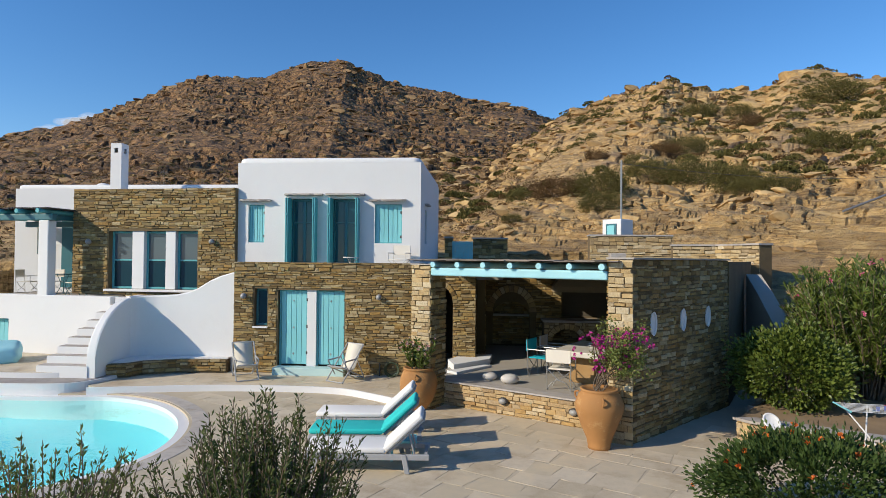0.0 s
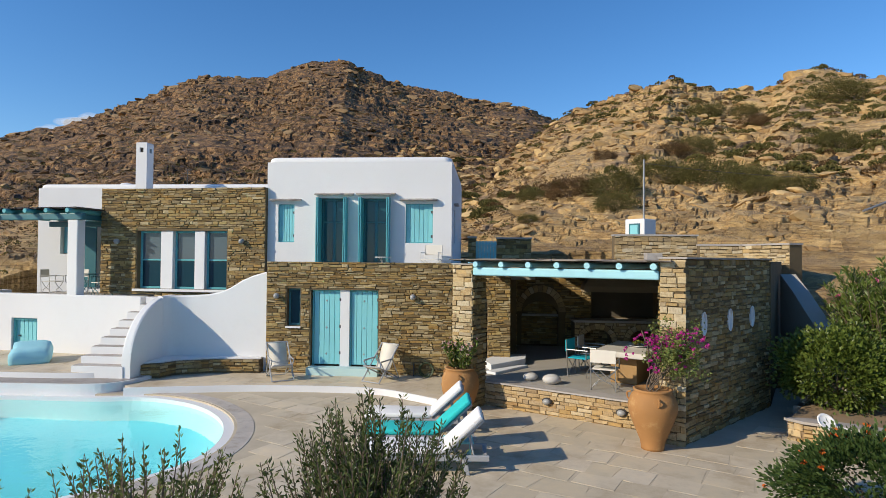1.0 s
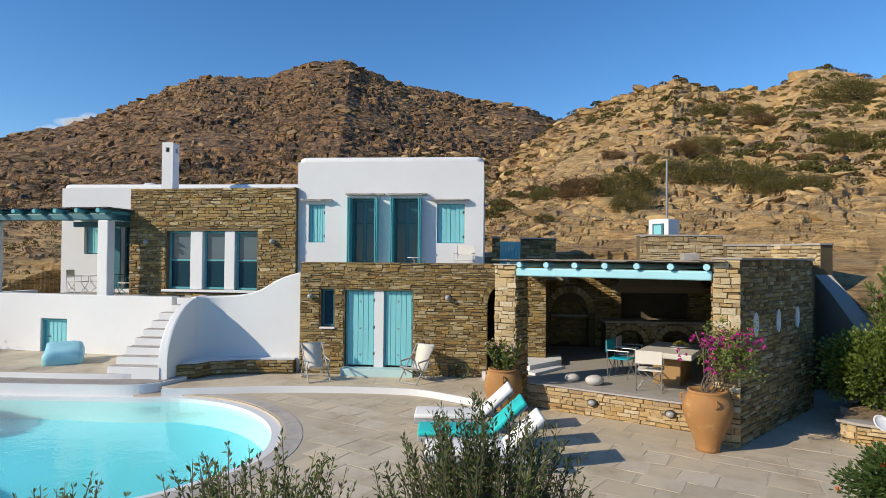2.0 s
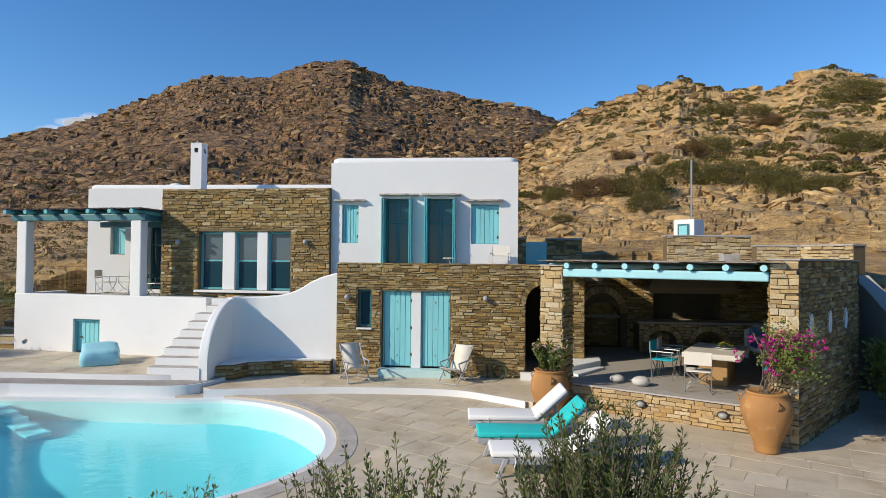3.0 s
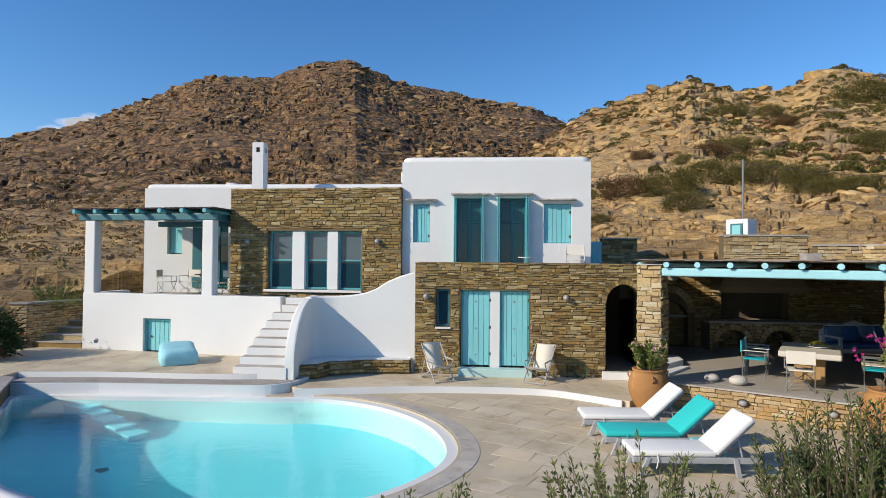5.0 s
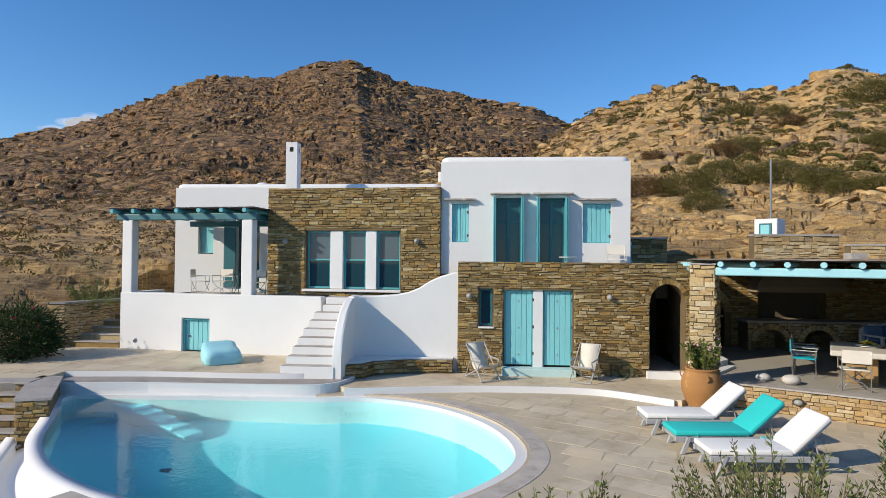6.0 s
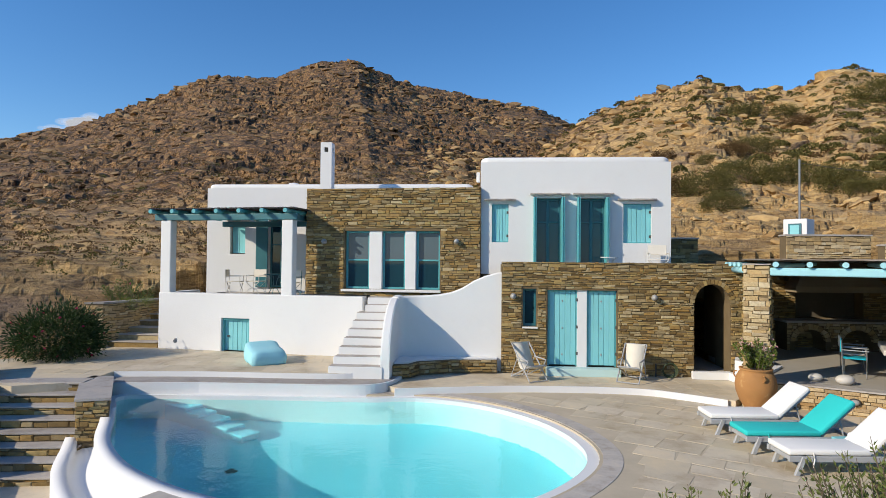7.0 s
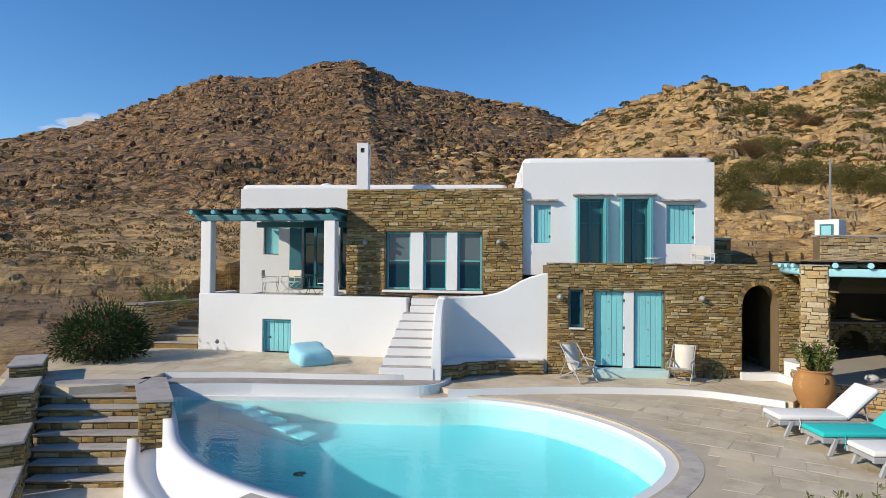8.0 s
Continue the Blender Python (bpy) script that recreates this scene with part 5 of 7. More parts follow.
# side stairs up beside the terrace
mark = built()
side_st = thing("side_stairs", "slate side stairs climbing past the white wall", "stairs")
for i in range(8):
    z1, y0 = TERR + 0.19 * (i + 1), 16.6 + 0.36 * i
    x0 = -19.35 + 0.13 * i
    part("riser", box(x0, -17.66, y0 + 0.03, y0 + 0.6, -0.1, z1 - 0.04), M_STONE, side_st)
    part("tread", box(x0, -17.66, y0, y0 + 0.42, z1 - 0.038, z1, None, 0.008), M_SLAB, side_st)
w = part("planter_wall", prism([(-19.9, 16.4), (-19.4, 16.5), (-18.2, 19.6), (-17.9, 23), (-18.6, 23), (-19.0, 19.8)], -0.2, 1.5), M_MORTAR)
tagged(w, "stone planter wall beside the side stairs", "wall", kind="structure")
masonry(w, frame_at(-19.9, 16.38, 0.0, 11), 0.52, 1.48, M_STONE_WARM, None, 101)
masonry(w, frame_at(-19.4, 16.5, 0.0, 69), 3.3, 1.5, M_STONE_WARM, None, 102)
part("cap_slab", prism([(-19.95, 16.35), (-19.36, 16.46), (-18.16, 19.6), (-17.86, 23), (-18.3, 23), (-18.6, 19.7), (-19.6, 16.9)], 1.502, 1.56), M_SLAB, w)
settle(mark, Matrix.Translation((-0.4, 0.55, 0.0)))
w = part("rear_wall", box(-20.5, -13.5, 25.6, 26.0, 1.0, 2.05), M_MORTAR)
tagged(w, "stone boundary wall behind the villa", "wall", kind="structure")
masonry(w, frame_at(-20.5, 25.6, 1.2), 7.0, 0.84, M_STONE_WARM, None, 103)
part("cap_slab", box(-20.5, -13.5, 25.55, 26.05, 2.05, 2.12), M_SLAB, w)

# ---------------------------------------------------------------- furniture
M_GREYWOOD = painted("grey_painted_wood", (0.36, 0.37, 0.38), 0.15, 0.55, 12, 0.2)
M_CANVAS = painted("cream_canvas", (0.66, 0.62, 0.53), 0.1, 0.9, 8, 0.3)
M_CUSHION = painted("white_cushion", (0.78, 0.77, 0.74), 0.06, 0.9, 4, 0.3, (0.55, 0.52, 0.48), 0.15, 0.01)
M_AQUA = painted("turquoise_cushion", (0.02, 0.52, 0.50), 0.08, 0.85, 4, 0.3, (0.02, 0.35, 0.35), 0.15, 0.01)
M_AQUACLOTH = painted("teal_cloth", (0.01, 0.27, 0.36), 0.1, 0.85, 6, 0.2)
M_METAL, _, mb_ = material("grey_metal", 0.4, 0.6)
mb_.inputs["Base Color"].default_value = (0.30, 0.30, 0.29, 1)
M_TERRA = painted("terracotta", (0.43, 0.21, 0.068), 0.30, 0.85, 3.5, 0.3, (0.56, 0.37, 0.16), 0.8, 0.01)


def cushion(x0, x1, y0, y1, z0, z1, m=None, seg=3):
    return box(x0, x1, y0, y1, z0, z1, m, min(z1 - z0, 0.08) * 0.42, seg)


def sun_lounger(m, mat, label):
    """Length along x, head at +x; the back is raised."""
    th = thing("sun_lounger", label, "lounger", m, "sun loungers by the pool")
    L, W, H = 1.95, 0.64, 0.30
    for y in (-W / 2, W / 2 - 0.05):
        part("rail", box(-0.02, L, y, y + 0.05, H - 0.09, H, None, 0.008, 1), M_GREYWOOD, th)
    for x in (0.02, L - 0.08):
        part("cross_rail", box(x, x + 0.05, -W / 2 + 0.05, W / 2 - 0.05, H - 0.08, H - 0.02), M_GREYWOOD, th)
    for x, lean in ((0.22, 0.12), (1.55, -0.06)):
        for y in (-W / 2 - 0.015, W / 2 - 0.035):
            bm = box(-0.04, 0.04, 0, 0.05, 0, H, None, 0.008, 1)
            for v in bm.verts:
                v.co.x += lean * (1 - v.co.z / H) * -1
            bm.transform(Matrix.Translation((x, y, 0)))
            part("leg", bm, M_GREYWOOD, th)
    for i in range(9):
        part("slat", box(0.03 + i * 0.135, 0.13 + i * 0.135, -W / 2 + 0.05, W / 2 - 0.05, H - 0.02, H), M_GREYWOOD, th)
    part("mattress", cushion(-0.02, 1.27, -W / 2 + 0.01, W / 2 - 0.01, H + 0.004, H + 0.10), mat, th, "", True)
    back = pose(1.27, 0, H + 0.0, 0, -43, 0)
    part("back_frame", box(0, 0.80, -W / 2 + 0.06, W / 2 - 0.06, -0.04, 0.0, back, 0.006, 1), M_GREYWOOD, th)
    part("back_mattress", cushion(0.02, 0.82, -W / 2 + 0.01, W / 2 - 0.01, 0.004, 0.10, back), mat, th, "", True)
    part("prop", tube((1.72, -0.2, H - 0.05), (1.62, -0.2, H + 0.33), 0.015), M_GREYWOOD, th)
    part("prop", tube((1.72, 0.2, H - 0.05), (1.62, 0.2, H + 0.33), 0.015), M_GREYWOOD, th)
    bm = bmesh.new()
    for s in (-1, 1):
        add_path(bm, [(0.35, s * (W / 2 + 0.004), H + 0.06), (0.36, s * (W / 2 + 0.02), H - 0.04), (0.33, s * (W / 2 + 0.03), H - 0.16)], 0.008, 5)
    part("tie", bm, mat, th)
    return th


sun_lounger(pose(-3.28, 11.0, LOW, 0, 0, 3), M_CUSHION, "grey wooden sun lounger with white cushion, back raised")
sun_lounger(pose(-3.09, 9.92, LOW, 0, 0, 4), M_AQUA, "grey wooden sun lounger with turquoise cushion, back raised")
sun_lounger(pose(-2.87, 8.95, LOW, 0, 0, 4), M_CUSHION, "grey wooden sun lounger with white cushion, back raised")
tb = thing("side_table", "small teal wooden side table between loungers", "table", pose(-1.42, 9.48, LOW, 0, 0, 8))
part("tabletop", box(-0.24, 0.24, -0.2, 0.2, 0.30, 0.34, None, 0.008), M_TEAL_LIGHT, tb)
for x in (-0.2, 0.16):
    for y in (-0.17, 0.13):
        part("leg", box(x, x + 0.04, y, y + 0.04, 0, 0.30), M_TEAL_LIGHT, tb)
bowl = thing("candle_bowl", "round white lidded bowl on the side table", "bowl", pose(-1.42, 9.50, LOW + 0.34))
part("bowl", lathe([(0.04, 0), (0.075, 0.03), (0.08, 0.07), (0.06, 0.1), (0.02, 0.115), (0.018, 0.13)], 20), M_CUSHION, bowl, smooth=True)


def deck_chair(m, label):
    """Folding chair with a canvas sling; it faces -y."""
    th = thing("deck_chair", label, "chair", m, "folding deck chairs")
    for x in (-0.28, 0.28):
        part("back_rail", tube((x, -0.42, 0.03), (x, 0.40, 0.92), 0.018, 0.018, 6), M_GREYWOOD, th)
        part("seat_rail", tube((x * 0.9, 0.45, 0.03), (x * 0.9, -0.40, 0.42), 0.018, 0.018, 6), M_GREYWOOD, th)
        part("arm", tube((x, -0.36, 0.55), (x, 0.14, 0.58), 0.02, 0.02, 6), M_GREYWOOD, th)
        part("arm_post", tube((x, -0.36, 0.55), (x, -0.10, 0.15), 0.015, 0.015, 6), M_GREYWOOD, th)
        part("prop", tube((x, 0.12, 0.58), (x * 0.9, 0.46, 0.03), 0.014, 0.014, 6), M_GREYWOOD, th)
    for p, q in (((-0.28, -0.42, 0.03), (0.28, -0.42, 0.03)), ((-0.26, 0.45, 0.03), (0.26, 0.45, 0.03)), ((-0.28, 0.40, 0.92), (0.28, 0.40, 0.92)), ((-0.25, -0.40, 0.42), (0.25, -0.40, 0.42))):
        part("cross_bar", tube(p, q, 0.017, 0.017, 6), M_GREYWOOD, th)
    bm = bmesh.new()
    line = smooth_line([(0, -0.40, 0.43), (0, -0.22, 0.33), (0, 0.05, 0.30), (0, 0.20, 0.52), (0, 0.39, 0.92)], 6)
    rows = [[bm.verts.new((x, p.y, p.z + o)) for x, o in ((-0.24, 0), (0.24, 0), (0.24, 0.012), (-0.24, 0.012))] for p in line]
    for a, b in zip(rows, rows[1:]):
        for i in range(4):
            bm.faces.new((a[i], b[i], b[(i + 1) % 4], a[(i + 1) % 4]))
    bmesh.ops.recalc_face_normals(bm, faces=bm.faces)
    part("sling", bm, M_CANVAS, th, "cream canvas sling", True)
    return th


deck_chair(pose(-6.42, 14.75, DECK, 0, 0, 32), "grey folding deck chair with cream canvas sling")
deck_chair(pose(-3.74, 14.86, DECK, 0, 0, -28), "grey folding deck chair with cream canvas sling")


def director_chair(m, cloth, label, metal):
    """Metal chair with crossed curved legs, cloth seat and back; it faces +y."""
    th = thing("director_chair", label, "chair", m, "metal dining chairs")
    for s in (-0.26, 0.26):
        part("back_post", tube((s, -0.24, 0.0), (s, -0.28, 0.88), 0.012, 0.012, 6), metal, th)
        part("front_post", tube((s, 0.22, 0.42), (s, 0.22, 0.64), 0.012, 0.012, 6), metal, th)
        part("arm", tube((s, -0.26, 0.65), (s, 0.26, 0.65), 0.014, 0.014, 6), metal, th)
    for y in (-0.22, 0.22):
        bm = bmesh.new()
        for s in (-1, 1):
            add_path(bm, smooth_line([(s * 0.26, y, 0.44), (s * 0.1, y, 0.30), (0, y, 0.22), (-s * 0.16, y, 0.16), (-s * 0.26, y, 0.0)], 4), 0.011, 5)
        part("leg", bm, metal, th)
    part("seat", box(-0.25, 0.25, -0.24, 0.24, 0.44, 0.465, None, 0.01), cloth, th, "", True)
    part("backrest", box(-0.27, 0.27, -0.30, -0.275, 0.60, 0.88, None, 0.008), cloth, th)
    return th


M_SKY = painted("turquoise_cloth", (0.0, 0.40, 0.52), 0.1, 0.85, 6, 0.2)
M_BONE = painted("offwhite_cloth", (0.72, 0.68, 0.60), 0.08, 0.9, 6, 0.2)
for u, v, turn, cloth, lab in ((2.55, 1.38, 8, M_BONE, "metal director chair with off-white cloth"), (1.62, 2.45, -92, M_SKY, "metal director chair with turquoise cloth"), (1.60, 3.25, -86, M_BONE, "metal director chair with off-white cloth"), (3.95, 2.35, 88, M_SKY, "metal director chair with turquoise cloth"), (3.95, 3.1, 92, M_BONE, "metal director chair with off-white cloth")):
    director_chair(at_pav(u, v, FLOOR, turn), cloth, lab, M_METAL)
tbl = thing("stone_table", "thick white stone dining table on a masonry base", "table", at_pav(2.72, 2.75, FLOOR))
part("tabletop", box(-0.60, 0.60, -0.95, 0.95, 0.63, 0.76, None, 0.03, 3), painted("worn_white_marble", (0.62, 0.59, 0.53), 0.15, 0.6, 3, 0.3), tbl)
part("base", box(-0.30, 0.30, -0.60, 0.60, 0.0, 0.63, None, 0.02), painted("ochre_plinth", (0.36, 0.22, 0.09), 0.3, 0.85, 4, 0.5), tbl)
M_FRUIT = stony("fruit", [(0.55, 0.25, 0.02), (0.50, 0.36, 0.03), (0.30, 0.34, 0.04), (0.6, 0.42, 0.05)], 0.5, 12, 0.1)
pl = thing("fruit_plate", "wide plate heaped with oranges and lemons", "fruit", at_pav(2.85, 2.95, FLOOR + 0.76))
part("plate", lathe([(0.1, 0), (0.24, 0.02), (0.30, 0.045), (0.24, 0.03), (0.05, 0.015)], 24), M_CUSHION, pl, smooth=True)
rr = random.Random(12)
for i in range(18):
    a, r = rr.uniform(0, 6.28), rr.uniform(0, 0.19)
    bm = bmesh.new()
    bmesh.ops.create_icosphere(bm, subdivisions=2, radius=rr.uniform(0.032, 0.045), matrix=pose(r * math.cos(a), r * math.sin(a), 0.06 + 0.06 * (0.2 - r) / 0.2 + rr.uniform(0, 0.01)) @ Matrix.Diagonal((1, 1, 0.9, 1)))
    part("fruit", bm, M_FRUIT, pl, "", True)
for x, y, r in ((0.05, 13.38, 0.14), (0.50, 13.02, 0.175)):
    st = bmesh.new()
    bmesh.ops.create_icosphere(st, subdivisions=3, radius=r)
    for v in st.verts:
        v.co *= 1 + 0.05 * noise.noise(v.co * 6 + Vector((x, y, 0)))
        v.co = Vector((v.co.x * 1.25, v.co.y * 0.95, v.co.z * 0.66))
    ob = part("boulder", st, painted("pale_beach_stone", (0.60, 0.57, 0.52), 0.15, 0.8, 6), None, "", True)
    ob.matrix_basis = pose(x, y, FLOOR + r * 0.60, 0, 0, 20)
    tagged(ob, "smooth white beach boulder on the floor edge", "stone", "beach boulders")

sofa = thing("sofa", "white wooden garden sofa with blue cushions", "sofa", pose(5.75, 17.2, FLOOR, 0, 0, 10))
M_BLUE, M_BLUE2 = painted("blue_cushion", (0.05, 0.15, 0.38), 0.15, 0.9, 5), painted("striped_blue_cushion", (0.16, 0.27, 0.45), 0.2, 0.9, 30)
part("seat_frame", box(-1.1, 1.1, -0.4, 0.4, 0.22, 0.34, None, 0.02), M_WHITE, sofa)
for x in (-1.1, 1.02):
    for y in (-0.4, 0.32):
        part("leg", box(x, x + 0.08, y, y + 0.08, 0, 0.62, None, 0.01), M_WHITE, sofa)
    part("arm", box(x - 0.02, x + 0.10, -0.42, 0.42, 0.62, 0.67, None, 0.015), M_WHITE, sofa)
bm = bmesh.new()
prof = [(-1.1, 0.8), (-0.8, 0.95), (-0.45, 0.92), (0, 1.06), (0.45, 0.92), (0.8, 0.95), (1.1, 0.8)]
add_prism(bm, [(x, z) for x, z in prof] + [(1.1, 0.3), (-1.1, 0.3)], -0.03, 0.03)
bm.transform(pose(0, 0.40, 0, 90))
part("backrest", bm, M_WHITE, sofa, "carved white back panel")
part("seat_cushion", cushion(-1.0, 1.0, -0.36, 0.34, 0.345, 0.46), M_BLUE, sofa, "", True)
for i, x in enumerate((-0.75, -0.25, 0.3, 0.75)):
    part("pillow", cushion(-0.24, 0.24, -0.07, 0.07, 0, 0.44, pose(x, 0.24, 0.47, -16, 0, 4 * i - 6), 4), (M_BLUE2, M_BLUE)[i % 2], sofa, "", True)

# bean bag
bag = bmesh.new()
add_box(bag, -0.52, 0.52, -0.42, 0.42, 0, 0.46)
bmesh.ops.subdivide_edges(bag, edges=bag.edges[:], cuts=7, use_grid_fill=True)
for v in bag.verts:
    a, b, c = v.co.x / 0.52, v.co.y / 0.42, v.co.z / 0.46
    v.co.x *= 0.93 + 0.07 * (1 - (2 * c - 0.8) ** 2) - 0.04 * abs(b) ** 4
    v.co.y *= 0.93 + 0.07 * (1 - (2 * c - 0.8) ** 2) - 0.04 * abs(a) ** 4
    v.co.z *= 0.95 - 0.10 * (a ** 4 + b ** 4) * c + 0.30 * c * min(1.0, max(0.0, -0.2 - a) / 0.5)
    v.co += v.co.normalized() * 0.025 * noise.noise(v.co * 5)
M_BAG = painted("aqua_bean_bag", (0.30, 0.62, 0.70), 0.08, 0.75, 4, 0.3, (0.3, 0.55, 0.62), 0.2, 0.02)
bb = part("bean_bag", bag, M_BAG, None, "", True)
bb.matrix_basis = pose(-13.72, 15.15, TERR, 0, 0, -56) @ Matrix.Diagonal((1.2, 1.15, 0.95, 1))
tagged(bb, "pale aqua fabric bean bag on the terrace", "bean bag")
for x, z in ((-17.1, 0.48), (-11.9, 0.42)):
    sp = thing("spotlight", "small bronze spotlight on the white wall", "lamp", pose(x, 16.55, z), "wall spotlights")
    part("body", tube((0, 0, 0), (0.06, -0.13, -0.02), 0.05, 0.06, 12), M_LAMP, sp)
    part("bracket", box(-0.03, 0.03, -0.02, 0.0, -0.05, 0.05), M_IRON, sp)
# chairs and table on the upper terrace and the balcony
M_WHITEMETAL = painted("white_metal", (0.62, 0.61, 0.58), 0.1, 0.5, 12)
director_chair(pose(-16.55, 19.5, 1.72, 0, 0, -80), M_BONE, "pale metal director chair with off-white cloth", M_WHITEMETAL)
director_chair(pose(-15.95, 19.9, 1.72, 0, 0, 170), M_BONE, "pale metal director chair with off-white cloth", M_WHITEMETAL)
director_chair(pose(-14.35, 19.0, 1.72, 0, 0, 150), M_BONE, "teal metal director chair with off-white cloth", M_TEAL_DARK)


def bistro(m, label, metal, r=0.35, h=0.72):
    th = thing("bistro_table", label, "table", m, "small metal tables")
    part("tabletop", lathe([(r, 0), (r, 0.02), (r * 0.97, 0.025)], 28, pose(0, 0, h)), metal, th)
    for k in range(3):
        a = 2.1 * k
        bm = bmesh.new()
        add_path(bm, smooth_line([(0.25 * math.cos(a), 0.25 * math.sin(a), 0), (0.08 * math.cos(a), 0.08 * math.sin(a), 0.35), (0.2 * math.cos(a), 0.2 * math.sin(a), h)], 5), 0.012, 5)
        part("leg", bm, metal, th)


bistro(pose(-15.05, 19.3, 1.72), "round teal metal table on the terrace", M_TEAL_DARK)
bistro(pose(-4.0, 16.5, 2.62), "small round metal table on the balcony", M_WHITEMETAL, 0.25, 0.5)
director_chair(pose(-2.6, 16.55, 2.62, 0, 0, 172), M_BONE, "white balcony chair with cloth back", M_WHITEMETAL)


def big_jar(m, prof, label, handles):
    th = thing("clay_jar", label, "jar", m, "large clay jars")
    part("body", lathe(prof, 48, None, 0.008), M_TERRA, th, "", True)
    part("soil", lathe([(prof[-1][0] * 0.9, prof[-2][1] - 0.06), (prof[-1][0] * 0.8, prof[-2][1] - 0.05)], 24), M_MORTAR, th)
    zr, rr_ = handles
    for k in range(3):
        a = 2.09 * k + 0.5
        bm = bmesh.new()
        c, s = math.cos(a), math.sin(a)
        add_path(bm, smooth_line([(c * rr_, s * rr_, zr + 0.06), (c * (rr_ + 0.07), s * (rr_ + 0.07), zr + 0.04), (c * (rr_ + 0.06), s * (rr_ + 0.06), zr - 0.05), (c * (rr_ + 0.01), s * (rr_ + 0.01), zr - 0.09)], 4), 0.016, 6)
        part("handle", bm, M_TERRA, th)
    return th


big_jar(pose(-1.55, 12.75, LOW), [(0.20, 0), (0.23, 0.04), (0.33, 0.20), (0.405, 0.40), (0.425, 0.55), (0.40, 0.72), (0.345, 0.83), (0.31, 0.87), (0.335, 0.89), (0.345, 0.92), (0.31, 0.93), (0.28, 0.89)], "round-bellied terracotta jar planted with a pale shrub", (0.76, 0.375))
big_jar(pose(2.0, 10.38, LOW), [(0.20, 0), (0.20, 0.05), (0.22, 0.16), (0.33, 0.42), (0.415, 0.66), (0.425, 0.80), (0.37, 0.95), (0.32, 1.00), (0.33, 1.03), (0.345, 1.06), (0.30, 1.07), (0.28, 1.03)], "tall terracotta storage jar with flowering bougainvillea", (0.90, 0.39))

# laundry rack, net, gear on the planter to the east
rack = thing("laundry_rack", "white folding laundry rack with coloured pegs", "rack", pose(5.6, 9.05, 0.16, 0, 0, -8))
for x in (0, 1.2):
    part("leg", tube((x, -0.25, 0), (x + 0.25, 0.25, 0.72), 0.012), M_WHITEMETAL, rack)
    part("leg", tube((x + 0.35, -0.25, 0), (x - 0.1, 0.25, 0.72), 0.012), M_WHITEMETAL, rack)
for k in range(8):
    y = -0.28 + 0.08 * k
    part("wire", tube((-0.2, y, 0.74), (1.6, y, 0.74), 0.006, 0.006, 5), M_WHITEMETAL, rack)
for x in (-0.2, 1.6):
    part("end_bar", tube((x, -0.3, 0.74), (x, 0.3, 0.74), 0.014), M_TEAL_LIGHT, rack)
M_PEG = stony("coloured_pegs", [(0.5, 0.03, 0.03), (0.03, 0.08, 0.4), (0.6, 0.6, 0.6), (0.4, 0.02, 0.05)], 0.5, 10, 0.0)
for k in range(9):
    part("peg", box(-0.02, 0.02, -0.012, 0.012, -0.03, 0.05, pose(0.1 + 0.1 * k + 0.03 * (k % 3), -0.2 + 0.07 * (k % 5), 0.75)), M_PEG, rack)
net = thing("pool_net", "white pool net with a long pole", "net", pose(5.05, 10.55, 0.12, 0, 0, -25))
bm = lathe([(0.15, 0), (0.165, 0.012), (0.15, 0.022), (0.13, 0.015), (0.10, -0.02), (0.01, -0.035)], 24, pose(0, 0, 0.14, 50, 0, 35))
part("hoop", bm, M_CUSHION, net, "", True)
part("pole", tube((0.15, 0, 0.08), (1.4, -0.1, -0.02), 0.014), M_WHITEMETAL, net)
tap = thing("garden_tap", "garden tap with coiled hose by the wall", "tap", pose(-2.95, 15.42, DECK))
part("pipe", tube((0, 0.1, 0), (0, 0.1, 0.35), 0.02), M_IRON, tap)
bm = bmesh.new()
for k in range(3):
    add_path(bm, [(0.35 + (0.2 - 0.02 * k) * math.cos(a), -0.02 + 0.04 * k, 0.2 + (0.2 - 0.02 * k) * math.sin(a)) for a in [2 * math.pi * i / 20 for i in range(21)]], 0.016, 6)
part("hose", bm, painted("green_hose", (0.05, 0.07, 0.03), 0.2, 0.6, 10), tap)

# ---------------------------------------------------------------- behind the house
hut = thing("meter_hut", "small white utility hut with a teal hatch", "hut")
HUT = pose(5.38, 24.58, 0, 0, 0, -45)
part("body", box(-0.445, 0.445, -0.445, 0.445, 3.75, 4.82, HUT, 0.03), M_WHITE, hut)
part("hatch_frame", box(-0.24, 0.24, -0.49, -0.44, 4.03, 4.63, HUT), M_TEAL_DARK, hut)
part("hatch", box(-0.17, 0.17, -0.51, -0.488, 4.10, 4.56, HUT), M_TEAL_LIGHT, hut, "pale teal hatch door")
mast = thing("mast", "thin galvanised mast behind the hut", "mast")
part("pole", tube((5.62, 25.0, 3.8), (5.62, 25.0, 7.4), 0.045, 0.04, 10), M_METAL, mast)
wire = bmesh.new()
add_path(wire, [(5.62 + 26 * f, 25.0 + 10 * f, 7.25 + 1.9 * f - 3.6 * f * (1 - f)) for f in [k / 14 for k in range(15)]], 0.012, 4)
tagged(part("overhead_cable", wire, M_IRON), "thin dark cable hung from the mast", "cable")
strut = part("leaning_pole", tube((17.2, 29.5, 5.6), (21.5, 30.5, 7.2), 0.06, 0.06), M_METAL)
tagged(strut, "leaning grey metal pole on the hillside", "pole")


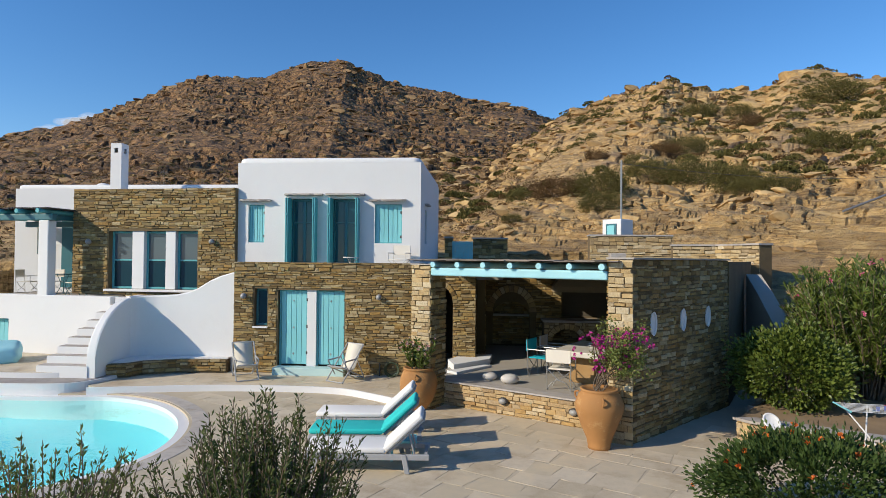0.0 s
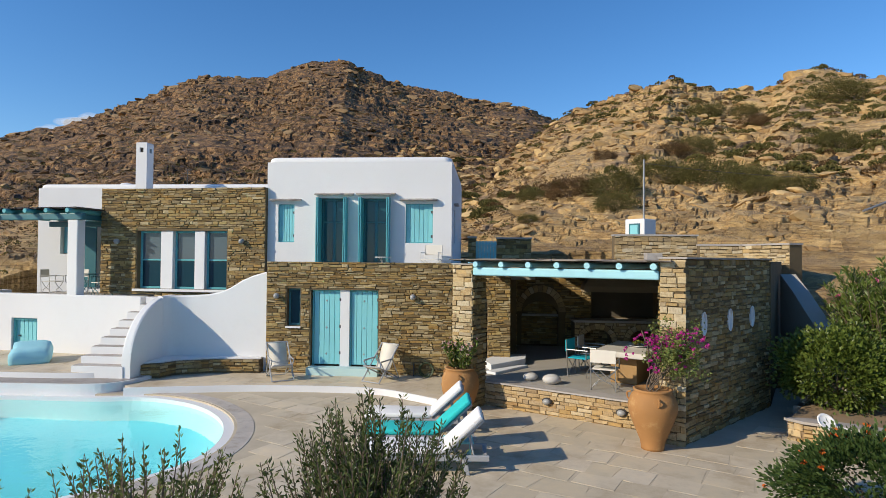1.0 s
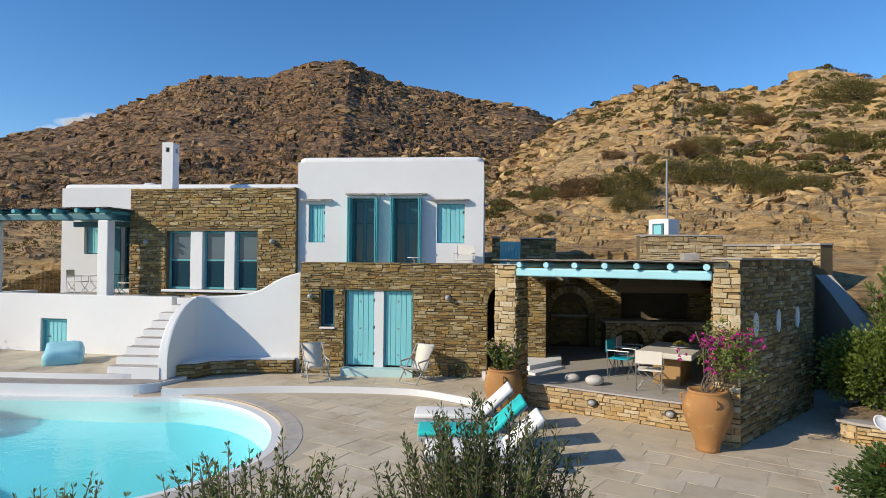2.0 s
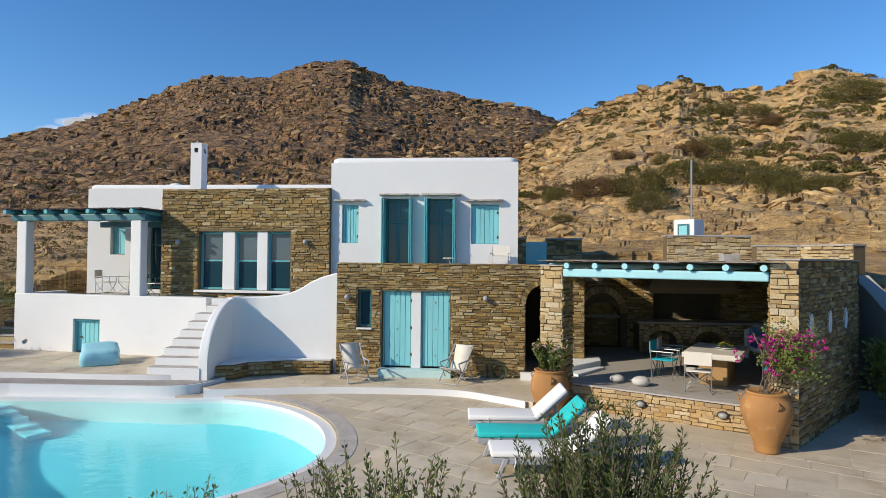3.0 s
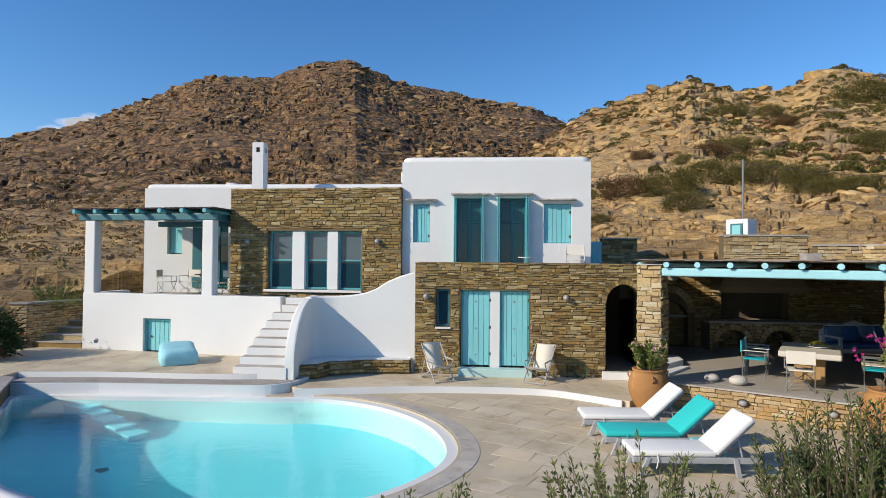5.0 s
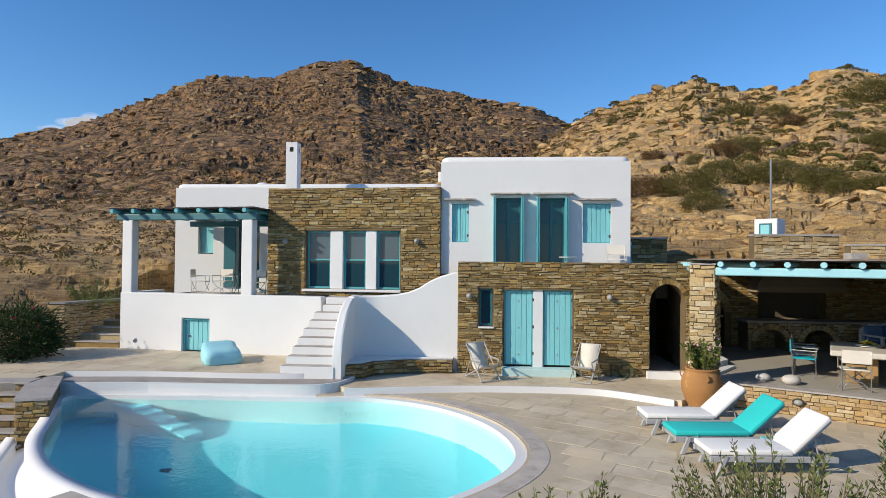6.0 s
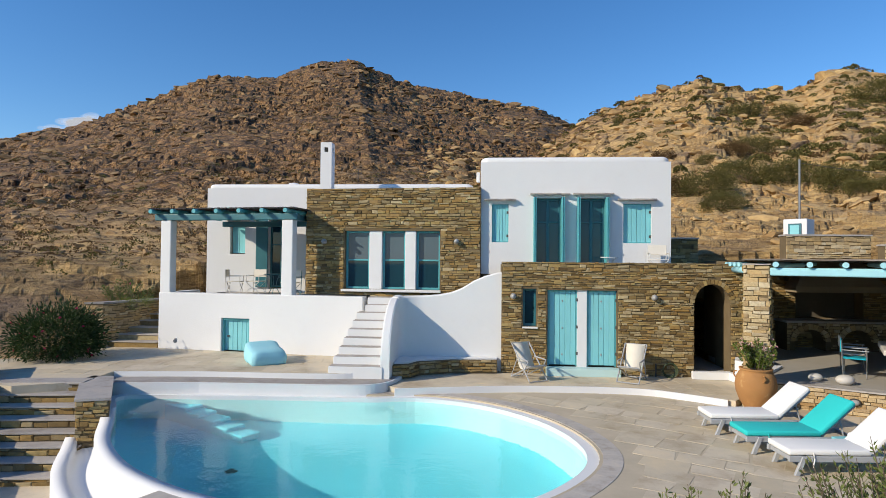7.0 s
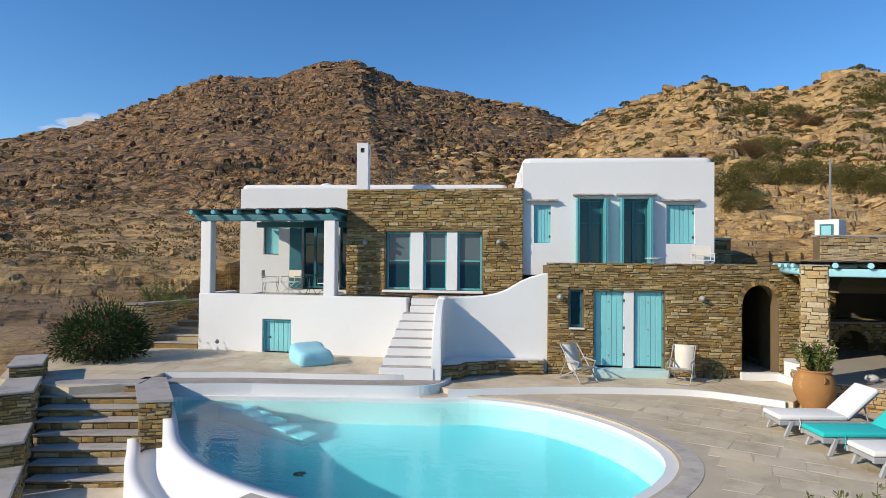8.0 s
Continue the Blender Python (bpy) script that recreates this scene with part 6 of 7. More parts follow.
def stone_wall(pts, z0, z1, thick, mat, seed, cap=True, label="dry stone terrace wall with a pale cap"):
    """A free wall along plan points with masonry on its seen side."""
    w = None
    for k, (a, b) in enumerate(zip(pts, pts[1:])):
        d = Vector(b) - Vector(a)
        m = frame_at(a[0], a[1], z0, math.degrees(math.atan2(d.y, d.x)))
        ob = part("terrace_wall", box(0, d.length, 0.01, thick, 0, z1 - z0, m), M_MORTAR)
        tagged(ob, label, "wall", kind="structure")
        masonry(ob, m, d.length, z1 - z0, mat, None, seed + k, (0.15, 0.5), (0.07, 0.16))
        if cap:
            part("cap_slab", box(-0.03, d.length + 0.03, -0.05, thick + 0.03, z1 - z0 + 0.002, z1 - z0 + 0.06, m), M_SLAB, ob)


stone_wall([(3.9, 22.6), (7.0, 22.6)], 2.4, 4.05, 0.5, M_STONE_PALE, 201)
stone_wall([(6.6, 21.2), (8.0, 21.0), (8.7, 19.2)], 2.0, 3.65, 0.5, M_STONE_PALE, 211)
stone_wall([(-1.75, 22.9), (-1.45, 22.9)], 2.4, 3.95, 0.4, M_STONE, 221)
stone_wall([(-0.62, 23.0), (0.75, 23.0)], 2.4, 3.92, 0.4, M_STONE, 225)
gate = thing("garden_gate", "pale teal plank gate between stone walls", "gate", pose(-1.45, 23.0, 2.9))
for k in range(7):
    part("board", box(0.0 + 0.118 * k, 0.112 + 0.118 * k, 0, 0.03, 0, 0.92, None, 0.005, 1), M_TEAL_LIGHT, gate)
for z in (0.1, 0.78):
    part("rail", box(0, 0.83, -0.03, 0.0, z, z + 0.07), M_TEAL_LIGHT, gate)
bm = tube((0.05, -0.02, 0.15), (0.78, -0.02, 0.8), 0.03, 0.03, 4)
part("brace", bm, M_TEAL_LIGHT, gate)
ledge = part("yard_slab", box(-2.2, 8.6, 19.5, 25.5, 1.8, 2.86), M_CONC)
tagged(ledge, "grey yard behind the pavilion roof", "ground", kind="structure")

# steps and planter east of the pavilion
est = thing("east_stairs", "shaded stone stairs climbing beside the pavilion", "stairs")
for i in range(14):
    p = Vector((5.2, 12.3)) + Vector((0.30, 0.33)) * i
    ang = 47.0
    part("step", box(0, 0.42, -1.15, -0.02, -0.6, 0.17 * (i + 1) - 0.28, pose(p.x, p.y, 0, 0, 0, ang), 0.01), M_SLAB, est)
slope = bmesh.new()
rows = [[slope.verts.new((x, y, -0.5)), slope.verts.new((x, y, z)), slope.verts.new((x + 0.30, y - 0.25, z)), slope.verts.new((x + 0.30, y - 0.25, -0.5))] for (x, y), z in [((7.35, 17.0), 2.75), ((7.2, 16.0), 2.3), ((7.0, 14.6), 1.55), ((6.9, 13.6), 1.05)]]
for a, b in zip(rows, rows[1:]):
    for k in range(4):
        slope.faces.new((a[k], b[k], b[(k + 1) % 4], a[(k + 1) % 4]))
slope.faces.new(rows[0])
slope.faces.new(rows[-1][::-1])
bmesh.ops.recalc_face_normals(slope, faces=slope.faces)
tagged(part("ramp_wall", slope, M_CONC), "sloping grey plastered stair wall", "wall", kind="structure")
bedw = part("planter_bed", prism([(4.75, 11.25), (4.9, 11.05), (7.2, 9.75), (12, 9.0), (14, 14), (8.0, 14.3), (6.6, 13.6), (5.6, 12.4)], -0.6, 0.10), painted("bare_earth", (0.30, 0.21, 0.12), 0.3, 0.95, 4, 0.6))
tagged(bedw, "raised planting bed of bare earth", "bed", kind="structure")
for a, b, sd in (((4.72, 11.22), (4.9, 11.02), 231), ((4.9, 11.02), (7.2, 9.72), 232), ((7.2, 9.72), (12.0, 8.95), 233)):
    d = Vector(b) - Vector(a)
    masonry(bedw, frame_at(a[0], a[1], -0.3, math.degrees(math.atan2(d.y, d.x))), d.length, 0.40, M_STONE_WARM, None, sd, (0.15, 0.4), (0.07, 0.13))
part("cap_slab", prism([(4.66, 11.24), (4.86, 10.96), (7.18, 9.65), (12, 8.88), (12, 9.25), (7.3, 10.02), (5.1, 11.25)], 0.102, 0.15), M_SLAB, bedw)


# ---------------------------------------------------------------- plants
def leafy(name, cols, rough=0.55, gloss=0.3):
    m, n, b = material(name, rough)
    geo = n.new("ShaderNodeNewGeometry")
    r = ramp(m, [(i / (len(cols) - 1), c) for i, c in enumerate(cols)])
    links(m, geo.outputs["Random Per Island"], r.inputs[0])
    links(m, r.outputs[0], b.inputs["Base Color"])
    b.inputs["Specular IOR Level"].default_value = gloss
    tr = n.new("ShaderNodeBsdfTranslucent")
    links(m, r.outputs[0], tr.inputs[0])
    mx = n.new("ShaderNodeMixShader")
    mx.inputs[0].default_value = 0.25
    links(m, b.outputs[0], mx.inputs[1])
    links(m, tr.outputs[0], mx.inputs[2])
    links(m, mx.outputs[0], n["Material Output"].inputs[0])
    return m


M_OLIVE = leafy("grey_green_leaves", [(0.040, 0.064, 0.013), (0.080, 0.112, 0.026), (0.13, 0.160, 0.048), (0.055, 0.080, 0.018), (0.18, 0.195, 0.070)])
M_OLIVE2 = leafy("young_olive_leaves", [(0.09, 0.12, 0.025), (0.15, 0.18, 0.05), (0.21, 0.24, 0.08), (0.10, 0.13, 0.03)])
M_GLOSSY = leafy("glossy_green_leaves", [(0.060, 0.090, 0.013), (0.105, 0.15, 0.024), (0.16, 0.205, 0.038), (0.07, 0.105, 0.018)], 0.4, 0.5)
M_DEEP = leafy("deep_green_leaves", [(0.028, 0.055, 0.012), (0.055, 0.095, 0.022), (0.085, 0.13, 0.035), (0.035, 0.065, 0.015)], 0.5)
M_DARKLEAF = leafy("dark_oleander_leaves", [(0.016, 0.034, 0.009), (0.032, 0.060, 0.015), (0.050, 0.085, 0.024), (0.022, 0.042, 0.010)], 0.5)
M_CRIMSON = leafy("crimson_flowers", [(0.45, 0.02, 0.08), (0.55, 0.05, 0.14), (0.36, 0.01, 0.06)], 0.6)
M_LIME = leafy("yellow_green_leaves", [(0.12, 0.16, 0.03), (0.20, 0.23, 0.06), (0.15, 0.18, 0.05)], 0.6)
M_DRYSCRUB = leafy("dry_scrub", [(0.080, 0.076, 0.022), (0.125, 0.112, 0.034), (0.17, 0.145, 0.052), (0.10, 0.095, 0.030)], 0.8, 0.1)
M_BROWNSCRUB = leafy("brown_scrub", [(0.085, 0.050, 0.022), (0.135, 0.082, 0.035), (0.18, 0.112, 0.055)], 0.85, 0.1)
M_MAGENTA = leafy("magenta_bracts", [(0.42, 0.02, 0.20), (0.55, 0.05, 0.30), (0.33, 0.01, 0.16)], 0.6)
M_PINK = leafy("pink_flowers", [(0.60, 0.10, 0.24), (0.70, 0.22, 0.34), (0.55, 0.05, 0.18)], 0.6)
M_PALEPINK = leafy("pale_flowers", [(0.70, 0.45, 0.42), (0.66, 0.58, 0.42), (0.72, 0.32, 0.42)], 0.7)
M_ORANGE = leafy("orange_flowers", [(0.62, 0.12, 0.02), (0.70, 0.20, 0.03), (0.50, 0.08, 0.02)], 0.6)
M_BARK = painted("grey_bark", (0.17, 0.125, 0.085), 0.3, 0.9, 12, 0.5)


class Leaves:
    """Gathers leaf blades for one mesh."""

    def __init__(self, seed):
        self.v, self.f, self.r = [], [], random.Random(seed)

    def blade(self, p, d, length, width):
        r = self.r
        d = d.normalized()
        side = d.cross(Vector((r.uniform(-1, 1), r.uniform(-1, 1), r.uniform(-0.3, 1)))).normalized() * width / 2
        up = side.cross(d).normalized() * width * 0.18
        k = len(self.v)
        self.v += [p, p + d * length * 0.5 + side + up, p + d * length, p + d * length * 0.5 - side + up]
        self.f += [(k, k + 1, k + 2), (k, k + 2, k + 3)]

    def tuft(self, p, n, length, width, spread=1.0, lift=0.3):
        r = self.r
        for _ in range(n):
            self.blade(p, Vector((r.gauss(0, spread), r.gauss(0, spread), r.gauss(lift, spread * 0.7))), length * r.uniform(0.7, 1.2), width * r.uniform(0.8, 1.2))

    def done(self, name, mat, parent, label=""):
        me = bpy.data.meshes.new(name)
        me.from_pydata(self.v, [], self.f)
        me.materials.append(mat)
        ob = new(name, me)
        ob.parent = parent
        return tagged(ob, label)


def stem_bush(m, label, seed, stems, height, spread, leaf, mat, flower=None, flower_n=0, name="shrub", category="shrub", bare=0.2, lean=0.55, group="", step=0.035, per=2):
    """Many rising stems with leaves along them."""
    th = thing(name, label, category, m, group)
    r = random.Random(seed)
    wood, lv, fl = bmesh.new(), Leaves(seed + 1), Leaves(seed + 2)
    for s in range(stems):
        a, q = r.uniform(0, 6.28), math.sqrt(r.uniform(0, 1))
        base = Vector((math.cos(a), math.sin(a), 0)) * spread * 0.30 * q
        tip = Vector((math.cos(a) * spread * q, math.sin(a) * spread * q, height * (1.05 - lean * 0.75 * q * q) * r.uniform(0.68, 1.0)))
        mid = base.lerp(tip, 0.5) + Vector((r.uniform(-0.1, 0.1), r.uniform(-0.1, 0.1), 0.06)) * spread
        line = smooth_line([base, mid, tip], 7)
        rad = 0.006 + 0.006 * height
        for k, (p, q2) in enumerate(zip(line, line[1:])):
            add_tube(wood, p, q2, rad * (1 - k / 16), rad * (1 - (k + 1) / 16), 4, False)
        run, total = 0.0, sum((b - a_).length for a_, b in zip(line, line[1:]))
        for p, q2 in zip(line, line[1:]):
            seg = (q2 - p).length
            d = (q2 - p).normalized()
            n = max(1, int(seg / step))
            for k in range(n):
                f = (run + seg * k / n) / total
                if f < bare:
                    continue
                for _ in range(per):
                    out = Vector((r.gauss(0, 1), r.gauss(0, 1), r.gauss(0.1, 0.6)))
                    lv.blade(p + d * seg * k / n + out * 0.008, d * r.uniform(0.5, 1.1) + out.normalized() * r.uniform(0.5, 1.0), leaf[0] * r.uniform(0.7, 1.2), leaf[1])
            run += seg
        if flower and r.random() < flower_n / stems:
            for _ in range(3):
                fl.tuft(tip + Vector((r.gauss(0, 0.03), r.gauss(0, 0.03), r.gauss(0, 0.03))), 9, 0.04, 0.035, 1.0, 0.4)
    part("stem", wood, M_BARK, th)
    lv.done("foliage", mat, th)
    if fl.v:
        fl.done("flower", flower, th)
    return th


def ball_bush(m, label, seed, rx, ry, rz, clumps, leaf, mat, per=34, flower=None, flower_n=0, name="shrub", category="shrub", clump=0.16, up=0.0):
    """A dense crown of leaf clumps over branching limbs, with an uneven outline."""
    th = thing(name, label, category, m)
    r = random.Random(seed)
    wood, lv, fl = bmesh.new(), Leaves(seed + 1), Leaves(seed + 2)
    for k in range(9):
        a = 6.28 * k / 9
        add_tube(wood, (0.05 * math.cos(a), 0.05 * math.sin(a), 0), (rx * 0.6 * math.cos(a), ry * 0.6 * math.sin(a), up + rz * r.uniform(0.8, 1.5)), 0.03, 0.008, 5, False)
    for k in range(clumps):
        d = Vector((r.gauss(0, 1), r.gauss(0, 1), r.gauss(0.15, 1))).normalized()
        q = r.uniform(0.55, 1.0) ** 0.5
        wob = 1 + 0.34 * noise.noise(d * 2.2 + Vector((seed, 0, 0)))
        p = Vector((d.x * rx, d.y * ry, d.z * rz)) * q * wob + Vector((0, 0, up + rz))
        if p.z < 0.02:
            p.z = 0.02 + r.uniform(0, 0.1)
        for _ in range(per):
            o = Vector((r.gauss(0, 1), r.gauss(0, 1), r.gauss(0, 1))) * clump * 0.6
            lv.blade(p + o, o + d * 0.15 + Vector((0, 0, 0.05)), leaf[0] * r.uniform(0.7, 1.25), leaf[1] * r.uniform(0.8, 1.2))
        if flower and r.random() < flower_n / clumps:
            fl.tuft(p + d * clump * 0.9, 10, 0.05, 0.045, 1.0, 0.3)
    part("stem", wood, M_BARK, th)
    lv.done("foliage", mat, th)
    if fl.v:
        fl.done("flower", flower, th)
    return th


bed2 = part("front_bed", prism([(-9.4, 1.0), (9, 1.0), (9, 8.1), (3.2, 7.7), (1.0, 6.0), (-6.3, 5.9), (-7.6, 4.8)], -1.9, LOW + 0.03), painted("dry_soil", (0.26, 0.19, 0.115), 0.3, 0.95, 4, 0.6))
tagged(bed2, "planting bed of dry soil along the deck", "bed", kind="structure")
G_OL = "olive shrubs along the deck"
stem_bush(pose(-1.95, 4.62, LOW), "bushy grey-green olive shrub in the front bed", 301, 190, 2.12, 0.95, (0.062, 0.017), M_OLIVE, None, 0, "olive_shrub", group=G_OL, lean=0.35, bare=0.15, step=0.030, per=3)
stem_bush(pose(-3.85, 4.45, LOW), "loose young olive shrub with bright green shoots", 302, 115, 1.80, 0.95, (0.065, 0.022), M_OLIVE2, None, 0, "olive_shrub", group=G_OL, lean=0.4, bare=0.25, step=0.045, per=3)
stem_bush(pose(-5.55, 4.30, LOW), "loose young olive shrub with bright green shoots", 303, 75, 1.5, 0.75, (0.065, 0.022), M_OLIVE2, None, 0, "olive_shrub", group=G_OL, lean=0.4, bare=0.25, step=0.045, per=3)
ball_bush(pose(4.15, 7.35, LOW), "dense shrub with orange-red flowers", 304, 1.32, 1.0, 0.56, 340, (0.075, 0.042), M_DEEP, 40, M_ORANGE, 75, "flowering_shrub", clump=0.14)
ball_bush(pose(6.3, 12.4, 0.10), "round clipped evergreen shrub in the bed", 305, 0.98, 0.95, 0.78, 300, (0.095, 0.066), M_GLOSSY, 32, None, 0, "round_shrub", clump=0.16)
stem_bush(pose(8.6, 13.6, 0.10), "tall oleander with scattered pink flowers", 306, 230, 3.2, 1.75, (0.17, 0.042), M_GLOSSY, M_PINK, 26, "oleander", lean=0.35, bare=0.22, step=0.05, per=3)
stem_bush(pose(10.2, 12.2, 0.10), "tall oleander with scattered pink flowers", 316, 160, 3.0, 1.5, (0.17, 0.042), M_GLOSSY, M_PINK, 14, "oleander", lean=0.35, bare=0.22, step=0.05, per=3)
ball_bush(pose(-19.72, 14.95, TERR - 0.1), "dark spreading oleander with crimson flowers", 307, 1.1, 0.95, 0.74, 230, (0.13, 0.036), M_DARKLEAF, 40, M_CRIMSON, 40, "oleander", clump=0.24)
stem_bush(pose(-20.2, 18.9, 0.95), "young green shrub behind the planter wall", 308, 60, 1.35, 0.95, (0.10, 0.028), M_GLOSSY, M_PINK, 2, "shrub", lean=0.5, bare=0.12, step=0.05, per=3)
ball_bush(pose(-19.4, 17.9, 1.3), "low yellow-green ground shrub by the wall", 309, 0.7, 0.4, 0.16, 50, (0.05, 0.012), M_LIME, 34, clump=0.1)
stem_bush(pose(-16.9, 24.6, 1.6), "green shrub growing behind the terrace", 310, 50, 1.5, 0.6, (0.09, 0.026), M_GLOSSY, None, 0, "shrub", lean=0.4, bare=0.1, step=0.05, per=3)
# plants in the jars
jp = stem_bush(pose(-1.55, 12.75, LOW + 0.84), "thick-stemmed shrub with pale pink flower heads", 311, 24, 0.80, 0.50, (0.10, 0.044), M_GLOSSY, M_PALEPINK, 16, "potted_shrub", lean=0.45, bare=0.1, step=0.028, per=3)
bg = thing("bougainvillea", "bougainvillea with magenta bracts growing from a jar", "shrub", pose(2.0, 10.38, LOW + 1.0))
r = random.Random(77)
wood, lv, fl = bmesh.new(), Leaves(78), Leaves(79)
for k in range(13):
    a = r.uniform(-0.9, 1.3)
    tip = Vector((0.30 + r.uniform(-0.55, 0.55), r.uniform(-0.4, 0.3), r.uniform(0.55, 1.12)))
    line = smooth_line([(r.uniform(-0.1, 0.1), r.uniform(-0.1, 0.1), 0), (r.uniform(-0.05, 0.15), r.uniform(-0.1, 0.1), 0.28), tip], 6)
    for p, q in zip(line, line[1:]):
        add_tube(wood, p, q, 0.012, 0.01, 5, False)
for k in range(150):
    p = Vector((0.34 + r.gauss(0, 0.26), r.gauss(-0.08, 0.18), 0.74 + r.gauss(0, 0.19)))
    if p.z < 0.25:
        continue
    if (p.x < 0.05 and r.random() < 0.65) or p.z > 0.84 and r.random() < 0.55 or r.random() < 0.12:
        for _ in range(3):
            fl.tuft(p + Vector((r.gauss(0, 0.05), r.gauss(0, 0.05), r.gauss(0, 0.05))), 7, 0.042, 0.040, 1.0, 0.2)
    else:
        for _ in range(26):
            lv.blade(p + Vector((r.gauss(0, 0.06), r.gauss(0, 0.06), r.gauss(0, 0.06))), Vector((r.gauss(0, 1), r.gauss(0, 1), r.gauss(0, 0.8))), 0.055, 0.032)
part("stem", wood, M_BARK, bg)
lv.done("foliage", M_LIME, bg)
fl.done("bloom", M_MAGENTA, bg, "magenta papery bracts")

# ---------------------------------------------------------------- rocks and scrub on the hills (past counting)
M_ROCK = stony("ochre_rock", [(0.36, 0.225, 0.092), (0.48, 0.320, 0.138), (0.56, 0.395, 0.185), (0.42, 0.270, 0.110), (0.30, 0.190, 0.082), (0.52, 0.355, 0.155)], 0.92, 1.2, 0.8)
M_ROCK_DARK = stony("brown_rock", [(0.16, 0.094, 0.042), (0.28, 0.175, 0.080), (0.37, 0.245, 0.12), (0.13, 0.078, 0.038)], 0.92, 0.5, 0.8)


def unit_rocks(n, seed, flat):
    """Angular blocks, cleft along level planes."""
    out = []
    for k in range(n):
        bm = bmesh.new()
        bmesh.ops.create_icosphere(bm, subdivisions=2, radius=1.25)
        r = random.Random(seed + k)
        cuts = [(Vector((r.gauss(0, 1), r.gauss(0, 1), r.gauss(0, 0.8))).normalized(), r.uniform(0.42, 0.78)) for _ in range(8)]
        for v in bm.verts:
            for nrm, off in cuts:
                d = v.co.dot(nrm)
                if d > off:
                    v.co -= nrm * (d - off)
            v.co *= 1 + 0.10 * noise.noise(v.co * 2.5 + Vector((k, seed, 0)))
            v.co.z *= flat
        out.append(([v.co.copy() for v in bm.verts], [tuple(v.index for v in f.verts) for f in bm.faces]))
        bm.free()
    return out


def strew(name, shapes, spots, mat, label, category):
    V, F = [], []
    for (x, y, z, s, turn, tilt, kind) in spots:
        m = Matrix.Translation((x, y, z)) @ Euler((tilt, 0.35 * tilt, turn)).to_matrix().to_4x4() @ Matrix.Diagonal((s[0], s[1], s[2], 1))
        k = len(V)
        vs, fs = shapes[kind]
        V += [m @ v for v in vs]
        F += [tuple(k + i for i in f) for f in fs]
    me = bpy.data.meshes.new(name)
    me.from_pydata(V, [], F)
    me.materials.append(mat)
    return tagged(new(name, me), label, category, kind="stuff")


def polar(az, d):
    return EYE0.x + d * math.sin(radians(az)), EYE0.y + d * math.cos(radians(az))


r = random.Random(400)
shapes = unit_rocks(14, 500, 0.72)
spots = []
for k in range(4200):
    az, d = r.uniform(-8, 46), 27 * (150 / 27) ** (r.random() ** 0.8)
    x, y = polar(az, d)
    if noise.noise((x * 0.06, y * 0.06, 3.0)) < r.uniform(-0.5, 0.15) or (x < 9 and y < 26):
        continue
    s = (0.0016 + 0.012 * r.random() ** 3.5) * d
    spots.append((x, y, ground_z(x, y) - s * 0.05, (s * r.uniform(1.0, 2.1), s * r.uniform(0.8, 1.2), s * r.uniform(0.6, 1.0)), 0.35 + r.gauss(0, 0.35), r.gauss(0.12, 0.22), r.randrange(14)))
strew("hill_rocks", shapes, spots, M_ROCK, "ochre boulders and ledges on the near hill", "rocks")
spots = []
for k in range(6500):
    az, d = r.uniform(-58, 9), 30 * (420 / 30) ** (r.random() ** 0.7)
    x, y = polar(az, d)
    if (x > -20.5 and y < 26.5) or noise.noise((x * 0.03, y * 0.03, 7.0)) < r.uniform(-0.5, 0.2):
        continue
    s = (0.0022 + 0.0065 * r.random() ** 3.0) * d
    spots.append((x, y, ground_z(x, y) + s * 0.05, (s * r.uniform(1.0, 1.8), s * r.uniform(0.8, 1.2), s * r.uniform(0.5, 0.9)), 0.2 + r.gauss(0, 0.5), r.gauss(0.1, 0.2), r.randrange(14)))
strew("mountain_rocks", shapes, spots, M_ROCK_DARK, "brown boulders on the mountain side", "rocks")


def scrub(name, seed, count, azs, d0, d1, size, mat, label, leaves, ok):
    """Low, dense cushions of scrub made of small sprays."""
    r = random.Random(seed)
    lv = Leaves(seed)
    for k in range(count):
        az, d = r.uniform(*azs), d0 * (d1 / d0) ** r.random()
        x, y = polar(az, d)
        if not ok(x, y, r):
            continue
        z = ground_z(x, y) - 0.1 * size
        s = size * r.uniform(0.5, 1.4) * (d / 60) ** 0.6
        wide, turn = r.uniform(1.0, 1.9), r.uniform(-0.5, 0.5)
        for _ in range(leaves):
            o = Vector((r.gauss(0, 1), r.gauss(0, 1), r.gauss(0, 1))).normalized() * r.uniform(0.75, 1.0)
            o = Vector((o.x * wide * 0.62 + o.y * turn, o.y * 0.62, abs(o.z) * 0.62)) * s
            lv.blade(Vector((x, y, z)) + o * 0.9, o + Vector((r.gauss(0, 0.4), r.gauss(0, 0.4), 0.35 + r.gauss(0, 0.2))) * s, 0.22 * s, 0.17 * s)
    ob = lv.done(name, mat, None, label)
    tagged(ob, "", "scrub", kind="stuff")


near_ok = lambda x, y, r: not (x < 9 and y < 26) and noise.noise((x * 0.045, y * 0.045, 11.0)) > r.uniform(-0.25, 0.40)
scrub("green_scrub", 601, 640, (-2, 46), 30, 150, 0.9, M_DRYSCRUB, "olive-green thorny scrub on the hill", 200, near_ok)
scrub("brown_scrub", 602, 900, (-4, 46), 28, 150, 0.6, M_BROWNSCRUB, "russet dry scrub on the hill", 120, near_ok)
scrub("ridge_scrub", 605, 700, (4, 46), 85, 150, 0.6, M_DRYSCRUB, "low olive scrub between the upper crags", 110, lambda x, y, r: noise.noise((x * 0.05, y * 0.05, 21.0)) > r.uniform(-0.4, 0.3))
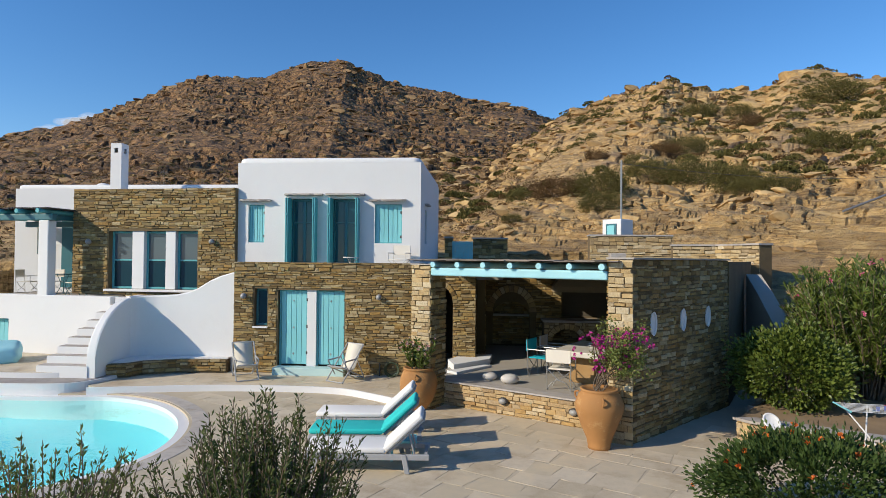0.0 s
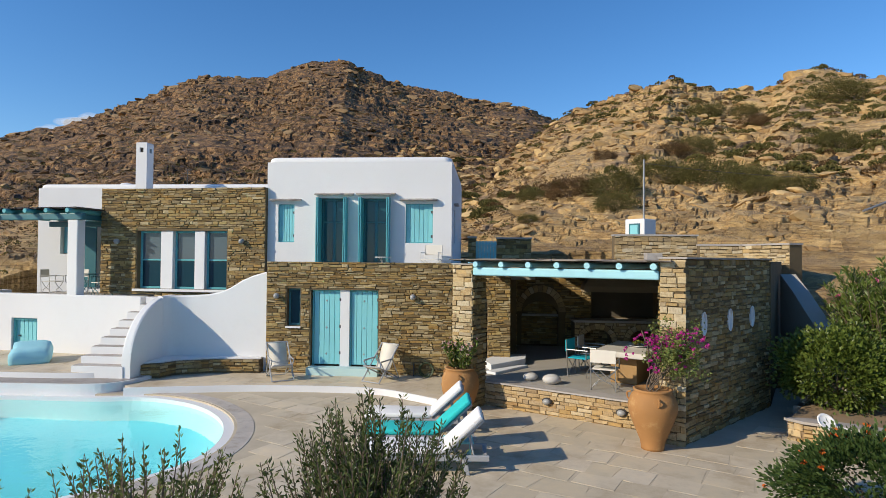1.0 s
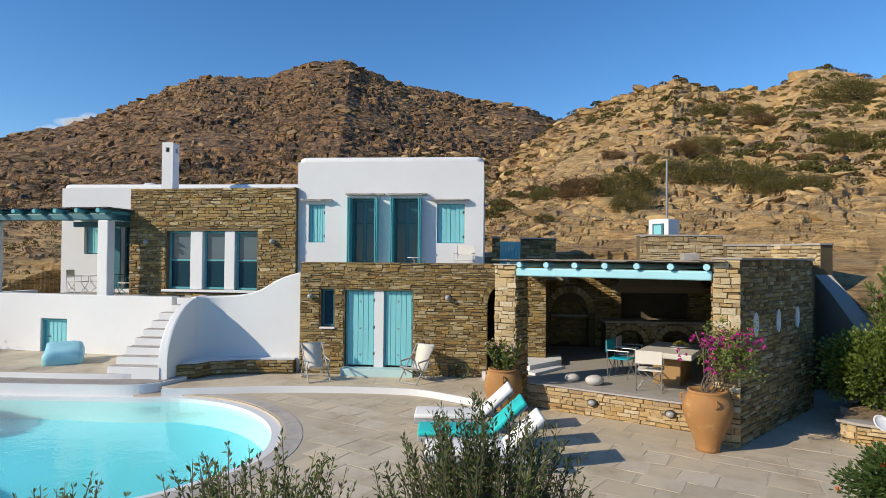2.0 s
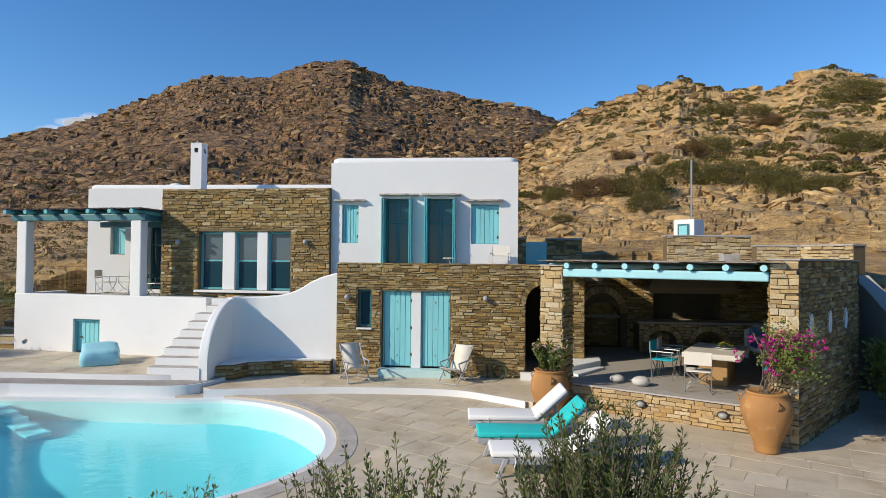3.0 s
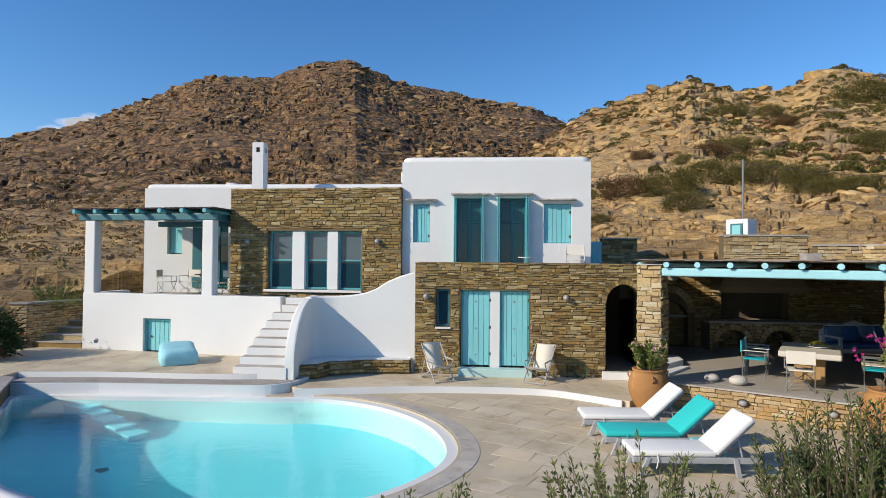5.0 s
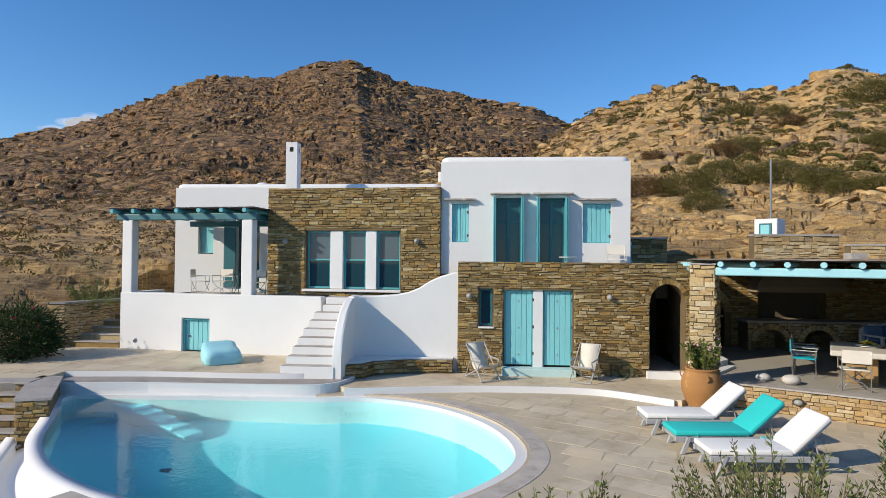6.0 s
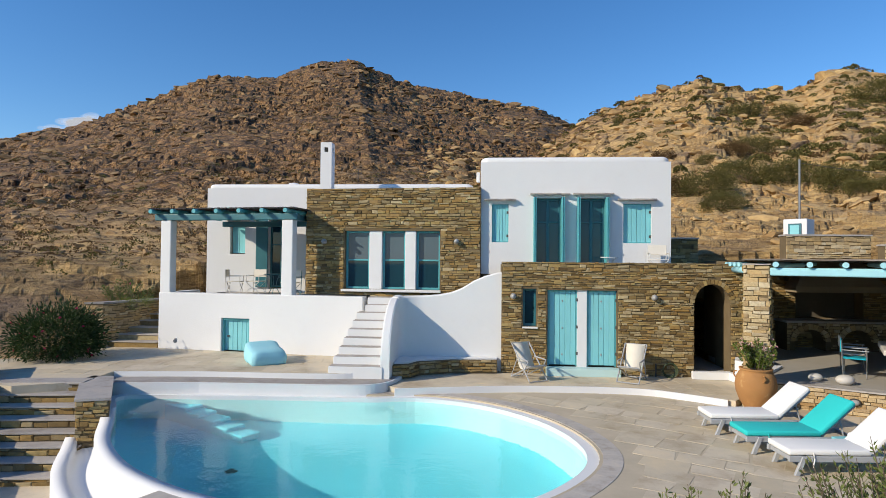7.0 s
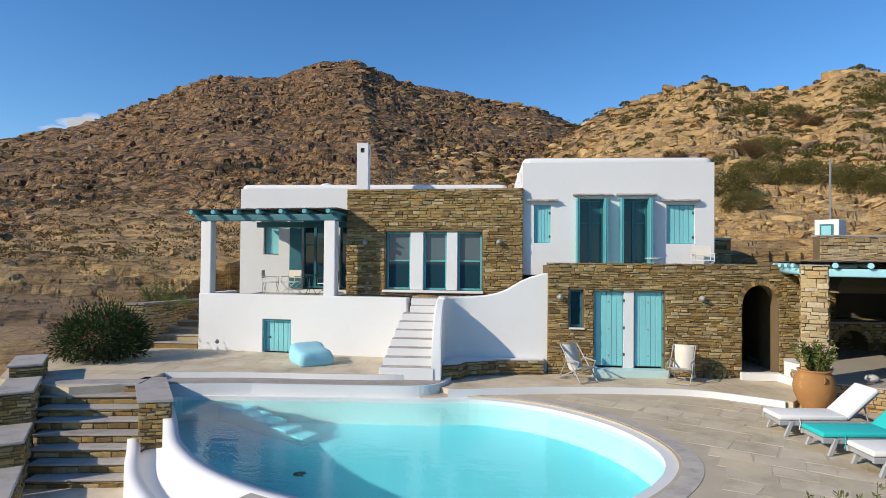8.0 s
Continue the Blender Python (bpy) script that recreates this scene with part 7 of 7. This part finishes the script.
far_ok = lambda x, y, r: not (x > -20.5 and y < 26.5) and noise.noise((x * 0.02, y * 0.02, 5.0)) > r.uniform(-0.6, 0.2)
scrub("mountain_scrub", 603, 3800, (-58, 10), 30, 410, 0.55, M_BROWNSCRUB, "dark brown scrub over the mountain", 30, far_ok)
scrub("mountain_thorn", 604, 1500, (-58, 10), 28, 410, 0.55, M_DRYSCRUB, "dull green thorn scrub over the mountain", 30, far_ok)

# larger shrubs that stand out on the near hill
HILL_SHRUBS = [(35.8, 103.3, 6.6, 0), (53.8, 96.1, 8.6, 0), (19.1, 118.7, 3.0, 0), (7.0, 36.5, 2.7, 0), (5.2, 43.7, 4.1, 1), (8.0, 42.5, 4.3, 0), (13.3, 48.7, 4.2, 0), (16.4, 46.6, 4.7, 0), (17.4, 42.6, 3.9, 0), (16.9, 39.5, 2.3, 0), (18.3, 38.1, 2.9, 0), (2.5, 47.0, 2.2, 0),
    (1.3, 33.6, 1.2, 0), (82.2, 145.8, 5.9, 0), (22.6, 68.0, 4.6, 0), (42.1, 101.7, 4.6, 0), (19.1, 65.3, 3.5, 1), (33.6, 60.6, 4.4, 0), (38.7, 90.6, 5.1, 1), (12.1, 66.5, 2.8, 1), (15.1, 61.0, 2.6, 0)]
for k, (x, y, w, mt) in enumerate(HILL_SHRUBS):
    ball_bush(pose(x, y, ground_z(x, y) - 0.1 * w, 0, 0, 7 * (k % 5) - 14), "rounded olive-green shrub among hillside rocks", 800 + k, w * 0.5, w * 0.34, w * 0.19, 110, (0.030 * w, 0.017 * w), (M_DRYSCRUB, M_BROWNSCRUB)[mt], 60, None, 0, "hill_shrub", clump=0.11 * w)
# a small cloud low behind the mountain
M_CLOUD, cn, cb = material("glowing_cloud_vapour", 1.0)
cb.inputs["Base Color"].default_value = (0.9, 0.9, 0.9, 1)
tp = cn.new("ShaderNodeBsdfTransparent")
mx = cn.new("ShaderNodeMixShader")
mx.inputs[0].default_value = 0.10
links(M_CLOUD, tp.outputs[0], mx.inputs[1])
# Emission stands in for sunlight on the vapour.
gl = cn.new("ShaderNodeEmission")
gl.inputs[0].default_value = (0.80, 0.83, 0.90, 1)
links(M_CLOUD, gl.outputs[0], mx.inputs[2])
links(M_CLOUD, mx.outputs[0], cn["Material Output"].inputs[0])
r = random.Random(91)
bm = bmesh.new()
for k in range(46):
    a = radians(-36.9 + r.gauss(0, 0.8))
    rad = r.uniform(5, 17)
    bmesh.ops.create_icosphere(bm, subdivisions=2, radius=rad, matrix=Matrix.Translation((2300 * math.sin(a), 2300 * math.cos(a), 432 + r.gauss(0, 7) + 14 * (math.degrees(a) + 38))) @ Matrix.Diagonal((1.9, 1, 0.8, 1)))
tagged(part("cloud", bm, M_CLOUD, None, "", True), "small pale cloud low over the ridge", "cloud", kind="structure")

# ---------------------------------------------------------------- paving, last
WIDE = offset(POOL, 0.62)


def low_ok(x, y):
    if inside_pool(x, y, WIDE) or not inside_pool(x, y, LOWER):
        return False
    return y > 6.2


def up_ok(x, y):
    return inside_pool(x, y, [(-9.5, 14.6), (-9.2, 13.6), (-8.2, 13.74), (-6.65, 14.04), (-4.85, 14.14), (-3.6, 14.02), (-2.7, 13.55), (-1.8, 13.1), (-1.3, 15.0), (-1.9, 15.5), (-7.0, 15.4), (-9.0, 15.2)])


def terr_ok(x, y):
    return inside_pool(x, y, [(-19.0, 16.5), (-20.5, 14.0), (-19.0, 12.8), (-16.9, 12.9), (-14.5, 13.78), (-12.66, 13.78), (-11.1, 13.9), (-10.4, 14.4), (-10.4, 14.9), (-11.6, 15.0), (-11.6, 16.5)])


flagstones(bed, low_ok, -10.5, 9, 6.2, 14.8, 0.62, -28, LOW, M_PAVE, 700, 230, lambda x, y: -math.hypot(x + 2.5, y - 9))
flagstones(upper, up_ok, -10, 0, 13, 16.2, 0.6, 6, DECK + 0.005, M_PAVE, 701, 60, lambda x, y: -y)
flagstones(terrace, terr_ok, -21, -10, 12.5, 16.6, 0.6, 4, TERR + 0.005, M_PAVE, 702, 60, lambda x, y: -y)
